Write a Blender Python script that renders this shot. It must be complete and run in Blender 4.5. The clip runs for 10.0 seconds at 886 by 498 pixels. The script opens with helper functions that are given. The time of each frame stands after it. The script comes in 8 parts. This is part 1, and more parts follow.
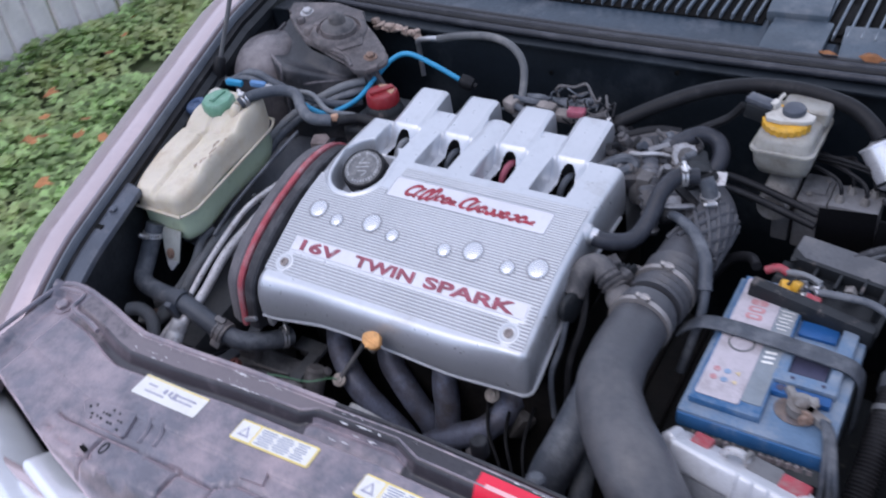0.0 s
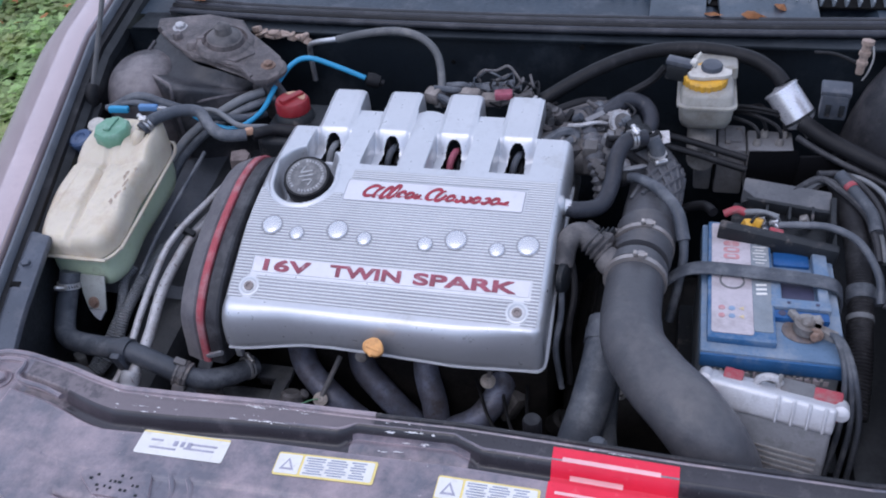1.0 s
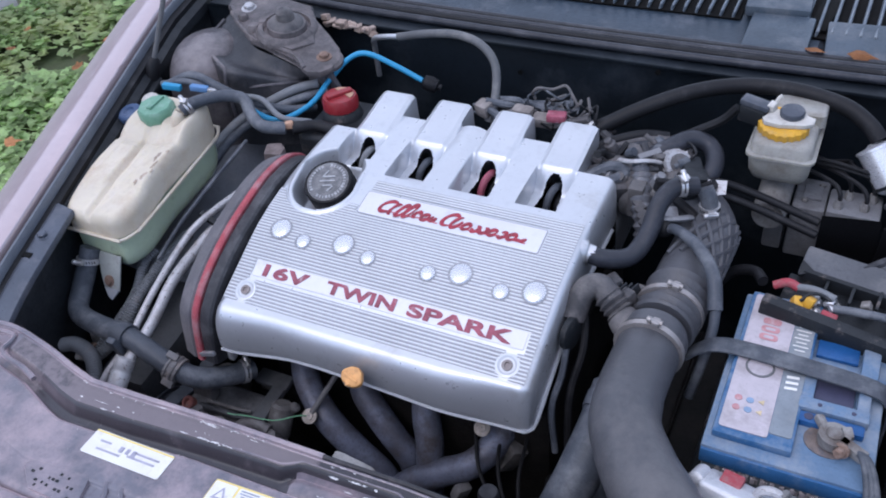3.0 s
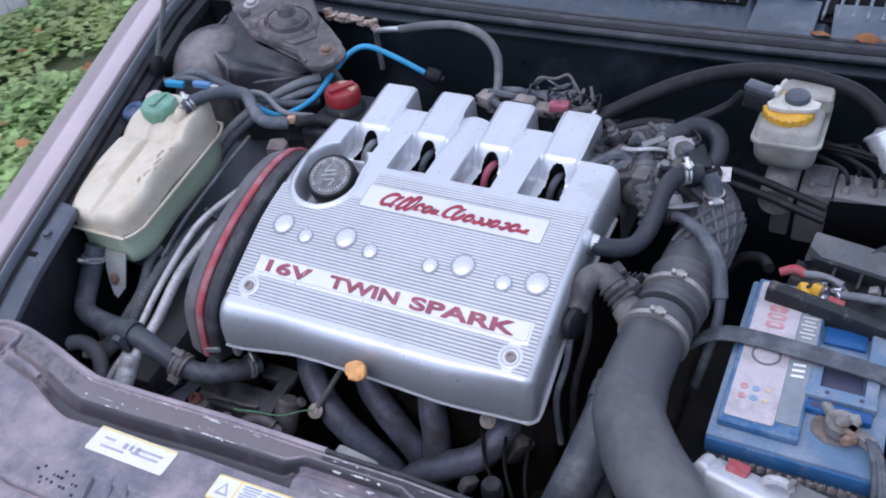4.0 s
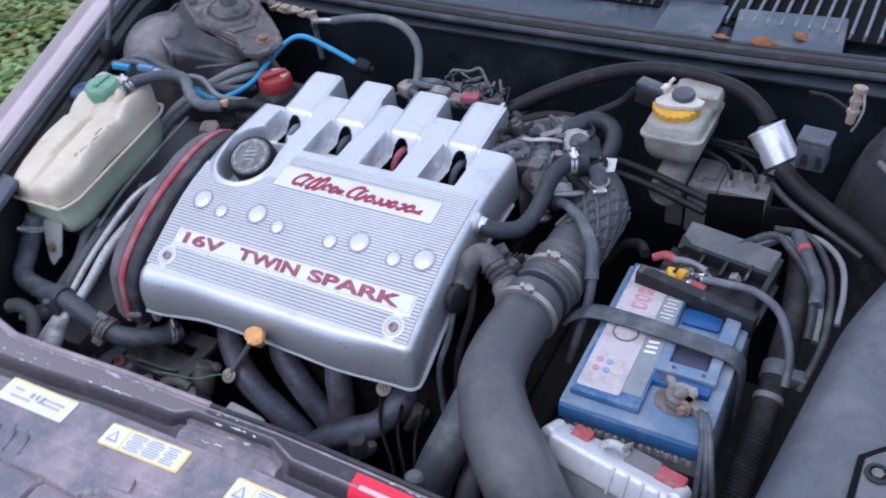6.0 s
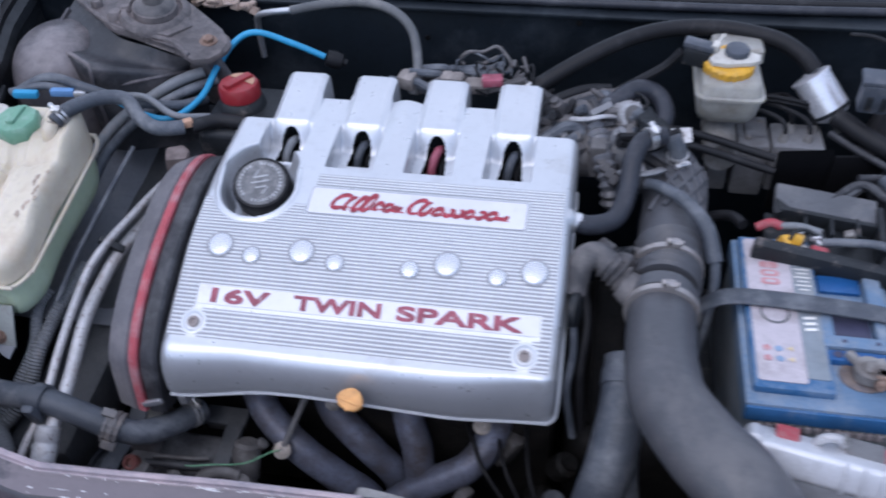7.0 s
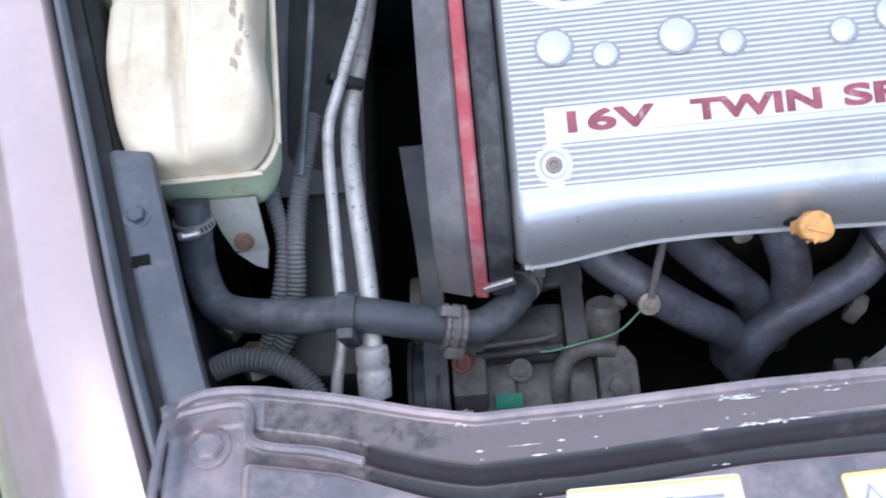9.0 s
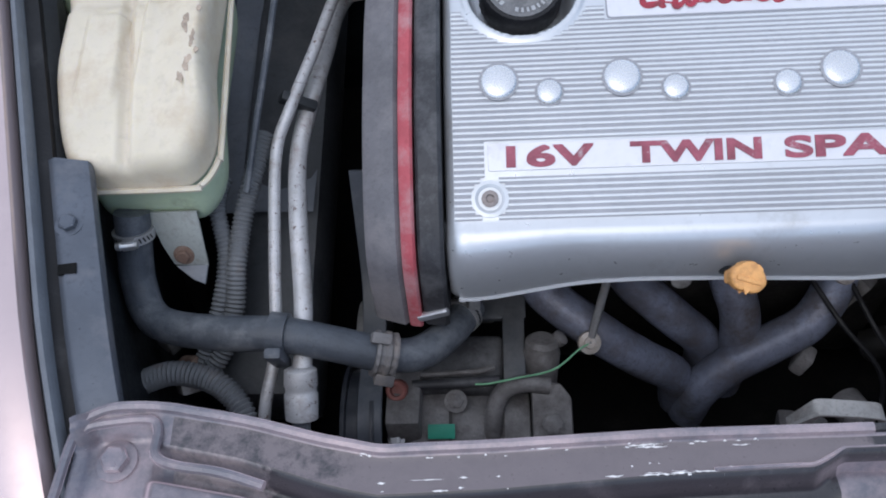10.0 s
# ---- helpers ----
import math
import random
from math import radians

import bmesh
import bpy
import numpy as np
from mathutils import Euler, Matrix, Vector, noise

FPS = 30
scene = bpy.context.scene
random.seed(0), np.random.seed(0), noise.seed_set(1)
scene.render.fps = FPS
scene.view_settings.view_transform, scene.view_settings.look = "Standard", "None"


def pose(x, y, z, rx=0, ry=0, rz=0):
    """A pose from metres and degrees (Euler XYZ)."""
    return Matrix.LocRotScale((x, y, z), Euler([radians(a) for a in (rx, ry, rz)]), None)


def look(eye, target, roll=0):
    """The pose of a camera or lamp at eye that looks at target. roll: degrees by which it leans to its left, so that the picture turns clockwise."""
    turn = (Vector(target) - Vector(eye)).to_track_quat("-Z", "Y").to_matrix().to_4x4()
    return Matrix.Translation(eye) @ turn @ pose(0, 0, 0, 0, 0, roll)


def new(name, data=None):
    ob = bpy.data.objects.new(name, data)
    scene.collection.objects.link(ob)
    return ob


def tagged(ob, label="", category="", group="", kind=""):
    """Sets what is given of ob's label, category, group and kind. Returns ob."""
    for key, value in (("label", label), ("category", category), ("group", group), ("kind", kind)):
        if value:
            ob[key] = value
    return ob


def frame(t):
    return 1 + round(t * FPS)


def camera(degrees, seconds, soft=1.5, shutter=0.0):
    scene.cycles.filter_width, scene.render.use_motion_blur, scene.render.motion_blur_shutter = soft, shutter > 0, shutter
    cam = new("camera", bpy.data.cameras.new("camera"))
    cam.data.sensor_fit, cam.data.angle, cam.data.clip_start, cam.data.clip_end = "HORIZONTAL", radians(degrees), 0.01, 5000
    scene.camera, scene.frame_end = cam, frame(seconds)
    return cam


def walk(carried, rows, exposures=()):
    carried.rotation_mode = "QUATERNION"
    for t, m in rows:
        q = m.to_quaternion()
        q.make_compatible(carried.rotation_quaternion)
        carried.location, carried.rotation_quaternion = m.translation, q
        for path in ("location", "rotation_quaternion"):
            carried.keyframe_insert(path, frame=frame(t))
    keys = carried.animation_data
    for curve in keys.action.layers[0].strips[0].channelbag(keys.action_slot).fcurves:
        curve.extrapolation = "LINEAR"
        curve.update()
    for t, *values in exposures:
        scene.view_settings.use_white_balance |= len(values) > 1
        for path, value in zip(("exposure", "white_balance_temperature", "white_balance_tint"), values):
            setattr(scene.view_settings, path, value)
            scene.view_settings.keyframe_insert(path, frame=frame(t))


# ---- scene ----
cam = camera(53.0, 10.0, soft=1.9, shutter=0.35)
PATH = [
    (0, (0.660, -0.745, 1.640), (-0.231, 0.462, 0.474), -8.7),
    (0.2, (0.543, -0.783, 1.612), (-0.239, 0.534, 0.487), -6.1),
    (0.5, (0.461, -0.811, 1.640), (-0.085, 0.597, 0.487), -6.0),
    (0.8, (0.389, -0.863, 1.650), (-0.062, 0.609, 0.405), -5.5),
    (1, (0.368, -0.868, 1.636), (-0.064, 0.546, 0.441), -5.9),
    (1.2, (0.377, -0.860, 1.627), (-0.126, 0.532, 0.436), -7.7),
    (1.5, (0.382, -0.83, 1.626), (-0.149, 0.628, 0.364), -7.4),
    (1.7, (0.406, -0.775, 1.619), (-0.128, 0.582, 0.400), -6.4),
    (2, (0.441, -0.747, 1.612), (-0.171, 0.577, 0.394), -6.6),
    (2.3, (0.502, -0.716, 1.603), (-0.201, 0.586, 0.411), -7.0),
    (2.5, (0.507, -0.717, 1.612), (-0.200, 0.580, 0.418), -6.1),
    (2.7, (0.518, -0.700, 1.614), (-0.242, 0.632, 0.362), -5.8),
    (3.8, (0.489, -0.677, 1.602), (-0.244, 0.682, 0.331), -7.2),
    (4, (0.528, -0.676, 1.603), (-0.224, 0.581, 0.395), -7.9),
    (4.5, (0.634, -0.679, 1.615), (-0.214, 0.548, 0.437), -7.3),
    (5, (0.722, -0.675, 1.614), (-0.174, 0.500, 0.417), -7.6),
    (5.5, (0.756, -0.674, 1.622), (-0.080, 0.534, 0.417), -6.6),
    (5.7, (0.759, -0.672, 1.623), (-0.129, 0.593, 0.354), -6.8),
    (6.8, (0.343, -0.679, 1.591), (-0.009, 0.773, 0.260), -3.9),
    (7, (0.248, -0.660, 1.569), (-0.038, 0.714, 0.289), -2.9),
    (7.3, (0.105, -0.614, 1.555), (-0.182, 0.808, 0.197), -5.2),
    (7.5, (0.022, -0.583, 1.546), (-0.277, 0.736, 0.210), -7.6),
    (7.7, (-0.072, -0.565, 1.542), (-0.289, 0.698, 0.140), -7.5),
    (8, (-0.185, -0.525, 1.518), (-0.282, 0.657, 0.034), -9.5),
    (8.3, (-0.306, -0.494, 1.479), (-0.254, 0.657, -0.032), -7.4),
    (8.5, (-0.313, -0.471, 1.465), (-0.297, 0.608, -0.098), -7.7),
    (9, (-0.260, -0.452, 1.400), (-0.354, 0.563, -0.205), -9.7),
    (9.5, (-0.207, -0.443, 1.395), (-0.318, 0.641, -0.283), -6.9),
    (10, (-0.192, -0.445, 1.398), (-0.311, 0.603, -0.183), -7.1),
]
EXPO = [(0.0, 0.43, 5850, 15), (0.5, 0.54, 5800, 15), (1.0, 0.37, 5730, 15), (2.0, 0.39, 5730, 14), (2.5, 0.48, 5730, 14), (4.5, 0.58, 5730, 14), (5.7, 0.63, 5730, 14), (7.0, 0.53, 5680, 13), (7.5, 0.63, 5630, 12), (8.0, 0.50, 5680, 11), (8.5, 0.66, 5730, 9), (9.0, 0.97, 5900, 8), (9.5, 0.71, 6040, 7), (10.0, 0.47, 5990, 7)]
walk(cam, [(t, look(eye, target, roll)) for t, eye, target, roll in PATH], EXPO)

# ---- light: an overcast afternoon ----
world = bpy.data.worlds.new("sky")
scene.world = world
world.use_nodes = True
sky = world.node_tree.nodes.new("ShaderNodeTexSky")
sky.sky_type, sky.sun_disc = "NISHITA", False
sky.sun_elevation, sky.sun_rotation = radians(58), radians(200)
sky.air_density, sky.dust_density, sky.ozone_density = 1.0, 2.0, 1.0
back = world.node_tree.nodes["Background"]
back.inputs[1].default_value = 0.14
cloud = world.node_tree.nodes.new("ShaderNodeHueSaturation")
cloud.inputs["Saturation"].default_value = 0.85
world.node_tree.links.new(sky.outputs[0], cloud.inputs["Color"])
world.node_tree.links.new(cloud.outputs[0], back.inputs[0])
sun_data = bpy.data.lights.new("sun", "SUN")
sun_data.energy, sun_data.angle, sun_data.color = 1.5, radians(132), (1.0, 0.975, 0.95)
sun_lamp = new("sun", sun_data)
sun_lamp.matrix_world = look((-0.5, 1.2, 5.0), (0, 0.2, 0.8))


# ---- materials ----
def mat(name, col, rough=0.5, metal=0.0, var=0.25, scale=14.0, dirt=None, amount=0.0, dscale=9.0, bump=0.0, bscale=180.0, spec=0.35,
        chips=None, chip_amount=0.0, cscale=120.0, island=0.0, thru=0.0, coat=0.0, sheen=0.0, sheen_col=(1, 1, 1)):
    """A surface of one base colour with grain, broad variation, dirt of its own shape and fine relief."""
    m = bpy.data.materials.new(name)
    m.use_nodes = True
    nt = m.node_tree
    b = nt.nodes["Principled BSDF"]
    link = nt.links.new

    def node(kind, **sets):
        n = nt.nodes.new(kind)
        for k, v in sets.items():
            n.inputs[k].default_value = v
        return n

    def mixer(fac, a, bcol):
        n = nt.nodes.new("ShaderNodeMix")
        n.data_type = "RGBA"
        link(fac, n.inputs[0])
        for sock, v in ((n.inputs[6], a), (n.inputs[7], bcol)):
            if isinstance(v, tuple):
                sock.default_value = (*v, 1)
            else:
                link(v, sock)
        return n.outputs[2]

    def ramp(src, lo, hi):
        n = nt.nodes.new("ShaderNodeMapRange")
        n.inputs[1].default_value, n.inputs[2].default_value = lo, hi
        link(src, n.inputs[0])
        return n.outputs[0]

    co = nt.nodes.new("ShaderNodeTexCoord").outputs["Object"]
    broad = node("ShaderNodeTexNoise", Scale=scale, Detail=5.0, Roughness=0.6)
    fine = node("ShaderNodeTexNoise", Scale=scale * 14, Detail=3.0, Roughness=0.7)
    link(co, broad.inputs["Vector"])
    link(co, fine.inputs["Vector"])
    dark = tuple(c * (1 - var) for c in col)
    light = tuple(min(1, c * (1 + var)) for c in col)
    out = mixer(ramp(broad.outputs[0], 0.3, 0.7), dark, light)
    out = mixer(ramp(fine.outputs[0], 0.52, 0.78), out, dark)
    if island:
        g = nt.nodes.new("ShaderNodeNewGeometry")
        h = node("ShaderNodeHueSaturation")
        link(ramp(g.outputs["Random Per Island"], 0, 1), h.inputs["Value"])
        v = nt.nodes.new("ShaderNodeMapRange")
        v.inputs[3].default_value, v.inputs[4].default_value = 1 - island, 1 + island
        link(g.outputs["Random Per Island"], v.inputs[0])
        link(v.outputs[0], h.inputs["Value"])
        link(out, h.inputs["Color"])
        out = h.outputs[0]
    rsrc = ramp(fine.outputs[0], 0.2, 0.8)
    if dirt:
        dn = node("ShaderNodeTexNoise", Scale=dscale, Detail=9.0, Roughness=0.72)
        link(co, dn.inputs["Vector"])
        mask = ramp(dn.outputs[0], 0.62 - amount * 0.45, 0.78 - amount * 0.25)
        out = mixer(mask, out, dirt)
    if chips:
        cn = node("ShaderNodeTexNoise", Scale=cscale, Detail=6.0, Roughness=0.8)
        link(co, cn.inputs["Vector"])
        mask = ramp(cn.outputs[0], 0.74 - chip_amount * 0.2, 0.76 - chip_amount * 0.2)
        out = mixer(mask, out, chips)
    link(out, b.inputs["Base Color"])
    rr = nt.nodes.new("ShaderNodeMapRange")
    rr.inputs[3].default_value, rr.inputs[4].default_value = max(0.03, rough - 0.1), min(1, rough + 0.12)
    link(rsrc, rr.inputs[0])
    link(rr.outputs[0], b.inputs["Roughness"])
    b.inputs["Metallic"].default_value = metal
    b.inputs["Specular IOR Level"].default_value = spec
    b.inputs["Coat Weight"].default_value = coat
    b.inputs["Coat Roughness"].default_value = 0.06
    b.inputs["Sheen Weight"].default_value = sheen
    b.inputs["Sheen Roughness"].default_value = 0.45
    b.inputs["Sheen Tint"].default_value = (*sheen_col, 1)
    if thru:
        b.inputs["Subsurface Weight"].default_value = thru
        b.inputs["Subsurface Radius"].default_value = (0.02, 0.02, 0.012)
        b.inputs["Subsurface Scale"].default_value = 0.5
    if bump:
        bn = node("ShaderNodeTexNoise", Scale=bscale, Detail=4.0, Roughness=0.6)
        link(co, bn.inputs["Vector"])
        bu = node("ShaderNodeBump", Strength=bump, Distance=0.002)
        link(bn.outputs[0], bu.inputs["Height"])
        link(bu.outputs[0], b.inputs["Normal"])
    return m


DUST = (0.20, 0.165, 0.15)
SILVER = mat("silver paint", (0.53, 0.54, 0.565), 0.33, 0.62, 0.07, 5, (0.39, 0.38, 0.375), 0.09, 11, 0.05, 900)
SILVER_RIB = mat("silver rib", (0.56, 0.57, 0.59), 0.40, 0.40, 0.05, 9)
# Grey standing for the shade between ribs and round discs and plate.
GROOVE = mat("groove grey with shade", (0.30, 0.30, 0.32), 0.55, 0.2, 0.1, 9)
PLATE = mat("white plate", (0.61, 0.60, 0.63), 0.4, 0.2, 0.06, 12, (0.47, 0.45, 0.47), 0.08, 20)
DISC = mat("bright disc", (0.565, 0.57, 0.59), 0.24, 0.75, 0.05, 30, (0.6, 0.6, 0.62), 0.08, 60)
INK_PALE = mat("faded grey print", (0.34, 0.33, 0.40), 0.5, 0, 0.3, 60)
INK_SOFT = mat("faded blue-grey print", (0.30, 0.32, 0.39), 0.5, 0, 0.3, 60)
FIREWALL = mat("black bulkhead paint", (0.008, 0.0115, 0.016), 0.45, 0, 0.35, 7, (0.034, 0.040, 0.048), 0.24, 5, 0.3, 120, spec=0.25)
AIRBOX = mat("dusty slate plastic", (0.072, 0.078, 0.096), 0.40, 0, 0.25, 8, (0.15, 0.147, 0.157), 0.34, 6, 0.25, 260, spec=0.45)
RED_INK = mat("red lettering", (0.36, 0.035, 0.06), 0.45, 0, 0.2, 60)
RED_SCRIPT = mat("dark red script", (0.30, 0.03, 0.05), 0.45, 0, 0.3, 90, (0.16, 0.04, 0.05), 0.3, 120)
RED_DULL = mat("dull red lettering", (0.27, 0.07, 0.10), 0.5, 0, 0.3, 60, (0.45, 0.4, 0.42), 0.12, 90)
RED_BELT = mat("faded red stripe", (0.34, 0.065, 0.08), 0.55, 0, 0.2, 20, (0.38, 0.22, 0.23), 0.38, 26)
RED_CAP = mat("red cap", (0.24, 0.018, 0.024), 0.4, 0, 0.2, 40, (0.16, 0.05, 0.05), 0.25, 40)
DUCT_RUBBER = mat("grey duct rubber", (0.070, 0.071, 0.079), 0.38, 0, 0.18, 7, (0.135, 0.128, 0.13), 0.30, 5, 0.3, 180)
CLAMP = mat("dull clamp steel", (0.56, 0.555, 0.56), 0.34, 0.75, 0.15, 60, (0.40, 0.37, 0.35), 0.2, 70)
DULL_CLAMP = mat("dusty clamp steel", (0.36, 0.335, 0.325), 0.45, 0.6, 0.2, 60, (0.25, 0.215, 0.20), 0.35, 60)
PIPE = mat("oxidised aluminium pipe", (0.46, 0.455, 0.465), 0.5, 0.35, 0.15, 40, (0.26, 0.22, 0.20), 0.25, 45, 0.2, 300, chips=(0.12, 0.08, 0.07), chip_amount=0.75, cscale=170)
MOUNT = mat("dusty brown mount", (0.090, 0.081, 0.083), 0.55, 0, 0.4, 25, (0.185, 0.158, 0.154), 0.34, 18, 0.9, 120)
TAN = mat("tan plastic", (0.40, 0.24, 0.16), 0.6, 0, 0.2, 60)
BLACK_MATT = mat("matt black sheet", (0.004, 0.004, 0.005), 0.7, 0, 0.3, 20, spec=0.12)
BLACK = mat("black plastic", (0.013, 0.015, 0.018), 0.5, 0, 0.3, 18, DUST, 0.10, 22, 0.25, 400)
BLACK_DUSTY = mat("dusty black plastic", (0.060, 0.058, 0.062), 0.55, 0, 0.3, 15, (0.17, 0.155, 0.15), 0.40, 12, 0.3, 300)
GREY_PLASTIC = mat("grey plastic", (0.13, 0.13, 0.135), 0.6, 0, 0.2, 14, DUST, 0.2, 18, 0.2, 300)
RUBBER = mat("dusty rubber hose", (0.058, 0.065, 0.079), 0.44, 0, 0.25, 20, (0.165, 0.172, 0.187), 0.34, 16, 0.35, 260)
RUBBER_DARK = mat("black rubber", (0.012, 0.012, 0.014), 0.5, 0, 0.2, 20, (0.04, 0.04, 0.042), 0.15, 20, 0.2, 260, spec=0.22)
HOSE_GREY = mat("dusty grey hose", (0.105, 0.108, 0.113), 0.5, 0, 0.2, 20, (0.19, 0.18, 0.175), 0.3, 20, 0.2, 260)
CONDUIT = mat("grey conduit", (0.17, 0.178, 0.19), 0.55, 0, 0.2, 20, DUST, 0.12, 20)
HEADER = mat("heat-stained pipe", (0.155, 0.168, 0.225), 0.46, 0.25, 0.4, 14, (0.085, 0.075, 0.078), 0.38, 22, 0.6, 110)
CAST = mat("dirty cast aluminium", (0.27, 0.26, 0.25), 0.6, 0.3, 0.3, 25, (0.11, 0.09, 0.08), 0.33, 20, 0.5, 180)
GRIMY_CAST = mat("grimy brown-grey casting", (0.155, 0.147, 0.146), 0.58, 0.15, 0.3, 25, (0.06, 0.053, 0.051), 0.38, 22, 0.7, 150)
ALU = mat("aluminium", (0.62, 0.62, 0.64), 0.38, 0.85, 0.12, 25, (0.35, 0.34, 0.34), 0.2, 35, 0.2, 200)
ALU_BOX = mat("white-grey cast casing", (0.60, 0.60, 0.62), 0.5, 0.45, 0.12, 25, (0.36, 0.35, 0.35), 0.22, 25, 0.3, 180)
STEEL = mat("bright steel", (0.66, 0.66, 0.68), 0.25, 1.0, 0.1, 40, (0.3, 0.27, 0.25), 0.1, 40)
SCREW = mat("dull brown-grey screw", (0.27, 0.235, 0.225), 0.6, 0.3, 0.3, 60, (0.16, 0.13, 0.12), 0.3, 60)
BROWN_BRACKET = mat("dusty brown bracket", (0.125, 0.098, 0.092), 0.75, 0, 0.35, 40, (0.20, 0.165, 0.155), 0.3, 50, 0.5, 200)
RUST = mat("rusty steel", (0.20, 0.13, 0.10), 0.75, 0.2, 0.35, 60, (0.30, 0.24, 0.20), 0.3, 60, 0.4, 300)
BODY = mat("faded mauve-grey metallic paint", (0.46, 0.365, 0.368), 0.12, 0.60, 0.08, 5, (0.53, 0.42, 0.42), 0.25, 5, 0.015, 500, coat=0.8, sheen=0.5, sheen_col=(1.0, 0.84, 0.86))
BODY_IN = mat("dusty inner body paint", (0.115, 0.115, 0.138), 0.34, 0.3, 0.25, 10, (0.36, 0.285, 0.298), 0.44, 9, 0.2, 300,
              chips=(0.5, 0.46, 0.46), chip_amount=0.36, cscale=70, coat=0.4, sheen=1.0, sheen_col=(1.0, 0.78, 0.82))
FLANGE = mat("grey inner wing paint", (0.085, 0.094, 0.115), 0.34, 0.4, 0.2, 12, (0.14, 0.14, 0.155), 0.22, 14, 0.1, 300)
GREY_LIP = mat("grey seal lip", (0.115, 0.125, 0.145), 0.45, 0, 0.15, 30)
# Darker version of the chassis grey, for the rail and low plates.
RAIL_LOW = mat("dark chassis paint", (0.055, 0.058, 0.064), 0.5, 0, 0.25, 12, (0.10, 0.098, 0.10), 0.25, 10, 0.2, 200)
RAIL = mat("grey chassis paint", (0.165, 0.175, 0.20), 0.5, 0, 0.2, 12, (0.23, 0.23, 0.24), 0.25, 10, 0.15, 200)
# Wing wall paint, made near-black to hold the shade beside the engine.
BODY_DARK = mat("inner wing paint darkened for shade", (0.012, 0.014, 0.017), 0.5, 0, 0.3, 10, (0.045, 0.047, 0.052), 0.26, 8, 0.25, 160)
PANEL_BLUE = mat("weathered cowl plastic", (0.027, 0.040, 0.057), 0.36, 0, 0.25, 10, (0.10, 0.11, 0.13), 0.25, 12, 0.3, 200)
# Near-black that carries the shade of gaps, holes and the bay floor.
PIT = mat("oily black for deep shade", (0.0045, 0.0045, 0.0046), 0.7, 0, 0.4, 20, (0.013, 0.011, 0.0105), 0.2, 22, spec=0.12)
# Oily metal low in the bay, its colour lowered to add shade.
GRIME = mat("oily cast metal darkened for shade", (0.012, 0.0115, 0.0115), 0.58, 0.1, 0.4, 20, (0.030, 0.026, 0.024), 0.38, 14, 0.4, 150, spec=0.25)
TANK = mat("yellowed translucent plastic", (0.585, 0.52, 0.415), 0.40, 0, 0.10, 6, (0.47, 0.37, 0.265), 0.28, 13, 0.08, 120, thru=0.3)
TANK_LOW = mat("coolant-tinted plastic", (0.42, 0.50, 0.36), 0.42, 0, 0.12, 8, (0.2, 0.2, 0.15), 0.15, 16, thru=0.3)
STAIN = mat("brown scuff", (0.40, 0.32, 0.25), 0.7, 0, 0.4, 80)
GREEN_CAP = mat("green cap", (0.15, 0.30, 0.21), 0.5, 0, 0.12, 30, (0.26, 0.38, 0.31), 0.3, 40)
BLUE_CAP = mat("dusty dark blue cap", (0.045, 0.075, 0.15), 0.45, 0, 0.2, 30, (0.14, 0.17, 0.24), 0.3, 40)
BLUE_TUBE = mat("bright blue tube", (0.04, 0.27, 0.48), 0.4, 0, 0.1, 30)
BLUE_PIPE = mat("pale blue joint plastic", (0.12, 0.24, 0.45), 0.45, 0, 0.15, 30)
BLUE_BAT = mat("battery blue", (0.03, 0.105, 0.235), 0.45, 0, 0.2, 20, (0.19, 0.23, 0.28), 0.42, 20, 0.1, 200)
BLUE_EDGE = mat("scuffed blue edge", (0.03, 0.10, 0.23), 0.45, 0, 0.2, 20, (0.16, 0.20, 0.27), 0.22, 30, 0.1, 200)
BLUE_DUSTY = mat("dusty blue lid", (0.11, 0.175, 0.27), 0.5, 0, 0.2, 16, (0.24, 0.265, 0.30), 0.36, 18, 0.15, 200)
BLUE_CLEAN = mat("clean blue plastic", (0.015, 0.075, 0.22), 0.4, 0, 0.15, 20, (0.05, 0.12, 0.25), 0.2, 30)
BLUE_PALE = mat("pale battery case", (0.20, 0.225, 0.25), 0.5, 0, 0.2, 20, (0.27, 0.275, 0.28), 0.3, 18)
LABEL = mat("worn label paper", (0.45, 0.405, 0.43), 0.5, 0, 0.15, 14, (0.27, 0.24, 0.24), 0.34, 22)
WHITE = mat("white label", (0.70, 0.68, 0.64), 0.45, 0, 0.06, 20, (0.54, 0.50, 0.45), 0.18, 60)
YELLOW = mat("yellow print", (0.74, 0.60, 0.22), 0.45, 0, 0.1, 40)
YELLOW_CAP = mat("dusty yellow cap", (0.66, 0.36, 0.035), 0.48, 0, 0.15, 40, (0.42, 0.27, 0.10), 0.32, 50)
OCHRE = mat("ochre handle", (0.66, 0.34, 0.12), 0.5, 0, 0.2, 60, (0.42, 0.20, 0.08), 0.28, 90, 0.4, 200)
# Dark colour standing for shade in the battery lid's recess and holes.
HOLE_SHADE = mat("dark hole shade", (0.05, 0.05, 0.09), 0.5, 0, 0.2, 40)
STICKER_RED = mat("red sticker", (0.72, 0.025, 0.06), 0.35, 0, 0.08, 20, (0.75, 0.2, 0.22), 0.12, 30)
GLOSS_BLACK = mat("chipped black paint", (0.016, 0.016, 0.020), 0.34, 0, 0.3, 20, (0.085, 0.074, 0.08), 0.16, 30, 0.1, 300, chips=(0.6, 0.57, 0.57), chip_amount=0.35, cscale=90)


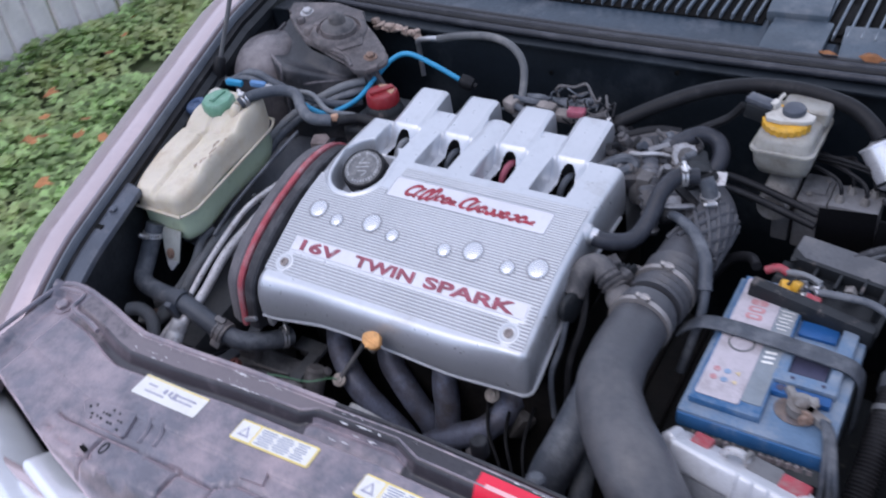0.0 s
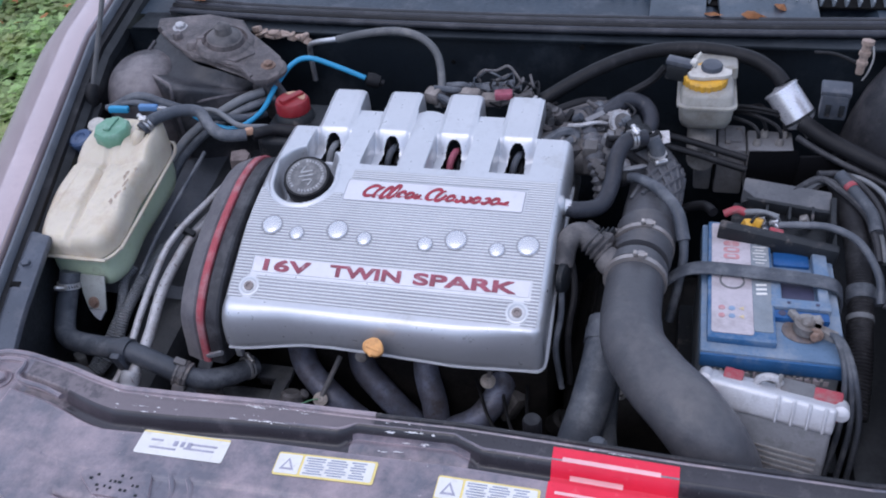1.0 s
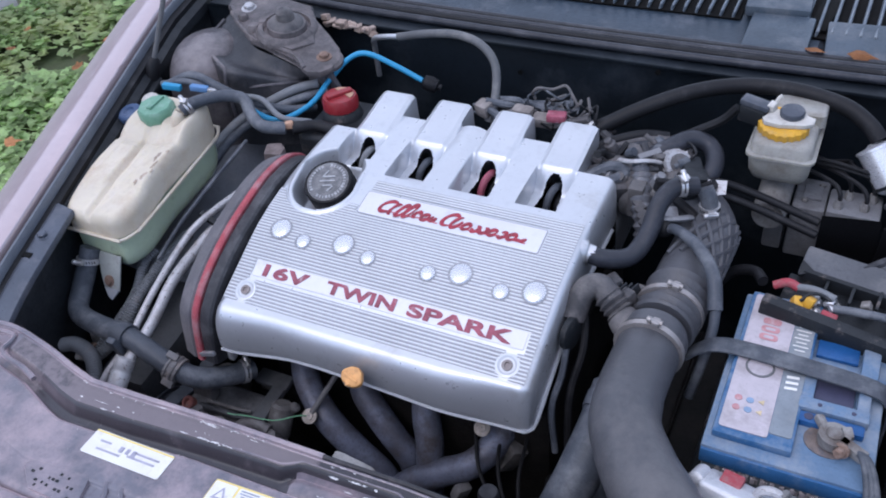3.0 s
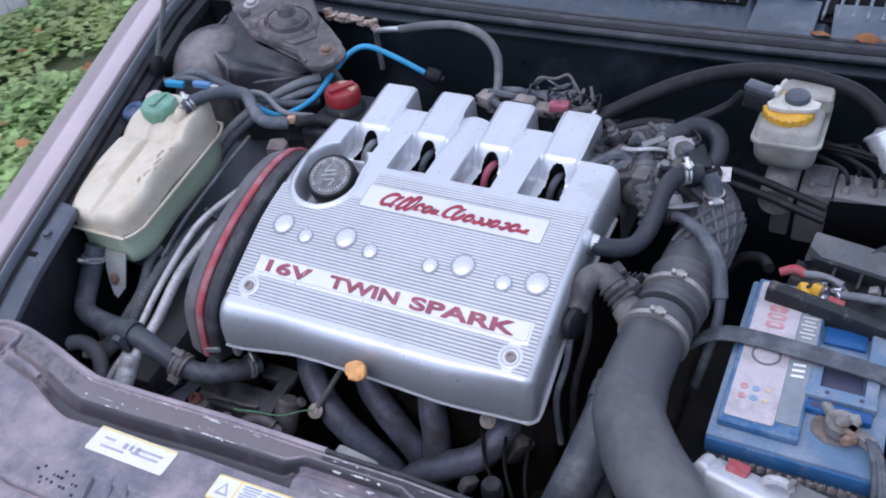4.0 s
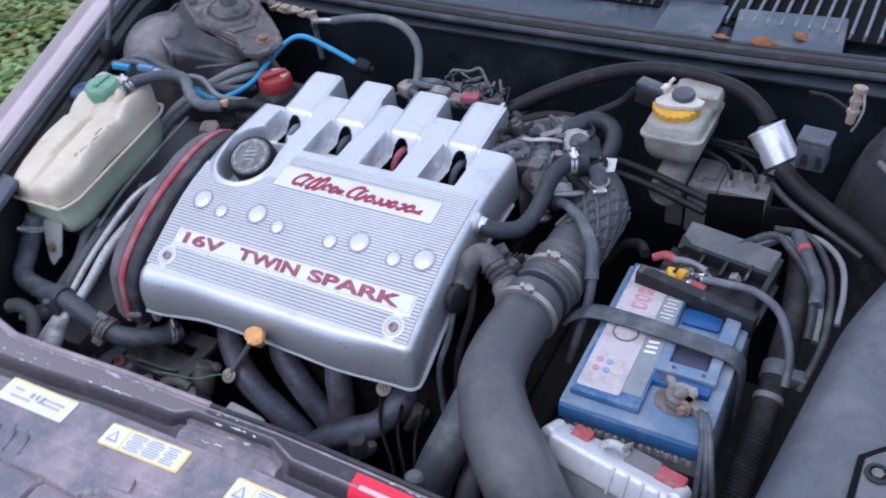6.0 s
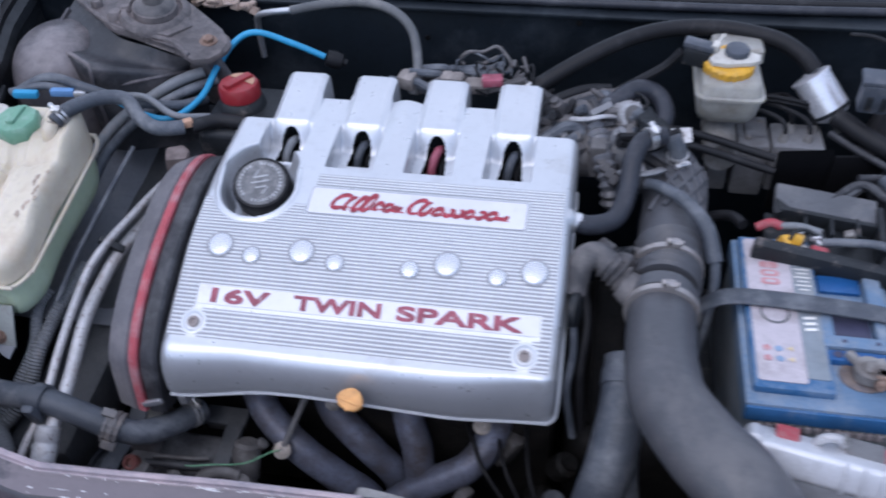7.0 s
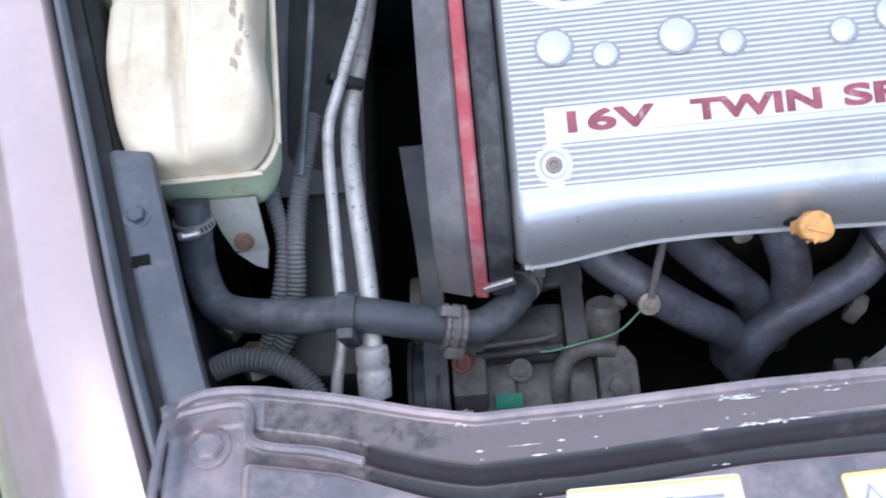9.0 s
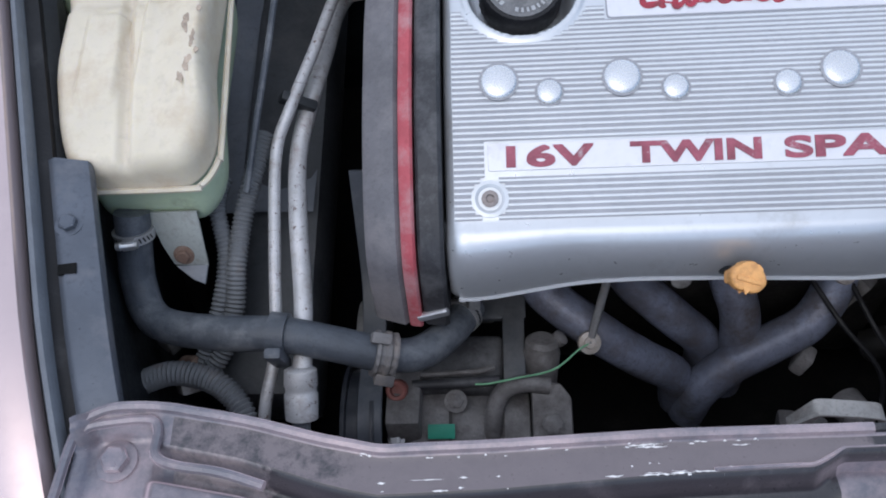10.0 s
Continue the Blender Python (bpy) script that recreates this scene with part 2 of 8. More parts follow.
def worn_to_black(name, start, fade, worn, dusty, grimy=9.0):
    """Chipped black that, before a ragged line across the panel, is dusty, and grimy in blots before another."""
    m = mat(name, (0.016, 0.016, 0.021), 0.32, 0, 0.3, 20, (0.075, 0.066, 0.072), 0.16, 34, 0.12, 300, chips=(0.55, 0.52, 0.52), chip_amount=0.36, cscale=90, coat=0.3, sheen=1.0, sheen_col=(1.0, 0.82, 0.86))
    nt = m.node_tree
    b = nt.nodes["Principled BSDF"]
    black = b.inputs["Base Color"].links[0].from_socket
    co = nt.nodes.new("ShaderNodeTexCoord").outputs["Object"]
    xyz = nt.nodes.new("ShaderNodeSeparateXYZ")
    nt.links.new(co, xyz.inputs[0])
    ragged = nt.nodes.new("ShaderNodeTexNoise")
    ragged.inputs["Scale"].default_value, ragged.inputs["Detail"].default_value, ragged.inputs["Roughness"].default_value = 26, 8, 0.7
    nt.links.new(co, ragged.inputs["Vector"])
    add = nt.nodes.new("ShaderNodeMath")
    add.operation = "MULTIPLY_ADD"
    add.inputs[1].default_value = fade
    nt.links.new(ragged.outputs[0], add.inputs[0])
    nt.links.new(xyz.outputs[0], add.inputs[2])
    edge = nt.nodes.new("ShaderNodeMapRange")
    edge.inputs[1].default_value, edge.inputs[2].default_value = start + fade * 0.45, start + fade * 0.55
    nt.links.new(add.outputs[0], edge.inputs[0])
    blot = nt.nodes.new("ShaderNodeTexNoise")
    blot.inputs["Scale"].default_value, blot.inputs["Detail"].default_value, blot.inputs["Roughness"].default_value = 55, 8, 0.75
    nt.links.new(co, blot.inputs["Vector"])
    cut = nt.nodes.new("ShaderNodeMapRange")
    cut.inputs[1].default_value, cut.inputs[2].default_value = 0.45, 0.62
    nt.links.new(blot.outputs[0], cut.inputs[0])
    clean = nt.nodes.new("ShaderNodeMapRange")
    clean.inputs[1].default_value, clean.inputs[2].default_value = grimy + fade * 0.4, grimy + fade * 0.6
    clean.inputs[3].default_value, clean.inputs[4].default_value = 1.0, 0.12
    nt.links.new(add.outputs[0], clean.inputs[0])
    blots = nt.nodes.new("ShaderNodeMath")
    blots.operation = "MULTIPLY"
    nt.links.new(cut.outputs[0], blots.inputs[0])
    nt.links.new(clean.outputs[0], blots.inputs[1])
    mottled = nt.nodes.new("ShaderNodeMix")
    mottled.data_type = "RGBA"
    mottled.inputs[6].default_value, mottled.inputs[7].default_value = (*dusty, 1), (*worn, 1)
    nt.links.new(blots.outputs[0], mottled.inputs[0])
    both = nt.nodes.new("ShaderNodeMix")
    both.data_type = "RGBA"
    nt.links.new(edge.outputs[0], both.inputs[0])
    nt.links.new(mottled.outputs[2], both.inputs[6])
    nt.links.new(black, both.inputs[7])
    nt.links.new(both.outputs[2], b.inputs["Base Color"])
    return m


LIP_PAINT = worn_to_black("worn lip paint", 0.055, 0.10, (0.030, 0.029, 0.035), (0.128, 0.107, 0.114), -0.30)
# Step and gutter: black from about x -0.36 on, paler before it.
STEP_COLOUR = worn_to_black("step colour", -0.36, 0.08, (0.10, 0.092, 0.098), (0.22, 0.185, 0.19))
PRIMER = mat("bare primer", (0.72, 0.70, 0.70), 0.6, 0, 0.15, 60)
PINK = mat("pale print on red", (0.82, 0.45, 0.46), 0.4, 0, 0.1, 40)
PALE_TAB = mat("pale bracket plastic", (0.52, 0.50, 0.46), 0.5, 0, 0.12, 30, (0.34, 0.31, 0.28), 0.25, 40)
MILKY = mat("milky reservoir plastic", (0.30, 0.29, 0.265), 0.4, 0, 0.14, 10, (0.19, 0.17, 0.145), 0.32, 24, thru=0.2)
FUSE_RED = mat("red terminal cover", (0.31, 0.045, 0.06), 0.5, 0, 0.2, 40, (0.27, 0.14, 0.14), 0.34, 60)
RED_FADED = mat("faded red print", (0.46, 0.23, 0.24), 0.5, 0, 0.15, 40, (0.5, 0.44, 0.44), 0.25, 80)
BLUE_FADED = mat("faded blue print", (0.22, 0.30, 0.42), 0.5, 0, 0.15, 40)
TAN_FADED = mat("faded tan print", (0.52, 0.42, 0.26), 0.5, 0, 0.15, 40)
GREEN_WIRE = mat("green wire", (0.16, 0.34, 0.20), 0.45)
GREEN_LABEL = mat("green label", (0.02, 0.20, 0.13), 0.5, 0, 0.2, 40)
LEAF_DEAD = mat("dead leaf", (0.42, 0.19, 0.08), 0.7, 0, 0.35, 60, island=0.4)
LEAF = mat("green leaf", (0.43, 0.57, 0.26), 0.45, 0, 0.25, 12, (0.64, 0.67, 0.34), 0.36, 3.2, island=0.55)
CAP_FACE = mat("dusty grey cap face", (0.11, 0.11, 0.115), 0.5, 0, 0.25, 40, (0.24, 0.235, 0.235), 0.36, 60)
CAP_MARK = mat("rubbed grey embossing", (0.34, 0.34, 0.35), 0.5, 0, 0.25, 60)
SOIL = mat("mossy soil", (0.085, 0.105, 0.05), 0.9, 0, 0.4, 6, (0.09, 0.07, 0.045), 0.35, 4)
WOOD = mat("weathered pale boards", (0.70, 0.64, 0.64), 0.8, 0, 0.15, 8, (0.50, 0.43, 0.42), 0.2, 12, island=0.15)
GLASS = mat("headlamp glass", (0.85, 0.87, 0.9), 0.12, 0.35, 0.05, 20)
TIMING = mat("dusty grey-black belt cover", (0.125, 0.12, 0.13), 0.55, 0, 0.25, 15, (0.19, 0.175, 0.18), 0.34, 14, 0.3, 260)
# Darker copy of the dusty tower paint, with shade put into its colour.
TOWER_SHADED = mat("tower paint with shade", (0.032, 0.033, 0.038), 0.40, 0, 0.35, 9, (0.118, 0.109, 0.112), 0.30, 10, 0.3, 160)
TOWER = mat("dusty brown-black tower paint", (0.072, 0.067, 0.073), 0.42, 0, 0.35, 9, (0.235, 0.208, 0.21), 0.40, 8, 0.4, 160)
POLISHED = mat("bright canister steel", (0.74, 0.74, 0.78), 0.3, 0.6, 0.06, 40, (0.5, 0.48, 0.48), 0.12, 60)
DULL_GREY = mat("dull grey clamp plastic", (0.125, 0.12, 0.122), 0.55, 0, 0.25, 30, (0.20, 0.17, 0.155), 0.25, 40, 0.3, 200)
BELT = mat("slate belt rubber", (0.060, 0.066, 0.080), 0.4, 0, 0.2, 20, (0.10, 0.10, 0.11), 0.25, 20, 0.2, 200)
BUSH = mat("rusty red bush", (0.20, 0.07, 0.06), 0.6, 0.1, 0.3, 60, (0.14, 0.09, 0.08), 0.3, 60)
STUD = mat("dull tan steel", (0.33, 0.30, 0.275), 0.5, 0.35, 0.25, 60, (0.20, 0.165, 0.14), 0.3, 80)
LOOM = mat("dusty black loom plastic", (0.030, 0.030, 0.034), 0.5, 0, 0.3, 20, (0.10, 0.10, 0.105), 0.30, 18, 0.2, 260)
RELAY = mat("slate relay plastic", (0.062, 0.070, 0.088), 0.5, 0, 0.2, 20, (0.12, 0.12, 0.13), 0.25, 30)
HOSE_BLACK = mat("smooth dark hose rubber", (0.026, 0.028, 0.036), 0.36, 0, 0.25, 20, (0.07, 0.07, 0.08), 0.25, 16, 0.2, 260, spec=0.3)
TYRE = mat("tyre", (0.02, 0.02, 0.02), 0.8, 0, 0.2, 20)


# ---- shape helpers ----
def make(name, bm, material, parent=None, label="", sharp=38):
    """Links a bmesh, modelled at its place in the world, as one mesh object."""
    bmesh.ops.recalc_face_normals(bm, faces=bm.faces)
    for e in bm.edges:
        if len(e.link_faces) == 2 and e.calc_face_angle(0) > radians(sharp):
            e.smooth = False
    for f in bm.faces:
        f.smooth = True
    me = bpy.data.meshes.new(name)
    bm.to_mesh(me)
    bm.free()
    me.materials.append(material)
    ob = new(name, me)
    if parent:
        attach(ob, parent)
    if label:
        ob["label"] = label
    return ob


BASES = {}


def base_of(ob):
    return BASES.get(ob.name, Matrix())


def attach(ob, parent):
    ob.parent = parent
    ob.matrix_parent_inverse = base_of(parent).inverted()


def part(name, bm, material, parent, label="", sharp=38):
    return make(name, bm, material, parent, label, sharp)


def thing(name, place, label, category, group="", kind=""):
    e = new(name)
    e.empty_display_size = 0.02
    m = Matrix.Translation(place)
    e.matrix_basis = m
    BASES[e.name] = m
    return tagged(e, label, category, group, kind)


def solo(name, bm, material, label, category, group="", kind="", sharp=38):
    return tagged(make(name, bm, material, None, "", sharp), label, category, group, kind)


def raw(verts, faces):
    bm = bmesh.new()
    vs = [bm.verts.new(v) for v in verts]
    for f in faces:
        try:
            bm.faces.new([vs[i] for i in f])
        except ValueError:
            pass
    return bm


def curve_through(pts, n=6):
    """Catmull-Rom points through pts."""
    p = [Vector(q) for q in pts]
    if len(p) < 3:
        return [p[0].lerp(p[-1], i / n) for i in range(n + 1)]
    q = [p[0] * 2 - p[1]] + p + [p[-1] * 2 - p[-2]]
    out = []
    for i in range(1, len(q) - 2):
        a, b, c, d = q[i - 1], q[i], q[i + 1], q[i + 2]
        for k in range(n):
            t = k / n
            out.append(0.5 * (2 * b + (c - a) * t + (2 * a - 5 * b + 4 * c - d) * t * t + (3 * b - a - 3 * c + d) * t ** 3))
    out.append(p[-1])
    return out


def resample(line, step):
    out, left = [line[0].copy()], step
    for a, b in zip(line, line[1:]):
        length, done = (b - a).length, 0.0
        while length - done >= left:
            done += left
            out.append(a.lerp(b, done / length))
            left = step
        left -= length - done
    return out


def tube(pts, r, seg=12, n=6, ribs=0.0, depth=0.0, wobble=0.0, flat=1.0, bm=None, step=0.0):
    """A hose or pipe through pts. ribs: the pitch of corrugations of that depth; r may be a list along pts."""
    line = curve_through(pts, n)
    total = sum((b - a).length for a, b in zip(line, line[1:]))
    if ribs:
        line = resample(line, ribs / 4)
    elif step:
        line = resample(line, step)
    m = len(line)
    tang = [(line[min(i + 1, m - 1)] - line[max(i - 1, 0)]).normalized() for i in range(m)]
    up = Vector((0, 0, 1)) if abs(tang[0].z) < 0.9 else Vector((0, 1, 0))
    side = tang[0].cross(up).normalized()
    verts, faces = [], []
    for i in range(m):
        side = (side - tang[i] * side.dot(tang[i])).normalized()
        nor = tang[i].cross(side)
        f = i / max(1, m - 1)
        if isinstance(r, (list, tuple)):
            k = f * (len(r) - 1)
            j = min(int(k), len(r) - 2)
            rad = r[j] + (r[j + 1] - r[j]) * (k - j)
        else:
            rad = r
        if ribs:
            rad += depth * (0, 0.5, 1, 0.5)[i % 4] - depth / 2
        if wobble:
            rad *= 1 + wobble * noise.noise(line[i] * 40)
        for k in range(seg):
            a = 2 * math.pi * k / seg
            verts.append(line[i] + side * (math.cos(a) * rad) + nor * (math.sin(a) * rad * flat))
    for i in range(m - 1):
        for k in range(seg):
            a, b = i * seg + k, i * seg + (k + 1) % seg
            faces.append((a, b, b + seg, a + seg))
    faces.append(tuple(range(seg - 1, -1, -1)))
    faces.append(tuple(range((m - 1) * seg, m * seg)))
    if bm is None:
        return raw(verts, faces)
    vs = [bm.verts.new(v) for v in verts]
    for f in faces:
        bm.faces.new([vs[i] for i in f])
    return bm


def frame_to(axis):
    return Vector(axis).normalized().to_track_quat("Z", "Y").to_matrix().to_4x4()


def lathe(profile, at, axis=(0, 0, 1), seg=28, lobes=0, lobe=0.0, bm=None):
    """A turned body: profile of (radius, height) from bottom to top along axis."""
    m = Matrix.Translation(at) @ frame_to(axis)
    verts, faces, rows = [], [], []
    for r, h in profile:
        row = []
        for k in range(seg):
            a = 2 * math.pi * k / seg
            rr = r * (1 + (lobe if lobes and (k * lobes * 2 // seg) % 2 else 0))
            row.append(len(verts))
            verts.append(m @ Vector((rr * math.cos(a), rr * math.sin(a), h)))
        rows.append(row)
    for a, b in zip(rows, rows[1:]):
        for k in range(seg):
            faces.append((a[k], a[(k + 1) % seg], b[(k + 1) % seg], b[k]))
    faces.append(tuple(reversed(rows[0])))
    faces.append(tuple(rows[-1]))
    if bm is None:
        return raw(verts, faces)
    vs = [bm.verts.new(v) for v in verts]
    for f in faces:
        bm.faces.new([vs[i] for i in f])
    return bm


def rbox(size, m, bevel=0.004, seg=2, bm=None):
    """A box with rounded edges; m is the pose of its middle."""
    b2 = bmesh.new()
    bmesh.ops.create_cube(b2, size=1.0, matrix=Matrix.Diagonal((*size, 1)))
    if bevel:
        bmesh.ops.bevel(b2, geom=list(b2.edges), offset=min(bevel, min(size) * 0.45), segments=seg, affect="EDGES", profile=0.6)
    bmesh.ops.transform(b2, matrix=m, verts=b2.verts)
    if bm is None:
        return b2
    idx = {v: bm.verts.new(v.co) for v in b2.verts}
    for f in b2.faces:
        bm.faces.new([idx[v] for v in f.verts])
    b2.free()
    return bm


def prism(poly, m, depth, bevel=0.0, seg=2, bm=None):
    """A flat polygon in the pose's xy plane, thickened upwards by depth."""
    b2 = bmesh.new()
    low = [b2.verts.new((x, y, 0)) for x, y in poly]
    high = [b2.verts.new((x, y, depth)) for x, y in poly]
    n = len(poly)
    b2.faces.new(list(reversed(low)))
    b2.faces.new(high)
    for i in range(n):
        b2.faces.new((low[i], low[(i + 1) % n], high[(i + 1) % n], high[i]))
    if bevel:
        bmesh.ops.bevel(b2, geom=[e for e in b2.edges], offset=bevel, segments=seg, affect="EDGES", profile=0.6)
    bmesh.ops.transform(b2, matrix=m, verts=b2.verts)
    if bm is None:
        return b2
    idx = {v: bm.verts.new(v.co) for v in b2.verts}
    for f in b2.faces:
        bm.faces.new([idx[v] for v in f.verts])
    b2.free()
    return bm


def rounded(w, h, r, k=5):
    """A rounded rectangle round the origin."""
    out = []
    for cx, cy, a0 in ((w / 2 - r, h / 2 - r, 0), (-w / 2 + r, h / 2 - r, 90), (-w / 2 + r, -h / 2 + r, 180), (w / 2 - r, -h / 2 + r, 270)):
        for i in range(k + 1):
            a = radians(a0 + 90 * i / k)
            out.append((cx + r * math.cos(a), cy + r * math.sin(a)))
    return out


def sheet(xs, ys, height, keep=None, place=None, thick=0.0):
    """A relief over a grid: height(x, y) gives z. keep(x, y) says which cells stay."""
    nx, ny = len(xs), len(ys)
    verts, faces = [], []
    for x in xs:
        for y in ys:
            verts.append(place(x, y) if place else (x, y, height(x, y)))
    for i in range(nx - 1):
        for j in range(ny - 1):
            if keep is None or keep((xs[i] + xs[i + 1]) / 2, (ys[j] + ys[j + 1]) / 2):
                a = i * ny + j
                faces.append((a, a + ny, a + ny + 1, a + 1))
    return raw(verts, faces)


def span(a, b, step):
    n = max(1, round((b - a) / step))
    return [a + (b - a) * i / n for i in range(n + 1)]


def soft(v, a, b):
    t = max(0.0, min(1.0, (v - a) / (b - a)))
    return t * t * (3 - 2 * t)


def along(table, v):
    """Linear lookup in a table of (key, value)."""
    if v <= table[0][0]:
        return table[0][1]
    for (a, fa), (b, fb) in zip(table, table[1:]):
        if v <= b:
            return fa + (fb - fa) * (v - a) / (b - a)
    return table[-1][1]


def bolt(parent, at, axis=(0, 0, 1), r=0.008, h=0.006, material=None, washer=True, name="bolt", label=""):
    bm = bmesh.new()
    if washer:
        lathe([(r * 1.5, 0), (r * 1.5, h * 0.25), (r * 1.3, h * 0.3)], at, axis, 20, bm=bm)
    a = Vector(axis).normalized()
    lathe([(r, h * 0.2), (r, h * 0.85), (r * 0.8, h)], Vector(at), a, 6, bm=bm)
    return part(name, bm, material or STEEL, parent, label)


def words(body, size, m, material, parent, width, name="lettering", depth=0.0006, label=""):
    """Raised lettering in the built-in font, its middle at the pose m."""
    cu = bpy.data.curves.new(name, "FONT")
    cu.body, cu.size, cu.extrude, cu.align_x, cu.align_y = body, size, depth, "CENTER", "CENTER"
    cu.offset = size * 0.019
    tmp = new("tmp_text", cu)
    bpy.context.view_layer.update()
    me = bpy.data.meshes.new_from_object(tmp.evaluated_get(bpy.context.evaluated_depsgraph_get()))
    bpy.data.objects.remove(tmp)
    xs = [v.co.x for v in me.vertices]
    ysz = [v.co.y for v in me.vertices]
    stretch = width / (max(xs) - min(xs))
    me.transform(m @ Matrix.Diagonal((stretch, 1, 1, 1)) @ Matrix.Translation((-(max(xs) + min(xs)) / 2, -(max(ysz) + min(ysz)) / 2, 0)))
    # heavier strokes: the outline repeated with small shifts
    bold, k = bmesh.new(), size * 0.024
    for i, (sx, sy) in enumerate(((-k, -k), (k, -k), (-k, k), (k, k))):
        step = m @ Matrix.Translation((sx, sy, 0.00006 * i)) @ m.inverted()
        me.transform(step)
        bold.from_mesh(me)
        me.transform(step.inverted())
    bold.to_mesh(me)
    bold.free()
    me.materials.clear()
    me.materials.append(material)
    me.name = name
    ob = new(name, me)
    attach(ob, parent)
    if label:
        ob["label"] = label
    return ob


def ribbon(pts, across, thick, n=8):
    """A flat band through pts; across is the vector over its width."""
    line = curve_through(pts, n)
    w = Vector(across) / 2
    verts, faces = [], []
    m = len(line)
    for i, p in enumerate(line):
        t = (line[min(i + 1, m - 1)] - line[max(i - 1, 0)]).normalized()
        up = t.cross(w).normalized() * thick / 2
        verts += [p - w - up * 0.6, p - w + up * 0.6, p - w * 0.93 + up, p + w * 0.93 + up, p + w + up * 0.6, p + w - up * 0.6, p + w * 0.93 - up, p - w * 0.93 - up]
    for i in range(m - 1):
        for k in range(8):
            a, b = i * 8 + k, i * 8 + (k + 1) % 8
            faces.append((a, b, b + 8, a + 8))
    faces += [tuple(range(7, -1, -1)), tuple(range((m - 1) * 8, m * 8))]
    return raw(verts, faces)


def hose(name, pts, r, material, label, category="hose", clamps=(), **kw):
    """A hose as a thing, with clamp rings at shares of its length."""
    if not clamps:
        return solo(name, tube(pts, r, **kw), material, label, category)
    t = thing(name, pts[0], label, category)
    part("tubing", tube(pts, r, **kw), material, t)
    line = resample(curve_through(pts, 8), 0.003)
    for share in clamps:
        i = max(1, min(len(line) - 2, int(share * (len(line) - 1))))
        ring(t, line[i], line[i + 1] - line[i - 1], r)
    return t


def ring(t, at, axis, r, material=None, width=0.009, name="clamp"):
    bm = lathe([(r + 0.0008, -width / 2), (r + 0.0024, -width / 2), (r + 0.0024, width / 2), (r + 0.0008, width / 2)], at, axis, 28)
    c = part(name, bm, material or CLAMP, t, "metal hose clamp")
    a = Vector(axis).normalized()
    up = (Vector((0.1, -0.35, 1)) - a * a.dot(Vector((0.1, -0.35, 1)))).normalized()
    m = Matrix.Translation(Vector(at) + up * (r + 0.005)) @ frame_to(up)
    screw = rbox((0.012, 0.009, 0.007), m, 0.0015)
    side = a.cross(up)
    lathe([(0.0005, -0.011), (0.0038, -0.011), (0.0042, -0.007), (0.0034, -0.006), (0.0034, 0.008), (0.0005, 0.0085)], Vector(at) + up * (r + 0.0065), side, 10, bm=screw)
    part("clamp_screw", screw, material or CLAMP, c, "bright worm screw")
    for k in range(-3, 4) if r < 0.03 else ():
        turn = k * 0.22 + (0.5 if k >= 0 else -0.5)
        out = up * math.cos(turn) + side * math.sin(turn)
        slot = Matrix.Translation(Vector(at) + out * (r + 0.0024)) @ frame_to(out)
        part("clamp_slot", rbox((0.0016, width * 0.55, 0.0008), slot, 0.0002, 1), BLACK, c)
    return c


# ---- ground, leaves and fence beside the car ----
def ground_height(x, y):
    return 0.03 * noise.noise(Vector((x * 0.9, y * 0.9, 0))) + 0.012 * noise.noise(Vector((x * 5, y * 5, 3)))


gx = [-3000, -300, -30] + span(-7, 5, 0.12) + [30, 300, 3000]
gy = [-3000, -300, -30] + span(-4, 7, 0.12) + [30, 300, 3000]
solo("ground", sheet(gx, gy, lambda x, y: ground_height(x, y) if abs(x) < 8 and abs(y) < 8 else -0.05), SOIL,
     "dark mossy soil beside the parked car", "ground", kind="structure")


def leafy(m, share):
    """Lets light shine through thin leaves."""
    nt = m.node_tree
    b = nt.nodes["Principled BSDF"]
    glow = nt.nodes.new("ShaderNodeBsdfTranslucent")
    nt.links.new(b.inputs["Base Color"].links[0].from_socket, glow.inputs["Color"])
    mix = nt.nodes.new("ShaderNodeMixShader")
    mix.inputs[0].default_value = share
    nt.links.new(b.outputs[0], mix.inputs[1])
    nt.links.new(glow.outputs[0], mix.inputs[2])
    nt.links.new(mix.outputs[0], nt.nodes["Material Output"].inputs[0])


leafy(LEAF, 0.5)


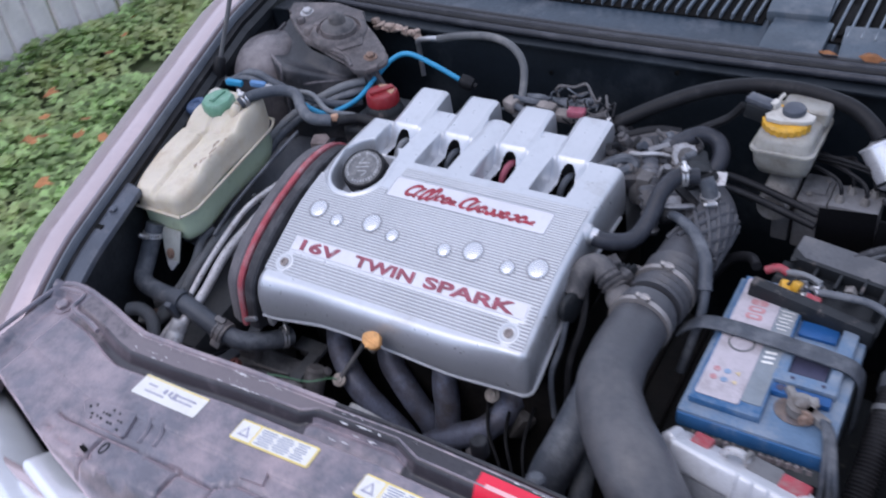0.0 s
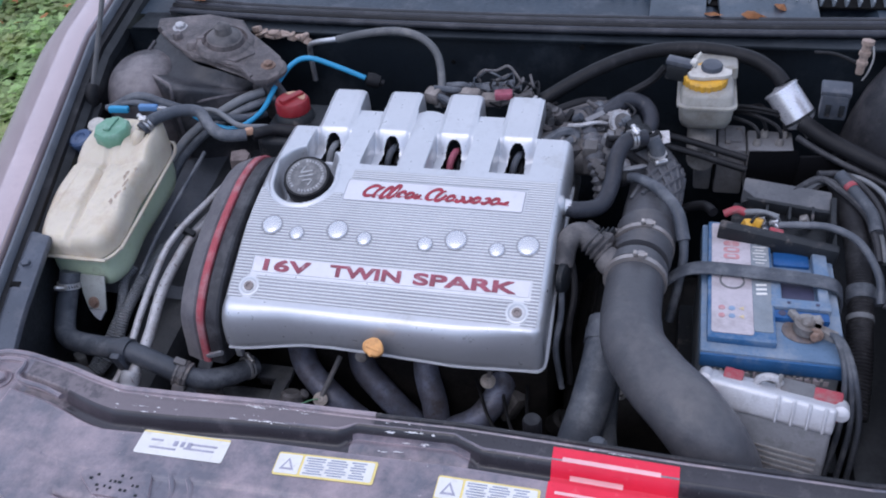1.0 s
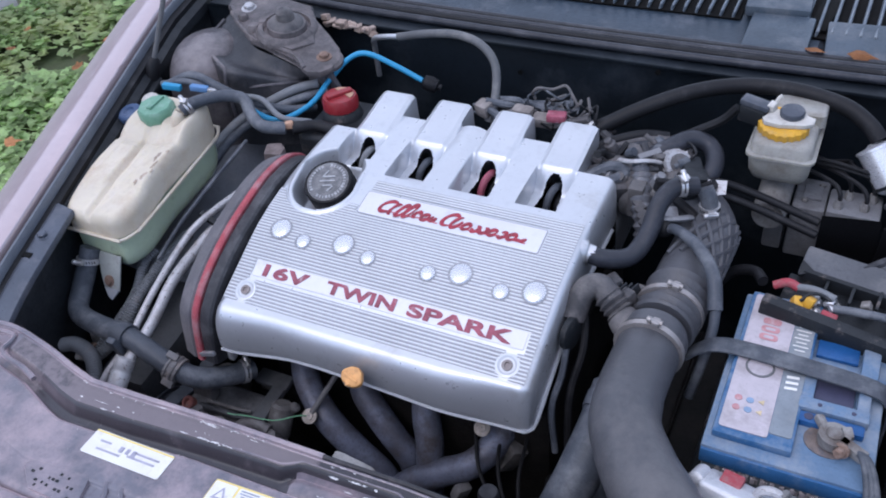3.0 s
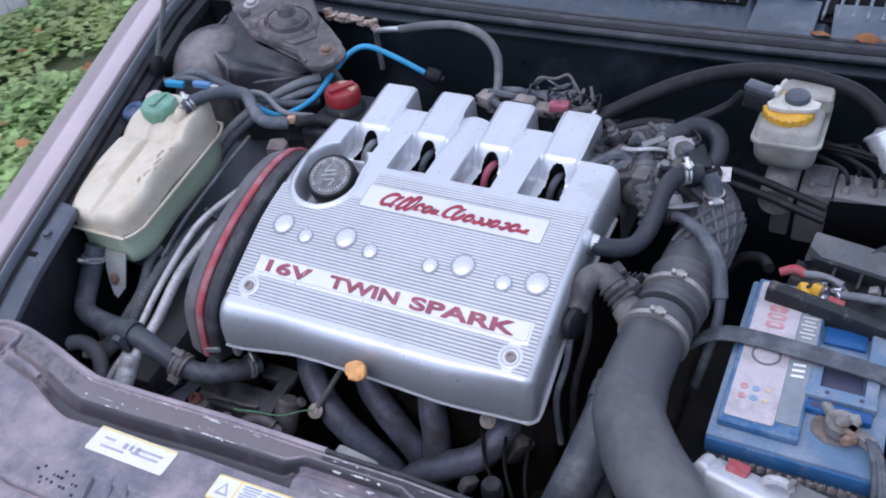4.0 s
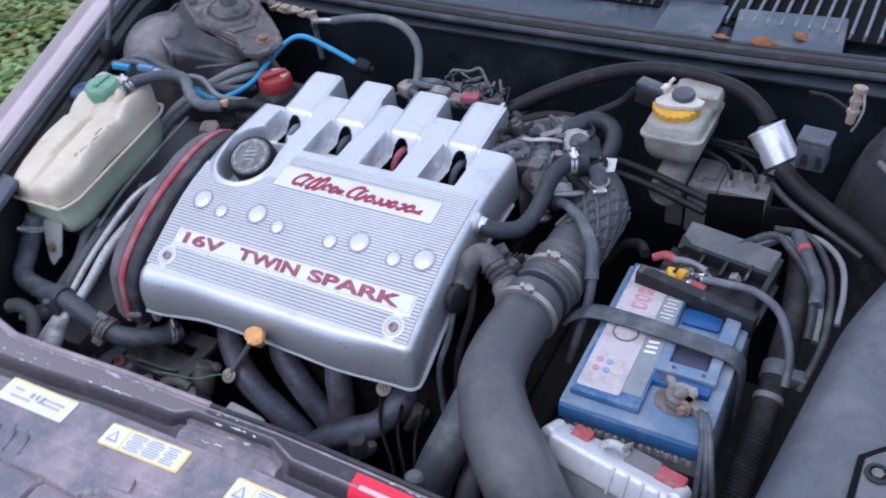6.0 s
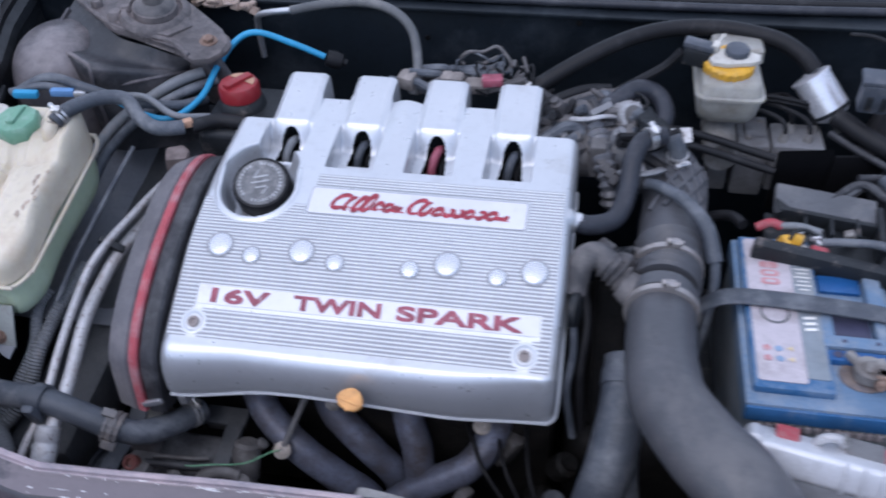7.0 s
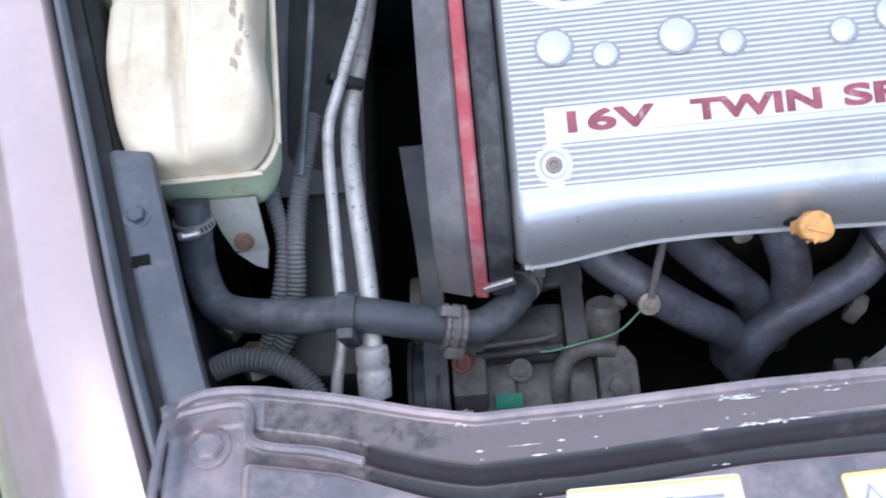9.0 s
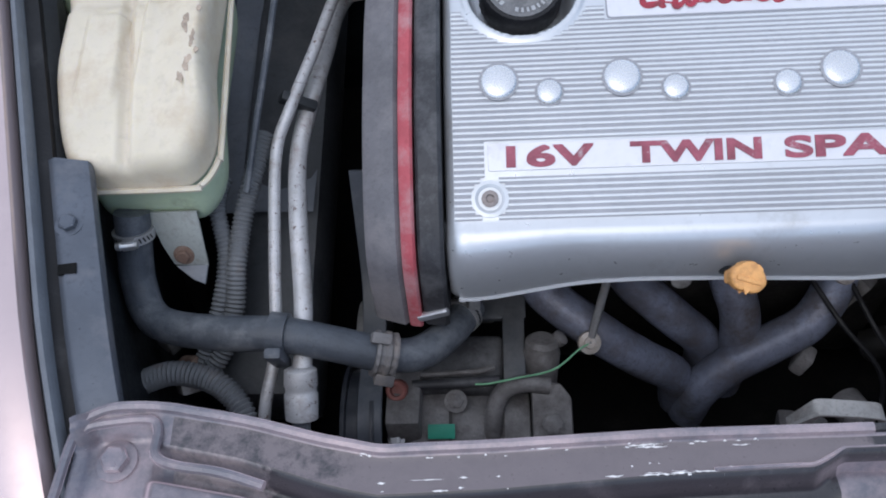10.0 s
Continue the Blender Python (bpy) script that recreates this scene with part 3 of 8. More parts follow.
def leaf_field(name, count, zone, size, material, label, lift=(0.02, 0.16), seed=3):
    rnd = random.Random(seed)
    verts, faces = [], []
    for _ in range(count):
        x, y = rnd.uniform(zone[0], zone[1]), rnd.uniform(zone[2], zone[3])
        clump = noise.noise(Vector((x * 2.2, y * 2.2, seed)))
        rim = min(zone[1] - x, y - zone[2], zone[3] - y) + 0.25 * clump
        if rnd.random() > (0.75 + clump) * soft(rim, -0.05, 0.35):
            continue
        z = ground_height(x, y) + rnd.uniform(*lift) * (1 + clump)
        s = size * rnd.uniform(0.6, 1.35)
        m = pose(x, y, z, rnd.uniform(-22, 22), rnd.uniform(-22, 22), rnd.uniform(0, 360))
        i = len(verts)
        outline = ((0, -0.1), (0.42, 0.0), (0.5, 0.45), (0.18, 0.5), (0, 1.0), (-0.18, 0.5), (-0.5, 0.45), (-0.42, 0.0))
        verts.append(m @ Vector((0, 0.3 * s, -0.06 * s)))
        for u, v in outline:
            verts.append(m @ Vector((u * s, v * s, 0.12 * s * abs(u) - 0.1 * s * v * v)))
        for k in range(8):
            faces.append((i, i + 1 + k, i + 1 + (k + 1) % 8))
    me = bpy.data.meshes.new(name)
    me.from_pydata([tuple(v) for v in verts], [], faces)
    me.materials.append(material)
    return tagged(new(name, me), label, "leaves", kind="stuff")


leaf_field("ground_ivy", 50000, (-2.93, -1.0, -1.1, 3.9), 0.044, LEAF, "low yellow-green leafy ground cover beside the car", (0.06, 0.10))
leaf_field("fallen_leaves", 150, (-2.9, -1.3, -0.6, 3.2), 0.05, LEAF_DEAD, "scattered brown dead leaves on the ground cover", (0.10, 0.2), 8)
LEAF_DARK = mat("dark bush leaf", (0.17, 0.33, 0.17), 0.5, 0, 0.2, 12, (0.27, 0.38, 0.22), 0.2, 3, island=0.45)
leafy(LEAF_DARK, 0.4)
leaf_field("bramble_bush", 6500, (-2.92, -2.55, 2.4, 8.0), 0.06, LEAF_DARK, "darker green bushy leaves growing against the pale fence", (0.05, 0.6), 5)


def board_fence():
    f = thing("fence", (-2.98, 0.9, 0), "weathered pale upright board fence behind the leaves", "fence")
    bm0 = rbox((0.024, 0.105, 2.16), Matrix(), 0.004, 1)
    me = bpy.data.meshes.new("board")
    bm0.to_mesh(me)
    bm0.free()
    me.materials.append(WOOD)
    rnd = random.Random(4)
    for i in range(84):
        ob = new("board", me)
        ob.matrix_basis = pose(rnd.uniform(-0.006, 0.006), -1.9 + i * 0.117, 1.07 + rnd.uniform(-0.02, 0.02), rnd.uniform(-0.6, 0.6))
        ob.parent = f
    for z in (0.4, 1.3):
        part("rail", rbox((0.04, 9.9, 0.08), pose(-3.015, 3.9, z), 0.004, 1), WOOD, f)


board_fence()

# ---- the car's body round the engine bay ----
car = thing("car", (0.05, 0.3, 0), "dark dusty parked car with its engine bay open", "car")
MID = 0.15


def fender_x(y):
    return -0.583 - 0.272 * y if y < 0.5 else -0.719 - 0.10 * (y - 0.5)


def fender_z(y):
    return 0.861 + 0.156 * y if y < 0.75 else 0.978


FENDER = [(0.0, -0.03), (0.0, -0.006), (-0.003, -0.0015), (-0.012, 0.0004), (-0.026, 0.0012), (-0.040, 0.0004), (-0.054, -0.0025), (-0.070, -0.008), (-0.086, -0.0165), (-0.102, -0.029), (-0.120, -0.046), (-0.138, -0.074), (-0.152, -0.125),
          (-0.162, -0.20), (-0.166, -0.30), (-0.160, -0.45), (-0.15, -0.6)]


def fender(side):
    ys = span(-0.44, 1.3, 0.04)
    verts, faces = [], []
    for y in ys:
        tuck = 0.03 * soft(-y, 0.25, 0.5)
        for dx, dz in FENDER:
            x = fender_x(y) + dx + (tuck * soft(-dx, 0.05, 0.18))
            verts.append((x if side < 0 else 2 * MID - x, y, fender_z(y) + dz - 0.05 * soft(-y, 0.1, 0.4)))
    k = len(FENDER)
    for i in range(len(ys) - 1):
        for j in range(k - 1):
            a = i * k + j
            faces.append((a, a + 1, a + 1 + k, a + k))
    return raw(verts, faces)


part("fender", fender(-1), BODY, car, "dark front wing with pale dusty sheen")
part("fender", fender(1), BODY, car)


def edge_strip(side, rows, material, name, label="", y0=-0.30, y1=0.80):
    """A strip that runs along the wing's inner edge; rows: (inwards, up) of its section."""
    ys = span(y0, y1, 0.03)
    verts, faces = [], []
    k = len(rows)
    for y in ys:
        for dx, dz in rows:
            x = fender_x(y) + dx
            verts.append((x if side < 0 else 2 * MID - x, y, fender_z(y) + dz - 0.05 * soft(-y, 0.1, 0.4)))
    for i in range(len(ys) - 1):
        for j in range(k):
            a, b = i * k + j, i * k + (j + 1) % k
            faces.append((a, b, b + k, a + k))
    faces.append(tuple(range(k)))
    faces.append(tuple(range((len(ys) - 1) * k, len(ys) * k)))
    return part(name, raw(verts, faces), material, car, label)


for s in (-1, 1):
    edge_strip(s, [(0.004, -0.014), (0.007, -0.008), (0.011, -0.008), (0.014, -0.013), (0.013, -0.03), (0.005, -0.03)], GREY_LIP, "wing_seal", "grey rubber edge seal")
    edge_strip(s, [(0.0005, -0.020), (0.026, -0.026), (0.026, -0.042), (0.0005, -0.042)], RUBBER_DARK, "seal_channel", "black seal channel")
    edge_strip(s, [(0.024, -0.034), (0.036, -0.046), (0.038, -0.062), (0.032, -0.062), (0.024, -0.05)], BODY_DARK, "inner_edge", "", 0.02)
    # The wall's near-black colour includes the shade under the wing edge.
    edge_strip(s, [(-0.02, -0.10), (0.034, -0.058), (0.034, -0.075), (0.030, -0.62), (0.02, -0.62), (0.02, -0.13), (-0.02, -0.12)], BODY_DARK, "inner_wing", "inner wing wall with shade in its colour")
edge_strip(-1, [(0.023, -0.023), (0.030, -0.020), (0.056, -0.026), (0.0575, -0.029), (0.0575, -0.036), (0.023, -0.032)], FLANGE, "inner_flange", "grey bolted inner wing flange", -0.19, 0.025)

# front slam panel, a pressed relief
REAR = [(-0.505, -0.196), (-0.49, -0.186), (-0.45, -0.183), (-0.38, -0.196), (-0.32, -0.212), (-0.28, -0.220), (-0.2, -0.218), (-0.08, -0.212), (0.05, -0.210),
        (0.16, -0.207), (0.30, -0.210), (0.42, -0.214), (0.62, -0.216), (0.80, -0.20)]
WIDEN = [(-0.505, 0.6), (-0.45, 0.95), (-0.38, 1.0), (-0.30, 1.15), (-0.2, 1.1), (0.0, 0.9), (0.2, 0.75), (0.62, 0.7)]


SEAM = [(-0.3, 0.157), (-0.156, 0.1585), (-0.066, 0.163), (-0.012, 0.165), (0.018, 0.1445), (0.10, 0.1425)]


def step_edge(x):
    """Distance from the rear edge at which the lip steps down."""
    if x < 0.018 or x > 0.196:
        return 0.026 * along(WIDEN, x) + 0.006 * soft(x, 0.15, 0.196)
    return along([(0.018, 0.0233), (0.040, 0.0115), (0.160, 0.0115), (0.196, 0.0256)], x)


def slam_z(x, d):
    """Height of the pressed panel at d metres in front of its rear edge."""
    w = along(WIDEN, x)
    z = 0.806 - 0.004 * soft(d, 0.0, 0.004)
    z -= 0.002 * soft(d, 0.004, 0.026 * w)
    e = step_edge(x)
    z -= 0.018 * soft(d, e, e + 0.013)
    g = 0.047 * max(w, 1.0)
    z += 0.0163 * soft(d, g, g + 0.007)
    # the step runs back round a trapezoid bay over the bonnet lock
    bay = soft(d, 0.0, 0.001) * (1 - soft(d, 0.043, 0.0465)) * soft(x, 0.02, 0.04) * (1 - soft(x, 0.178, 0.193))
    if bay > 0:
        e = step_edge(x)
        z += bay * 0.0065 * soft(d, e + 0.009, e + 0.016)
    # raised rim and sunken corner at the bolted end
    if x < -0.40:
        corner = (1 - soft(x, -0.452, -0.440)) * soft(d, 0.006, 0.012)
        z += corner * (0.796 - 0.010 * soft(d, 0.010, 0.02) - z)
        z += 0.010 * (1 - soft(x, -0.502, -0.490))
    # plastic shield further forward
    z -= 0.004 * soft(d, 0.118, 0.122)
    if d > 0.118 and x < 0.12:
        for cut in (-0.198, -0.066, -0.007):
            z -= 0.006 * (1 - soft(abs(x - cut), 0.0012, 0.0035)) * soft(d, 0.158, 0.164)
        z -= 0.007 * (1 - soft(abs(d - along(SEAM, x)), 0.001, 0.0045)) * soft(x, -0.3, -0.29)
        z -= 0.006 * (1 - soft(abs(d - 0.187 - 0.16 * (x + 0.238)), 0.001, 0.004)) * soft(x, -0.3, -0.29) * (1 - soft(x, -0.12, -0.11))
        z -= 0.04 * soft(x, 0.052, 0.056) * (1 - soft(x, 0.088, 0.094)) * soft(d, 0.146, 0.150) * (1 - soft(d, 0.182, 0.187))
    z -= 0.05 * soft(d, 0.20, 0.235) + 0.02 * soft(x, 0.10, 0.14) * (1 - soft(x, 0.2, 0.26)) * soft(d, 0.15, 0.17)
    return z


STEPS = (1, 2, 4, 2, 3, 3, 2, 2, 2, 4, 6, 2, 6, 2, 5, 6, 2)


def panel_rows(x):
    """Distances from the rear edge, on and between the pressed lines."""
    e, g = step_edge(x), 0.047 * max(along(WIDEN, x), 1.0)
    lines = (0.0, 0.0015, 0.004, e - 0.002, e, e + 0.0065, e + 0.013, g, g + 0.0035, g + 0.007, g + 0.022, 0.118, 0.122, 0.158, 0.164, 0.200, 0.235, 0.240)
    out = [0.0]
    for a, b, n in zip(lines, lines[1:], STEPS):
        out += [a + (b - a) * k / n for k in range(1, n + 1)]
    return out


FRONT_EDGE = [(-0.513, -0.341), (-0.442, -0.364), (-0.345, -0.395), (-0.264, -0.421), (-0.186, -0.438), (-0.092, -0.451), (0.0, -0.458)]


slam_x = span(-0.505, 0.80, 0.003)
slam_d = panel_rows(0.0)
band_of = [k for k, n in enumerate(STEPS) for _ in range(n)]
slam_bands = []


def slam_sheet():
    verts, faces, n = [], [], len(slam_d)
    for x in slam_x:
        most = along(REAR, x) - along(FRONT_EDGE, x)
        for d in panel_rows(x):
            over = max(0.0, d - most)
            verts.append((x, along(REAR, x) - min(d, most), slam_z(x, min(d, most)) - min(0.03, 2.0 * over)))
    for i in range(len(slam_x) - 1):
        for j in range(n - 1):
            a = i * n + j
            faces.append((a, a + n, a + n + 1, a + 1))
            slam_bands.append((verts[a][0], band_of[j]))
    return raw(verts, faces)


slam = slam_sheet()
nd = len(slam_d)
slam.verts.ensure_lookup_table()
rear_row = [slam.verts[i * nd] for i in range(len(slam_x))]
low_row = [slam.verts.new((v.co.x, v.co.y + 0.002, 0.62)) for v in rear_row]
mid_row = [slam.verts.new((v.co.x, v.co.y + 0.003, 0.800)) for v in rear_row]
for i in range(len(rear_row) - 1):
    slam.faces.new((rear_row[i], rear_row[i + 1], mid_row[i + 1], mid_row[i]))
    slam.faces.new((mid_row[i], mid_row[i + 1], low_row[i + 1], low_row[i]))
slam_panel = part("slam_panel", slam, BODY_IN, car, "dusty dark front crossmember with chipped paint", 60)
part("slam_edge", tube([(x, along(REAR, x) + 0.001, 0.8045) for x in span(-0.505, 0.06, 0.0226)], 0.0042, 8, 4), BODY_IN, car, "dusty folded rear edge")
part("slam_edge", tube([(x, along(REAR, x) + 0.001, 0.8043) for x in span(0.058, 0.80, 0.0265)], 0.0034, 8, 4), GLOSS_BLACK, car, "chipped black folded rear edge")
part("rim_bead", tube([(x, y, 0.8015) for x, y in ((-0.512, -0.330), (-0.510, -0.262), (-0.506, -0.207), (-0.499, -0.199), (-0.488, -0.195), (-0.452, -0.192), (-0.443, -0.201), (-0.442, -0.219), (-0.427, -0.227), (-0.392, -0.233), (-0.36, -0.243))], 0.0038, 8, 5), BODY_IN, slam_panel, "raised pressed rim")
bolt(slam_panel, (-0.476, -0.218, slam_z(-0.476, 0.03) - 0.0005), (0, 0, 1), 0.0105, 0.010, BODY_IN)



def paint_chips():
    """Flecks of bare primer along the pressed edges."""
    rnd = random.Random(14)
    bm = bmesh.new()
    for i in range(80):
        x = rnd.gauss(rnd.choice((-0.26, -0.19, -0.11, -0.10, -0.04, 0.10, 0.33)), 0.025)
        w = along(WIDEN, x)
        d = rnd.choice((0.0245 * w, 0.026 * w, 0.0255 * w, 0.0042, 0.0048, 0.006, 0.018 * w, 0.045 * w)) + rnd.gauss(0, 0.0007)
        run = rnd.choice((0.002, 0.003, 0.005, 0.010, 0.020)) * rnd.uniform(0.4, 1.4)
        wide = rnd.uniform(0.00025, 0.0007)
        n = 8
        top, low = [], []
        for k in range(n + 1):
            xx = x + run * (k / n - 0.5)
            h = wide * math.sin(math.pi * (k + 0.3) / (n + 0.6)) * rnd.uniform(0.2, 1.6)
            for lst, s in ((top, 1), (low, -1)):
                dd = d + s * h
                dd += 0.0006 * noise.noise(Vector((xx * 400, i * 1.7, 0)))
                lst.append(bm.verts.new((xx, along(REAR, xx) - dd, slam_z(xx, dd) + 0.0007)))
        for k in range(n):
            bm.faces.new((top[k], top[k + 1], low[k + 1], low[k]))
    return bm


slam_panel.data.materials.append(LIP_PAINT)
slam_panel.data.materials.append(STEP_COLOUR)
for poly, (x, band) in zip(slam_panel.data.polygons, slam_bands):
    if x > -0.436 and band in (2, 3):
        poly.material_index = 1
    elif x > -0.436 and 4 <= band <= 7 and not (0.035 < x < 0.180 and band in (5, 6)):
        poly.material_index = 2
part("pressed_bead", tube([(x, along(REAR, x) - step_edge(x) + 0.0012, 0.8000) for x in span(-0.05, 0.42, 0.006)], 0.0017, 6, 2), BODY_IN, slam_panel, "pale edge of the step")
chip_mesh = part("chipped_paint", paint_chips(), PRIMER, slam_panel, "pale chipped paint flecks")
chip_mesh["kind"] = "stuff"

# front face and floor that close the bay
part("front_panel", rbox((1.30, 0.02, 0.42), pose(0.15, -0.45, 0.53), 0.01), BODY, car)
part("undertray", rbox((1.56, 1.06, 0.02), pose(0.15, 0.08, 0.33), 0.006), PIT, car, "oily undertray blackened for shade")


# firewall with its seal
def firewall_z(x, z):
    return 0.60 + 0.006 * noise.noise(Vector((x * 6, z * 6, 0))) + 0.012 * soft(x, 0.16, 0.165) - 0.02 * (1 - soft(z, 0.55, 0.8))


fw_x, fw_z = span(-0.70, 1.00, 0.02), span(0.30, 0.905, 0.0201)
fw = sheet(fw_x, fw_z, None, place=lambda x, z: (x, firewall_z(x, z), z))
firewall = part("firewall", fw, FIREWALL, car, "dark grey dusty bulkhead panel")
for hx, hz in ((0.218, 0.898), (-0.02, 0.86)):
    # Black discs stand for the shade inside small holes.
    part("hole", lathe([(0.0045, 0), (0.0045, 0.002)], (hx, 0.594, hz), (0, -1, 0), 14), PIT, firewall)
part("bulkhead_flange", rbox((1.66, 0.07, 0.006), pose(0.15, 0.628, 0.908), 0.002), FIREWALL, car)
SEAL_PTS = [(-0.62, 0.66), (-0.45, 0.640), (-0.2, 0.628), (0.1, 0.622), (0.4, 0.625), (0.6, 0.632), (0.80, 0.645), (0.96, 0.67)]
for dy, z, r, mt, nm in ((-0.004, 0.9195, 0.0068, HOSE_BLACK, "bulkhead_seal"), (0.010, 0.922, 0.0066, RUBBER_DARK, "seal_lip"), (0.022, 0.9245, 0.0056, HOSE_BLACK, "seal_lip"), (0.033, 0.9225, 0.0060, RUBBER_DARK, "seal_lip"), (0.044, 0.922, 0.0048, HOSE_BLACK, "seal_lip")):
    part(nm, tube([(x, y + dy, z) for x, y in SEAL_PTS], r, 10, 6), mt, car, "long ribbed rubber bulkhead seal" if dy < 0 else "")


# cowl with its slatted grille
def cowl_z(x, y):
    return 0.908 + 0.10 * (y - 0.66) - 0.03 * soft(x, 0.44, 0.47) * (1 - soft(x, 0.70, 0.72)) * (1 - soft(y, 0.74, 0.8))


cowl = part("cowl", sheet(span(-0.80, 1.10, 0.02), span(0.66, 1.30, 0.02), cowl_z), PANEL_BLUE, car, "weathered blue-black plastic scuttle panel")


SLAT = mat("weathered blue-grey slat plastic", (0.13, 0.155, 0.185), 0.4, 0, 0.2, 20, (0.22, 0.235, 0.25), 0.3, 24, 0.2, 200)
FLAP = mat("dusty blue-grey flap plastic", (0.055, 0.072, 0.092), 0.4, 0, 0.25, 12, (0.13, 0.14, 0.155), 0.3, 16, 0.3, 200)


def slats(x0, x1, y0, y1, lean):
    bm0 = rbox((0.0048, y1 - y0, 0.014), Matrix(), 0.002, 1)
    me = bpy.data.meshes.new("slat")
    bm0.to_mesh(me)
    bm0.free()
    me.materials.append(SLAT)
    for x in span(x0, x1, 0.021):
        ob = new("slat", me)
        ob.parent = cowl
        ob.matrix_basis = pose(x, (y0 + y1) / 2, cowl_z(x, (y0 + y1) / 2) + 0.010, 5.7, 12, lean)
    # A black sheet supplies the shade between the slats.
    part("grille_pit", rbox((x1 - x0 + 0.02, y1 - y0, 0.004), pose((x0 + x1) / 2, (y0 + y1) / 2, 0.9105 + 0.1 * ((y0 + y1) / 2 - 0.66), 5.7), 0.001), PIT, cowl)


slats(-0.32, 0.30, 0.765, 1.02, 0)
slats(0.415, 0.80, 0.735, 1.02, 0)
part("cowl_flap", rbox((0.100, 0.105, 0.012), pose(0.378, 0.722, 0.926, 5), 0.005), FLAP, cowl, "raised flat flap")
part("cowl_flap", rbox((0.104, 0.075, 0.020), pose(0.364, 0.808, 0.940, 5, 0, 3), 0.006), FLAP, cowl, "raised ribbed flap")
for i in range(5):
    part("flap_rib", rbox((0.005, 0.16, 0.008), pose(0.318 + 0.021 * i, 0.90, 0.944, 5.7), 0.002, 1), SLAT, cowl)
part("cowl_lid", rbox((0.17, 0.10, 0.012), pose(0.535, 0.725, 0.921, 12, 0, 4), 0.004), FLAP, cowl, "loose flat lid")
part("cowl_lid_gap", rbox((0.030, 0.10, 0.006), pose(0.438, 0.800, 0.930, 6, 0, -8), 0.001), PIT, cowl)


def dead_leaf(at, size, turn, tilt=20):
    rnd = random.Random(int(turn * 7))
    m = pose(*at, tilt, rnd.uniform(-15, 15), turn)
    out = [(-0.1, 0), (0.25, 0.28), (0.55, 0.36), (0.8, 0.2), (1.05, 0.02), (0.8, -0.16), (0.5, -0.3), (0.2, -0.22)]
    verts = [m @ Vector((0.5 * size, 0, 0.1 * size))] + [m @ Vector((u * size, v * size, -0.12 * size * abs(v) * 3 + 0.05 * size * math.sin(u * 5))) for u, v in out]
    faces = [(0, 1 + k, 1 + (k + 1) % 8) for k in range(8)]
    bm = raw(verts, faces)
    bmesh.ops.solidify(bm, geom=bm.faces[:], thickness=0.0008)
    solo("dead_leaf", bm, LEAF_DEAD, "curled orange-brown dead leaf on the scuttle", "leaf", "dead leaves")


for at, s, t in (((0.49, 0.668, 0.934), 0.045, 15), ((0.455, 0.668, 0.932), 0.032, 160), ((0.552, 0.70, 0.932), 0.042, 70), ((0.075, 0.80, 0.935), 0.04, 75), ((0.47, 0.92, 0.955), 0.035, 40)):
    dead_leaf(at, s, t)
rl = random.Random(12)
for i in range(14):
    dead_leaf((-0.60 + rl.uniform(-0.06, 0.10), 0.685 + rl.uniform(-0.02, 0.06), 0.935 + rl.uniform(0, 0.025)), rl.uniform(0.03, 0.05), rl.uniform(0, 360), rl.uniform(-40, 40))


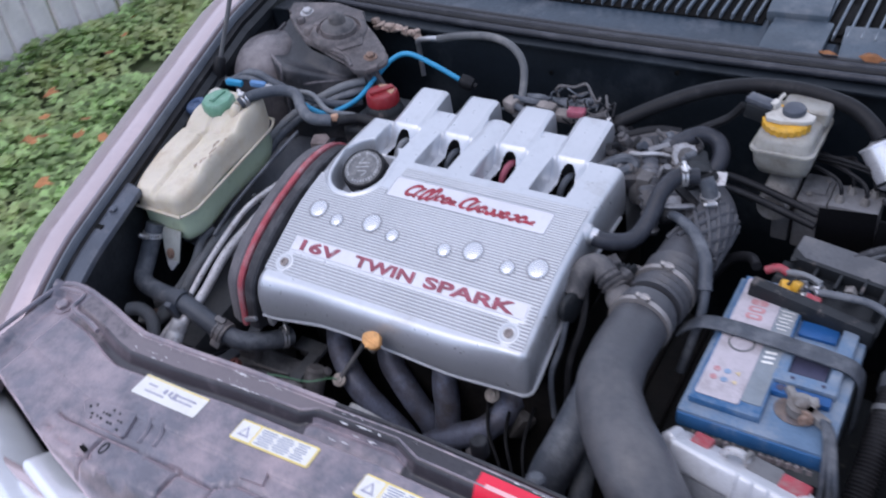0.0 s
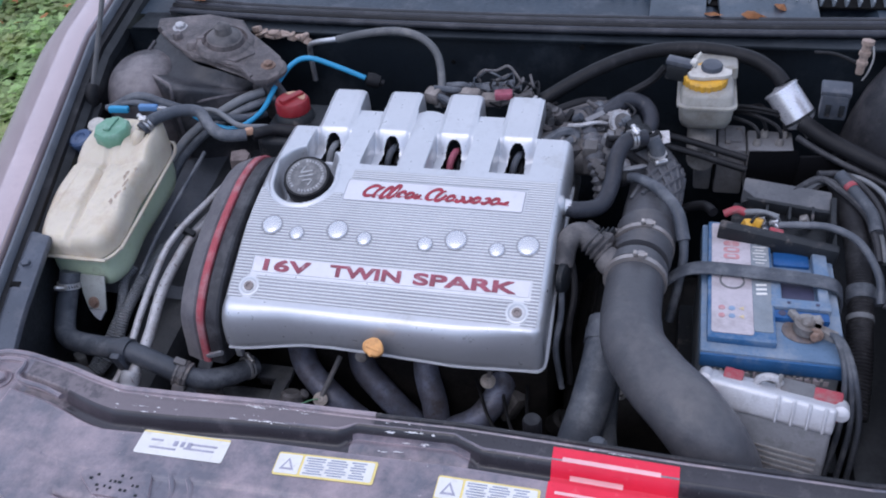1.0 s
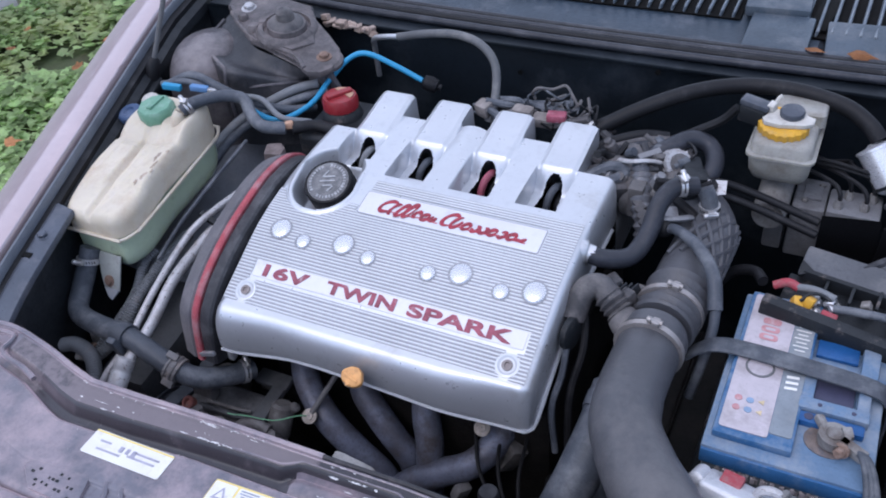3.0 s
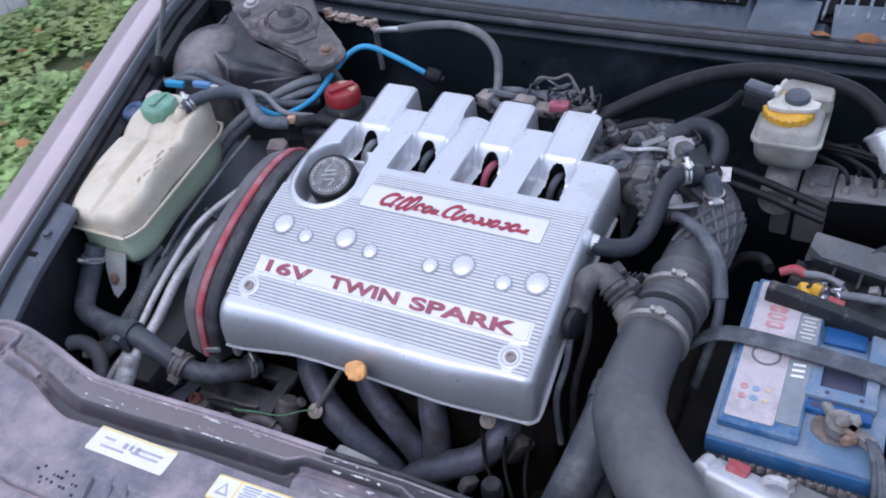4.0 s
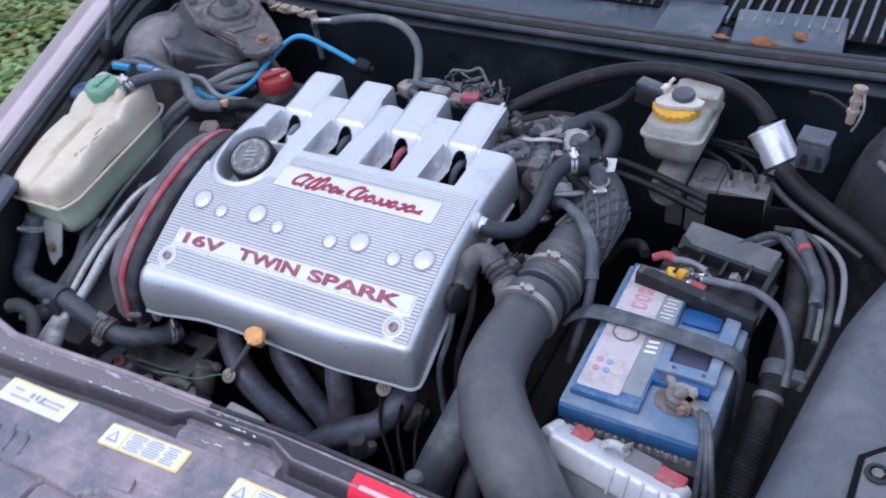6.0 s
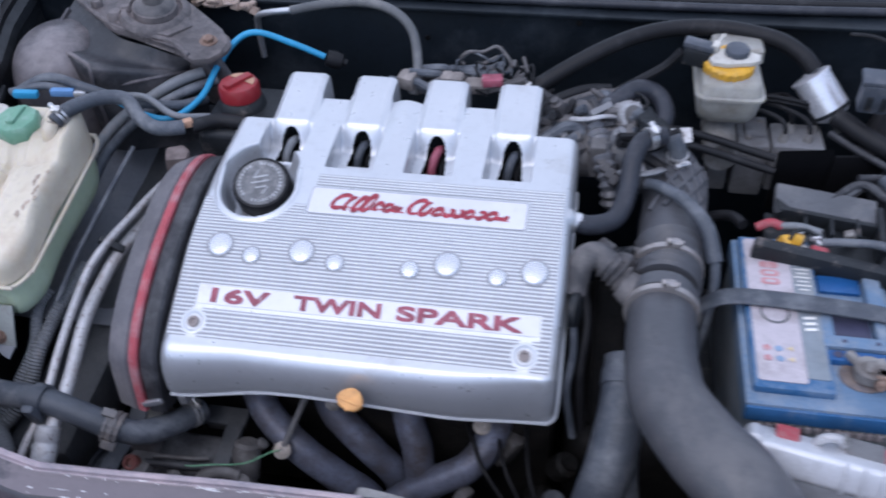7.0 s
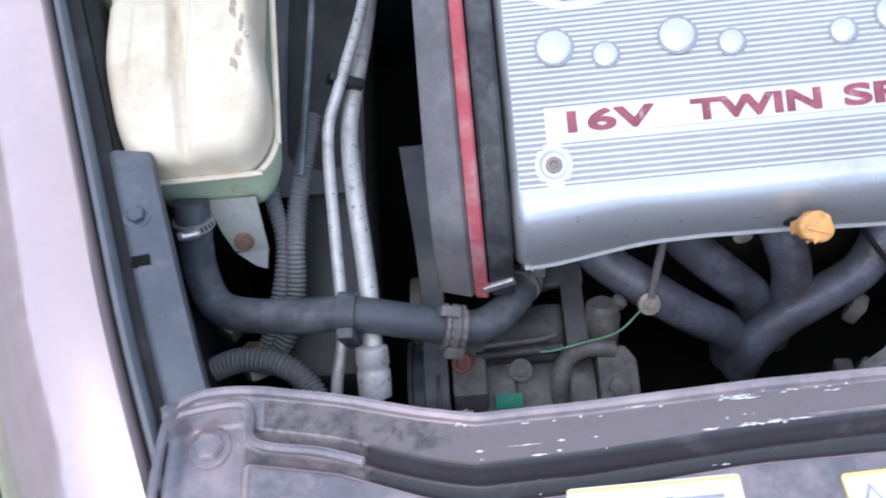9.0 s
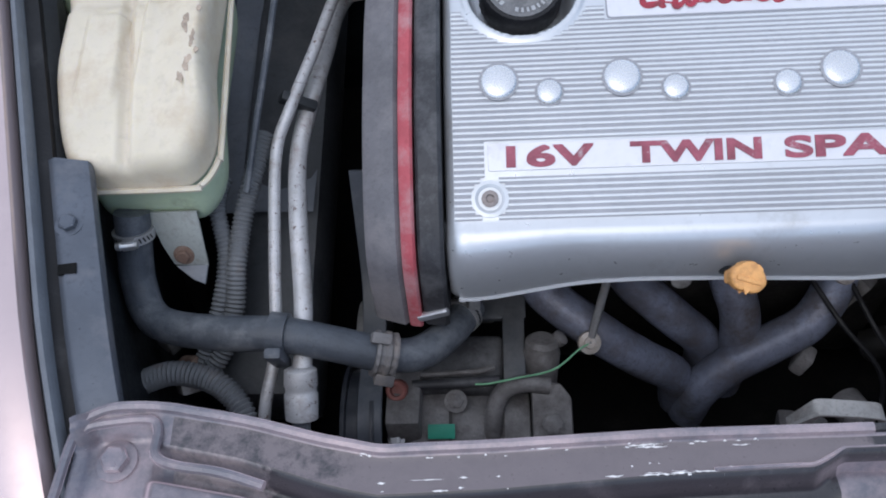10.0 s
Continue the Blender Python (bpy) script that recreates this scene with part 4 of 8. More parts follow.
# strut towers
def tower(cx, cy):
    prof = [(0.150, 0.62), (0.145, 0.74), (0.136, 0.80), (0.125, 0.845), (0.108, 0.88), (0.088, 0.903), (0.070, 0.912), (0.052, 0.914)]
    body = lathe([(r, z) for r, z in prof], (cx, cy, 0), (0, 0, 1), 40)
    for v in body.verts:
        dx, dy = v.co.x - cx, v.co.y - cy
        k = 1 + 0.10 * math.cos(2 * math.atan2(dy, dx)) + 0.05 * noise.noise(v.co * 9)
        v.co.x, v.co.y = cx + dx * k, cy + dy * k * 0.92
        v.co.z += 0.10 * dy * soft(v.co.z, 0.75, 0.9)
    t = part("strut_tower", body, TOWER_SHADED, car, "rounded dusty suspension tower")
    plate = prism([(0.088 * math.cos(radians(a)) * (1.0 + 0.30 * math.cos(radians(3 * (a - 160)))), 0.088 * math.sin(radians(a)) * (1.0 + 0.30 * math.cos(radians(3 * (a - 160))))) for a in range(0, 360, 10)],
                  pose(cx, cy + 0.005, 0.912, 4), 0.008, 0.002)
    part("mount_plate", plate, MOUNT, t, "dusty brown three-lobed mount plate")
    part("mount_cap", lathe([(0.042, 0), (0.042, 0.008), (0.034, 0.016), (0.026, 0.018), (0.024, 0.034), (0.016, 0.038), (0.004, 0.038)], (cx + 0.018, cy + 0.005, 0.916)), MOUNT, t, "ribbed rubber mount")
    part("mount_ring", lathe([(0.060, 0.0), (0.060, 0.006), (0.052, 0.012), (0.046, 0.012)], (cx + 0.018, cy + 0.005, 0.915), (0, 0.05, 1), 30), MOUNT, t)
    part("fold_line", tube([(cx - 0.112, cy - 0.065, 0.872), (cx - 0.085, cy - 0.098, 0.866), (cx - 0.055, cy - 0.122, 0.845), (cx - 0.045, cy - 0.138, 0.80), (cx - 0.045, cy - 0.142, 0.76)], 0.0045, 8), BLACK_DUSTY, t, "sheet metal fold")
    part("fold_line", tube([(cx - 0.04, cy - 0.136, 0.815), (cx + 0.03, cy - 0.135, 0.812), (cx + 0.09, cy - 0.105, 0.815), (cx + 0.125, cy - 0.05, 0.82)], 0.004, 8), BLACK_DUSTY, t)
    part("bolt_stalk", lathe([(0.012, -0.01), (0.012, 0.012), (0.008, 0.018)], (cx - 0.055, cy - 0.048, 0.915), (0, 0, 1), 12), MOUNT, t)
    for a in (160, 280, 40):
        bolt(t, (cx + 0.082 * math.cos(radians(a)), cy + 0.005 + 0.082 * math.sin(radians(a)), 0.919), (0, 0.05, 1), 0.008, 0.010, CLAMP)
    return t


def tower_dome():
    """The rounded wheel-side half of the near suspension tower."""
    seg, rows = 44, 15
    verts, faces = [], []
    for i in range(rows):
        v = i / (rows - 1)
        r = (1 - min(1.0, v) ** 3.0) ** (1 / 3.0) if v < 1 else 0.04
        for k in range(seg):
            a = 2 * math.pi * k / seg
            x, y = -0.580 + 0.082 * r * math.cos(a), 0.455 + 0.096 * r * math.sin(a)
            verts.append((x, y, 0.780 + 0.140 * v + 0.004 * noise.noise(Vector((x * 16, y * 16, v * 3)))))
    base = len(verts)
    for k in range(seg):
        a = 2 * math.pi * k / seg
        verts.append((-0.580 + 0.088 * math.cos(a), 0.455 + 0.100 * math.sin(a), 0.66))
    for i in range(rows - 1):
        for k in range(seg):
            faces.append((i * seg + k, i * seg + (k + 1) % seg, (i + 1) * seg + (k + 1) % seg, (i + 1) * seg + k))
    for k in range(seg):
        faces.append((base + k, base + (k + 1) % seg, (k + 1) % seg, k))
    faces.append(tuple(range((rows - 1) * seg, rows * seg)))
    return raw(verts, faces)


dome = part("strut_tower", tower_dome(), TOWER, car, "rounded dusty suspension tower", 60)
FRONT = [[(-0.590, 0.555, 0.922), (-0.530, 0.500, 0.925), (-0.472, 0.452, 0.914), (-0.420, 0.447, 0.902), (-0.370, 0.447, 0.886), (-0.335, 0.470, 0.874)],
         [(-0.592, 0.500, 0.908), (-0.538, 0.452, 0.900), (-0.476, 0.424, 0.893), (-0.425, 0.432, 0.880), (-0.380, 0.452, 0.866), (-0.350, 0.485, 0.855)],
         [(-0.586, 0.450, 0.899), (-0.536, 0.414, 0.903), (-0.487, 0.386, 0.903), (-0.440, 0.408, 0.885), (-0.398, 0.434, 0.869), (-0.366, 0.475, 0.852)],
         [(-0.585, 0.446, 0.880), (-0.536, 0.409, 0.884), (-0.488, 0.379, 0.880), (-0.438, 0.403, 0.866), (-0.396, 0.430, 0.852), (-0.364, 0.473, 0.836)],
         [(-0.585, 0.450, 0.760), (-0.536, 0.414, 0.760), (-0.488, 0.384, 0.750), (-0.438, 0.408, 0.740), (-0.396, 0.436, 0.735), (-0.364, 0.478, 0.730)]]


def tower_front():
    """The pressed sheet that sweeps from under the plate out over the dome and down."""
    across = [curve_through(row, 5) for row in FRONT]
    down = [curve_through([row[k] for row in across], 5) for k in range(len(across[0]))]
    n = len(down[0])
    verts = [v for line in down for v in line]
    faces = [(k * n + j, (k + 1) * n + j, (k + 1) * n + j + 1, k * n + j + 1) for k in range(len(down) - 1) for j in range(n - 1)]
    return raw(verts, faces)


# The shadow below the plate's edge is in this sheet's dark colour.
part("shoulder", tower_front(), TOWER_SHADED, dome, "pressed sheet under the plate, darkened for shade", 50)
part("fold_line", tube([(-0.590, 0.525, 0.916), (-0.592, 0.490, 0.907), (-0.588, 0.453, 0.900), (-0.570, 0.437, 0.901), (-0.536, 0.413, 0.904), (-0.505, 0.392, 0.905), (-0.489, 0.383, 0.900), (-0.489, 0.377, 0.870), (-0.489, 0.381, 0.80)], 0.0034, 8), TOWER, dome, "sheet metal fold")
part("fold_line", tube([(-0.489, 0.381, 0.862), (-0.44, 0.404, 0.866), (-0.400, 0.430, 0.864), (-0.375, 0.462, 0.852), (-0.362, 0.480, 0.846)], 0.0036, 8), TOWER, dome)


def lean_tower(bm):
    """The plate rises towards the wing."""
    for v in bm.verts:
        f = max(0.0, min(1.0, (-0.34 - v.co.x) / 0.13))
        v.co += Vector((0.024, -0.030, 0.024)) * f
    return bm


TOP = [(-0.618, 0.60), (-0.607, 0.566), (-0.55, 0.526), (-0.515, 0.490), (-0.493, 0.475), (-0.44, 0.462), (-0.385, 0.450), (-0.358, 0.428), (-0.342, 0.420), (-0.318, 0.424), (-0.304, 0.443), (-0.307, 0.475), (-0.322, 0.501),
       (-0.36, 0.53), (-0.413, 0.562), (-0.44, 0.605), (-0.52, 0.62)]
tm = pose(0, 0.5, 0.898, 6)
part("mount_plate", lean_tower(prism([(x, y - 0.5) for x, y in TOP], tm, 0.012, 0.005, 2)), MOUNT, dome, "dusty pinkish-grey mount plate")
part("plate_fold", lean_tower(tube([(x, y, 0.909 + 0.10 * (y - 0.5)) for x, y in ((-0.585, 0.548), (-0.545, 0.515), (-0.49, 0.480), (-0.44, 0.468), (-0.39, 0.457), (-0.352, 0.428))], 0.0042, 8, 5)), MOUNT, dome)
part("web_plate", lean_tower(prism([(-0.50, -0.012), (-0.47, -0.028), (-0.40, -0.035), (-0.37, -0.005), (-0.39, 0.025), (-0.43, 0.055), (-0.49, 0.04)], tm @ pose(0, 0, 0.011), 0.006, 0.002)), MOUNT, dome)
RC = Vector((-0.441, 0.517, 0.909))
part("mount_ring", lean_tower(lathe([(0.057, 0.0), (0.057, 0.006), (0.051, 0.014), (0.043, 0.016), (0.041, 0.009), (0.036, 0.010), (0.034, 0.020), (0.027, 0.023)], RC, (0.08, -0.10, 1), 40)), MOUNT, dome, "round pressed mount rim")
part("mount_cap", lean_tower(lathe([(0.033, 0.016), (0.031, 0.022), (0.023, 0.027), (0.0165, 0.030), (0.0150, 0.042), (0.010, 0.046), (0.003, 0.047)], RC, (0.08, -0.10, 1), 28)), BLACK_DUSTY, dome, "stepped rubber mount cap")
part("lobe", lathe([(0.034, 0), (0.034, 0.006), (0.029, 0.011), (0.020, 0.012)], (-0.334, 0.464, 0.897), (0.1, -0.1, 1), 28), MOUNT, dome)
part("web_strip", rbox((0.045, 0.012, 0.10), pose(-0.345, 0.462, 0.842, 12, -8, -20), 0.004), MOUNT, dome, "pressed strip below the lobe")
part("web_strip", rbox((0.020, 0.010, 0.09), pose(-0.312, 0.462, 0.842, 12, -16, -10), 0.004), TOWER, dome)
bolt(dome, (-0.331, 0.462, 0.908), (0.1, -0.1, 1), 0.009, 0.009, RUST)
bolt(dome, (-0.534, 0.537, 0.939), (0.1, -0.1, 1), 0.010, 0.011, PIPE)
bolt(dome, (-0.522, 0.500, 0.933), (0.1, -0.1, 1), 0.009, 0.016, MOUNT)
part("bolt_stalk", lathe([(0.013, -0.004), (0.013, 0.012), (0.009, 0.020)], (-0.474, 0.467, 0.929), (0, 0, 1), 12), MOUNT, dome)
part("bolt_stalk", lathe([(0.010, -0.004), (0.010, 0.014), (0.006, 0.022)], (-0.461, 0.478, 0.931), (0, 0, 1), 10), MOUNT, dome)
tower(0.825, 0.548)
part("stay_rod", tube([(-0.648, 0.372, 0.885), (-0.600, 0.412, 1.03), (-0.53, 0.47, 1.25)], 0.0045, 10), GREY_PLASTIC, car, "thin grey bonnet stay")
part("stay_foot", lathe([(0.013, -0.02), (0.015, 0.0), (0.011, 0.03), (0.006, 0.035)], (-0.652, 0.369, 0.872), (0.3, 0.25, 1), 14), RUBBER_DARK, car)
part("hinge_bracket", rbox((0.03, 0.09, 0.012), pose(-0.64, 0.33, 0.852, 12, 0, 12), 0.004), BODY_DARK, car)

# wing flange bolts
for at in ((-0.538, -0.036, 0.831),):
    bolt(car, at, (0.1, 0, 1), 0.0075, 0.008, FLANGE)
part("slot", rbox((0.014, 0.009, 0.002), pose(-0.531, -0.076, 0.8285, 8, 5, 10), 0.0), PIT, car)

# chassis rail, headlamps, wheels
part("chassis_rail", rbox((0.09, 0.68, 0.10), pose(-0.424, 0.25, 0.62, 8), 0.012), RAIL_LOW, car, "grey-black chassis rail")
part("wheel_arch", sheet(span(-0.60, -0.385, 0.012), span(0.10, 0.56, 0.015), None, place=lambda x, y: (x, y, 0.655 + 0.11 * soft(-x, 0.41, 0.56) * soft(y, 0.24, 0.42) + 0.004 * noise.noise(Vector((x * 20, y * 14, 0))))), RAIL, car, "dusty grey inner wheel arch")
part("chassis_rail", rbox((0.10, 0.78, 0.10), pose(0.70, 0.15, 0.58), 0.012), BODY_DARK, car)


def headlamp(side):
    m = pose(MID + side * 0.575, -0.455, 0.675, -34, 0, side * 18)
    h = part("headlamp", rbox((0.36, 0.12, 0.14), m, 0.030, 5), GLASS, car, "bright clear headlamp lens")
    part("headlamp_rim", rbox((0.37, 0.05, 0.145), m @ pose(0, 0.05, -0.02), 0.012), BLACK, h)


headlamp(-1)
headlamp(1)
part("lamp_strip", rbox((0.20, 0.05, 0.02), pose(-0.215, -0.445, 0.735, -20, 0, -14), 0.008, 3), GLASS, car, "pale front trim strip")
for sx in (-0.66, 0.96):
    w = part("wheel", lathe([(0.20, -0.09), (0.30, -0.095), (0.315, -0.06), (0.315, 0.06), (0.30, 0.095), (0.20, 0.09)], (sx, 0.40, 0.315), (1, 0, 0), 40), TYRE, car)
    part("rim", lathe([(0.05, -0.08), (0.2, -0.06), (0.2, 0.06), (0.05, 0.08)], (sx, 0.40, 0.315), (1, 0, 0), 30), ALU, w)


# stickers on the slam panel
def sticker(name, corners, z, label, lines=7, white=False):
    a, b = Vector((*corners[0], z)), Vector((*corners[1], z))
    up = Vector((*corners[2], z)) - a
    ux, uy = (b - a), up
    w, h = ux.length, uy.length
    ang = math.degrees(math.atan2(ux.y, ux.x))
    mid = a + ux / 2 + uy / 2
    m = Matrix.Translation(mid) @ pose(0, 0, 0, 0, 0, ang)
    t = thing(name, mid, label, "sticker", "stickers on the front panel")
    part("backing", prism(rounded(w, h, 0.003, 3), m @ pose(0, 0, 0), 0.0008), WHITE if white else YELLOW, t)
    if white:
        part("edge_line", prism(rounded(w, 0.0022, 0.001, 2), m @ pose(0, h / 2 - 0.002, 0.0008), 0.0004), YELLOW, t)
        for i, (ox, oy, bw) in enumerate(((-0.30, 0.12, 0.14), (-0.08, 0.05, 0.05), (0.0, 0.05, 0.04), (0.08, 0.05, 0.05), (0.24, 0.10, 0.3), (0.2, -0.1, 0.34), (-0.2, -0.2, 0.3))):
            part("print_bar", rbox((bw * w, h * (0.22 if i in (1, 2, 3) else 0.07), 0.0005), m @ pose(ox * w, oy * h, 0.0011), 0), INK_PALE, t)
        return t
    part("white_field", prism(rounded(w * 0.24, h * 0.84, 0.002, 3), m @ pose(-w * 0.37, 0, 0.0008), 0.0005), WHITE, t)
    part("blue_field", prism(rounded(w * 0.70, h * 0.84, 0.002, 3), m @ pose(w * 0.125, 0, 0.0008), 0.0005), WHITE, t)
    part("warning_mark", prism([(-h * 0.28, -h * 0.26), (h * 0.28, -h * 0.26), (0, h * 0.26)], m @ pose(-w * 0.37, 0, 0.0013), 0.0004), INK_PALE, t)
    part("warning_field", prism([(-h * 0.15, -h * 0.18), (h * 0.15, -h * 0.18), (0, h * 0.12)], m @ pose(-w * 0.37, 0, 0.0017), 0.0003), WHITE, t)
    for i in range(lines):
        for k, (ox, bw) in enumerate(((-0.105, 0.19), (0.115, 0.20), (0.325, 0.15))):
            bw -= 0.05 * ((i * 2 + k) % 3 == 1)
            part("print_bar", rbox((w * bw, h * 0.05, 0.0004), m @ pose(w * ox, h * (0.33 - 0.11 * i), 0.0015), 0), INK_SOFT, t)
    return t


SZ = 0.7986
sticker("sticker", ((-0.215, -0.306), (-0.099, -0.304), (-0.228, -0.274)), SZ, "white sticker with small dark hole shade on the front panel", white=True)
sticker("sticker", ((-0.036, -0.308), (0.086, -0.303), (-0.044, -0.277)), SZ, "yellow-edged warning sticker on the front panel")
sticker("sticker", ((0.158, -0.309), (0.275, -0.309), (0.152, -0.277)), SZ, "yellow-edged warning sticker beside the red one")
red = thing("red_sticker", (0.35, -0.27, SZ), "large red notice sticker with pale print", "sticker", "stickers on the front panel")


def on_panel(x0, x1, d0, d1, lift, n=14):
    return sheet(span(x0, x1, (x1 - x0) / n), span(d0, d1, (d1 - d0) / n), None, place=lambda x, d: (x, along(REAR, x) - d, slam_z(x, d) + lift))


part("backing", on_panel(0.278, 0.420, 0.008, 0.150, 0.0009, 40), STICKER_RED, red)
for x0, x1, d0, d1 in ((0.29, 0.40, 0.020, 0.026), (0.30, 0.36, 0.034, 0.038), (0.287, 0.35, 0.066, 0.070), (0.287, 0.345, 0.078, 0.081), (0.287, 0.35, 0.090, 0.093), (0.36, 0.412, 0.064, 0.067), (0.36, 0.412, 0.104, 0.107), (0.29, 0.36, 0.112, 0.135)):
    part("print_bar", on_panel(x0, x1, d0, d1, 0.0016, 6), PINK, red)

# moulded marks on the plastic shield
pad = thing("shield_marking", (-0.22, -0.35, 0.797), "moulded raised panel with small dark marks on the shield", "marking")
PADZ = slam_z(-0.22, 0.137)
part("pad", prism([(-0.262, -0.338), (-0.184, -0.331), (-0.181, -0.334), (-0.169, -0.368), (-0.172, -0.371), (-0.240, -0.371), (-0.244, -0.368), (-0.268, -0.350), (-0.268, -0.343)], pose(0, 0, PADZ - 0.001), 0.0055, 0.0012), BODY_IN, pad)
rm = random.Random(9)
for i, (u, v) in enumerate(((-0.245, -0.345), (-0.215, -0.342), (-0.203, -0.343), (-0.252, -0.351), (-0.226, -0.351), (-0.220, -0.351), (-0.214, -0.351), (-0.196, -0.353), (-0.190, -0.353), (-0.240, -0.359), (-0.230, -0.359), (-0.222, -0.360), (-0.208, -0.361), (-0.202, -0.361), (-0.186, -0.365), (-0.236, -0.365))):
    part("print_bar", rbox((rm.uniform(0.002, 0.0045), 0.0032, 0.0012), pose(u, v, PADZ + 0.0046), 0), BODY_DARK, pad)
# pressed ridges, tab, slot and oval of the shield
for pts in ([(-0.158, -0.330), (-0.150, -0.346), (-0.146, -0.366)], [(-0.136, -0.330), (-0.127, -0.345), (-0.123, -0.361)]):
    part("pressed_ridge", tube([(x, y, slam_z(x, along(REAR, x) - y) - 0.0012) for x, y in pts], 0.0036, 8, 5), BODY_IN, slam_panel)
part("raised_tab", prism([(0.014, -0.350), (0.021, -0.320), (0.039, -0.318), (0.049, -0.346)], pose(0, 0, slam_z(0.03, 0.125) - 0.001), 0.0055, 0.0015), BODY_IN, slam_panel)
part("slot", rbox((0.014, 0.0065, 0.0014), pose(-0.2065, -0.4045, slam_z(-0.2065, 0.186) + 0.0006, 0, 0, -14), 0), PIT, slam_panel)
OV = [(-0.182 + 0.0045 * math.cos(a * 0.628), -0.392 + 0.0085 * math.sin(a * 0.628)) for a in range(11)]
part("oval_mark", tube([(x, y, slam_z(-0.182, 0.175) + 0.0004) for x, y in OV], 0.0011, 6, 3), BODY_DARK, slam_panel)
part("hole_wire", tube([(0.060, -0.392, 0.778), (0.068, -0.378, 0.782), (0.074, -0.362, 0.776)], 0.0018, 6), WHITE, slam_panel, "short pale wire in a hole")


# ---- engine with its cover ----
cover = thing("engine_cover", (0, 0.15, 0.70), "silver ribbed plastic engine cover with red lettering", "engine cover")
FACE = [(-0.03, 0.7845), (0.0, 0.800), (0.03, 0.8155), (0.06, 0.8305), (0.09, 0.844), (0.12, 0.8535), (0.15, 0.8605), (0.185, 0.8680), (0.21, 0.872), (0.26, 0.876), (0.32, 0.879), (0.42, 0.884)]
RUN_X = [-0.158, -0.057, 0.047, 0.150]
WELL = (-0.165, 0.186, 0.053)


def cover_z(x, y):
    z = along(FACE, y)
    # middle ridge swells like a half pipe, the others lie a little lower than the runners
    mid = abs(x + 0.005)
    z += 0.0055 * max(0.0, 1 - (mid / 0.021) ** 2) * soft(y, 0.236, 0.330)
    ridge_end = 0.372 if -0.13 < x < 0.125 else 0.318
    back = soft(y, ridge_end - 0.002, ridge_end + 0.006)
    z -= 0.085 * back
    # raised runners, each with a sunk pocket before its hood
    for cx in RUN_X:
        d = abs(x - cx)
        if d > 0.036:
            continue
        bar = 1 - soft(d, 0.0278 + 0.0012 * soft(y, 0.25, 0.3), 0.0312)
        top = 0.882 + 0.015 * soft(y, 0.31, 0.42) - 0.0035 * soft(d, 0.021, 0.029)
        floor = 0.8445 + 0.10 * max(0.0, y - 0.264)
        hood = soft(y, 0.2865 + 0.004 * soft(d, 0.012, 0.026), 0.3165)
        val = floor + (top - floor) * hood - 0.095 * soft(y, 0.413, 0.420)
        into = soft(y, 0.2505, 0.2585) if cx < -0.1 else soft(y, 0.2235, 0.2305)
        z += (val - z) * bar * into
    # well of the filler cap
    r = math.hypot(x - WELL[0] + 0.16 * max(0.0, min(0.036, y - 0.180)), y - max(0.180, min(0.216, y)))
    z += 0.003 * (1 - soft(abs(r - 0.051), 0.002, 0.006)) * (1 - soft(y, 0.2, 0.24))
    z += (0.826 - z) * (1 - soft(r, 0.038, 0.050))
    return z


def in_slot(x, y):
    """The arched cable slot from a pocket's floor into its hood."""
    for cx in RUN_X:
        d = abs(x - cx)
        if (0.2645 if cx < 0 else 0.246) < y < 0.294 and d < 0.0158 - 0.09 * (y - 0.2645):
            return True
        if y >= 0.294 and (d / 0.0131) ** 2 + ((y - 0.294) / 0.0135) ** 2 < 1:
            return True
    return False


LIP_LEFT = [(-0.24, 0.718), (-0.20, 0.7185), (-0.15, 0.7245), (-0.11, 0.731), (-0.07, 0.733), (0.0, 0.731), (0.1, 0.725), (0.2, 0.719), (0.24, 0.718)]


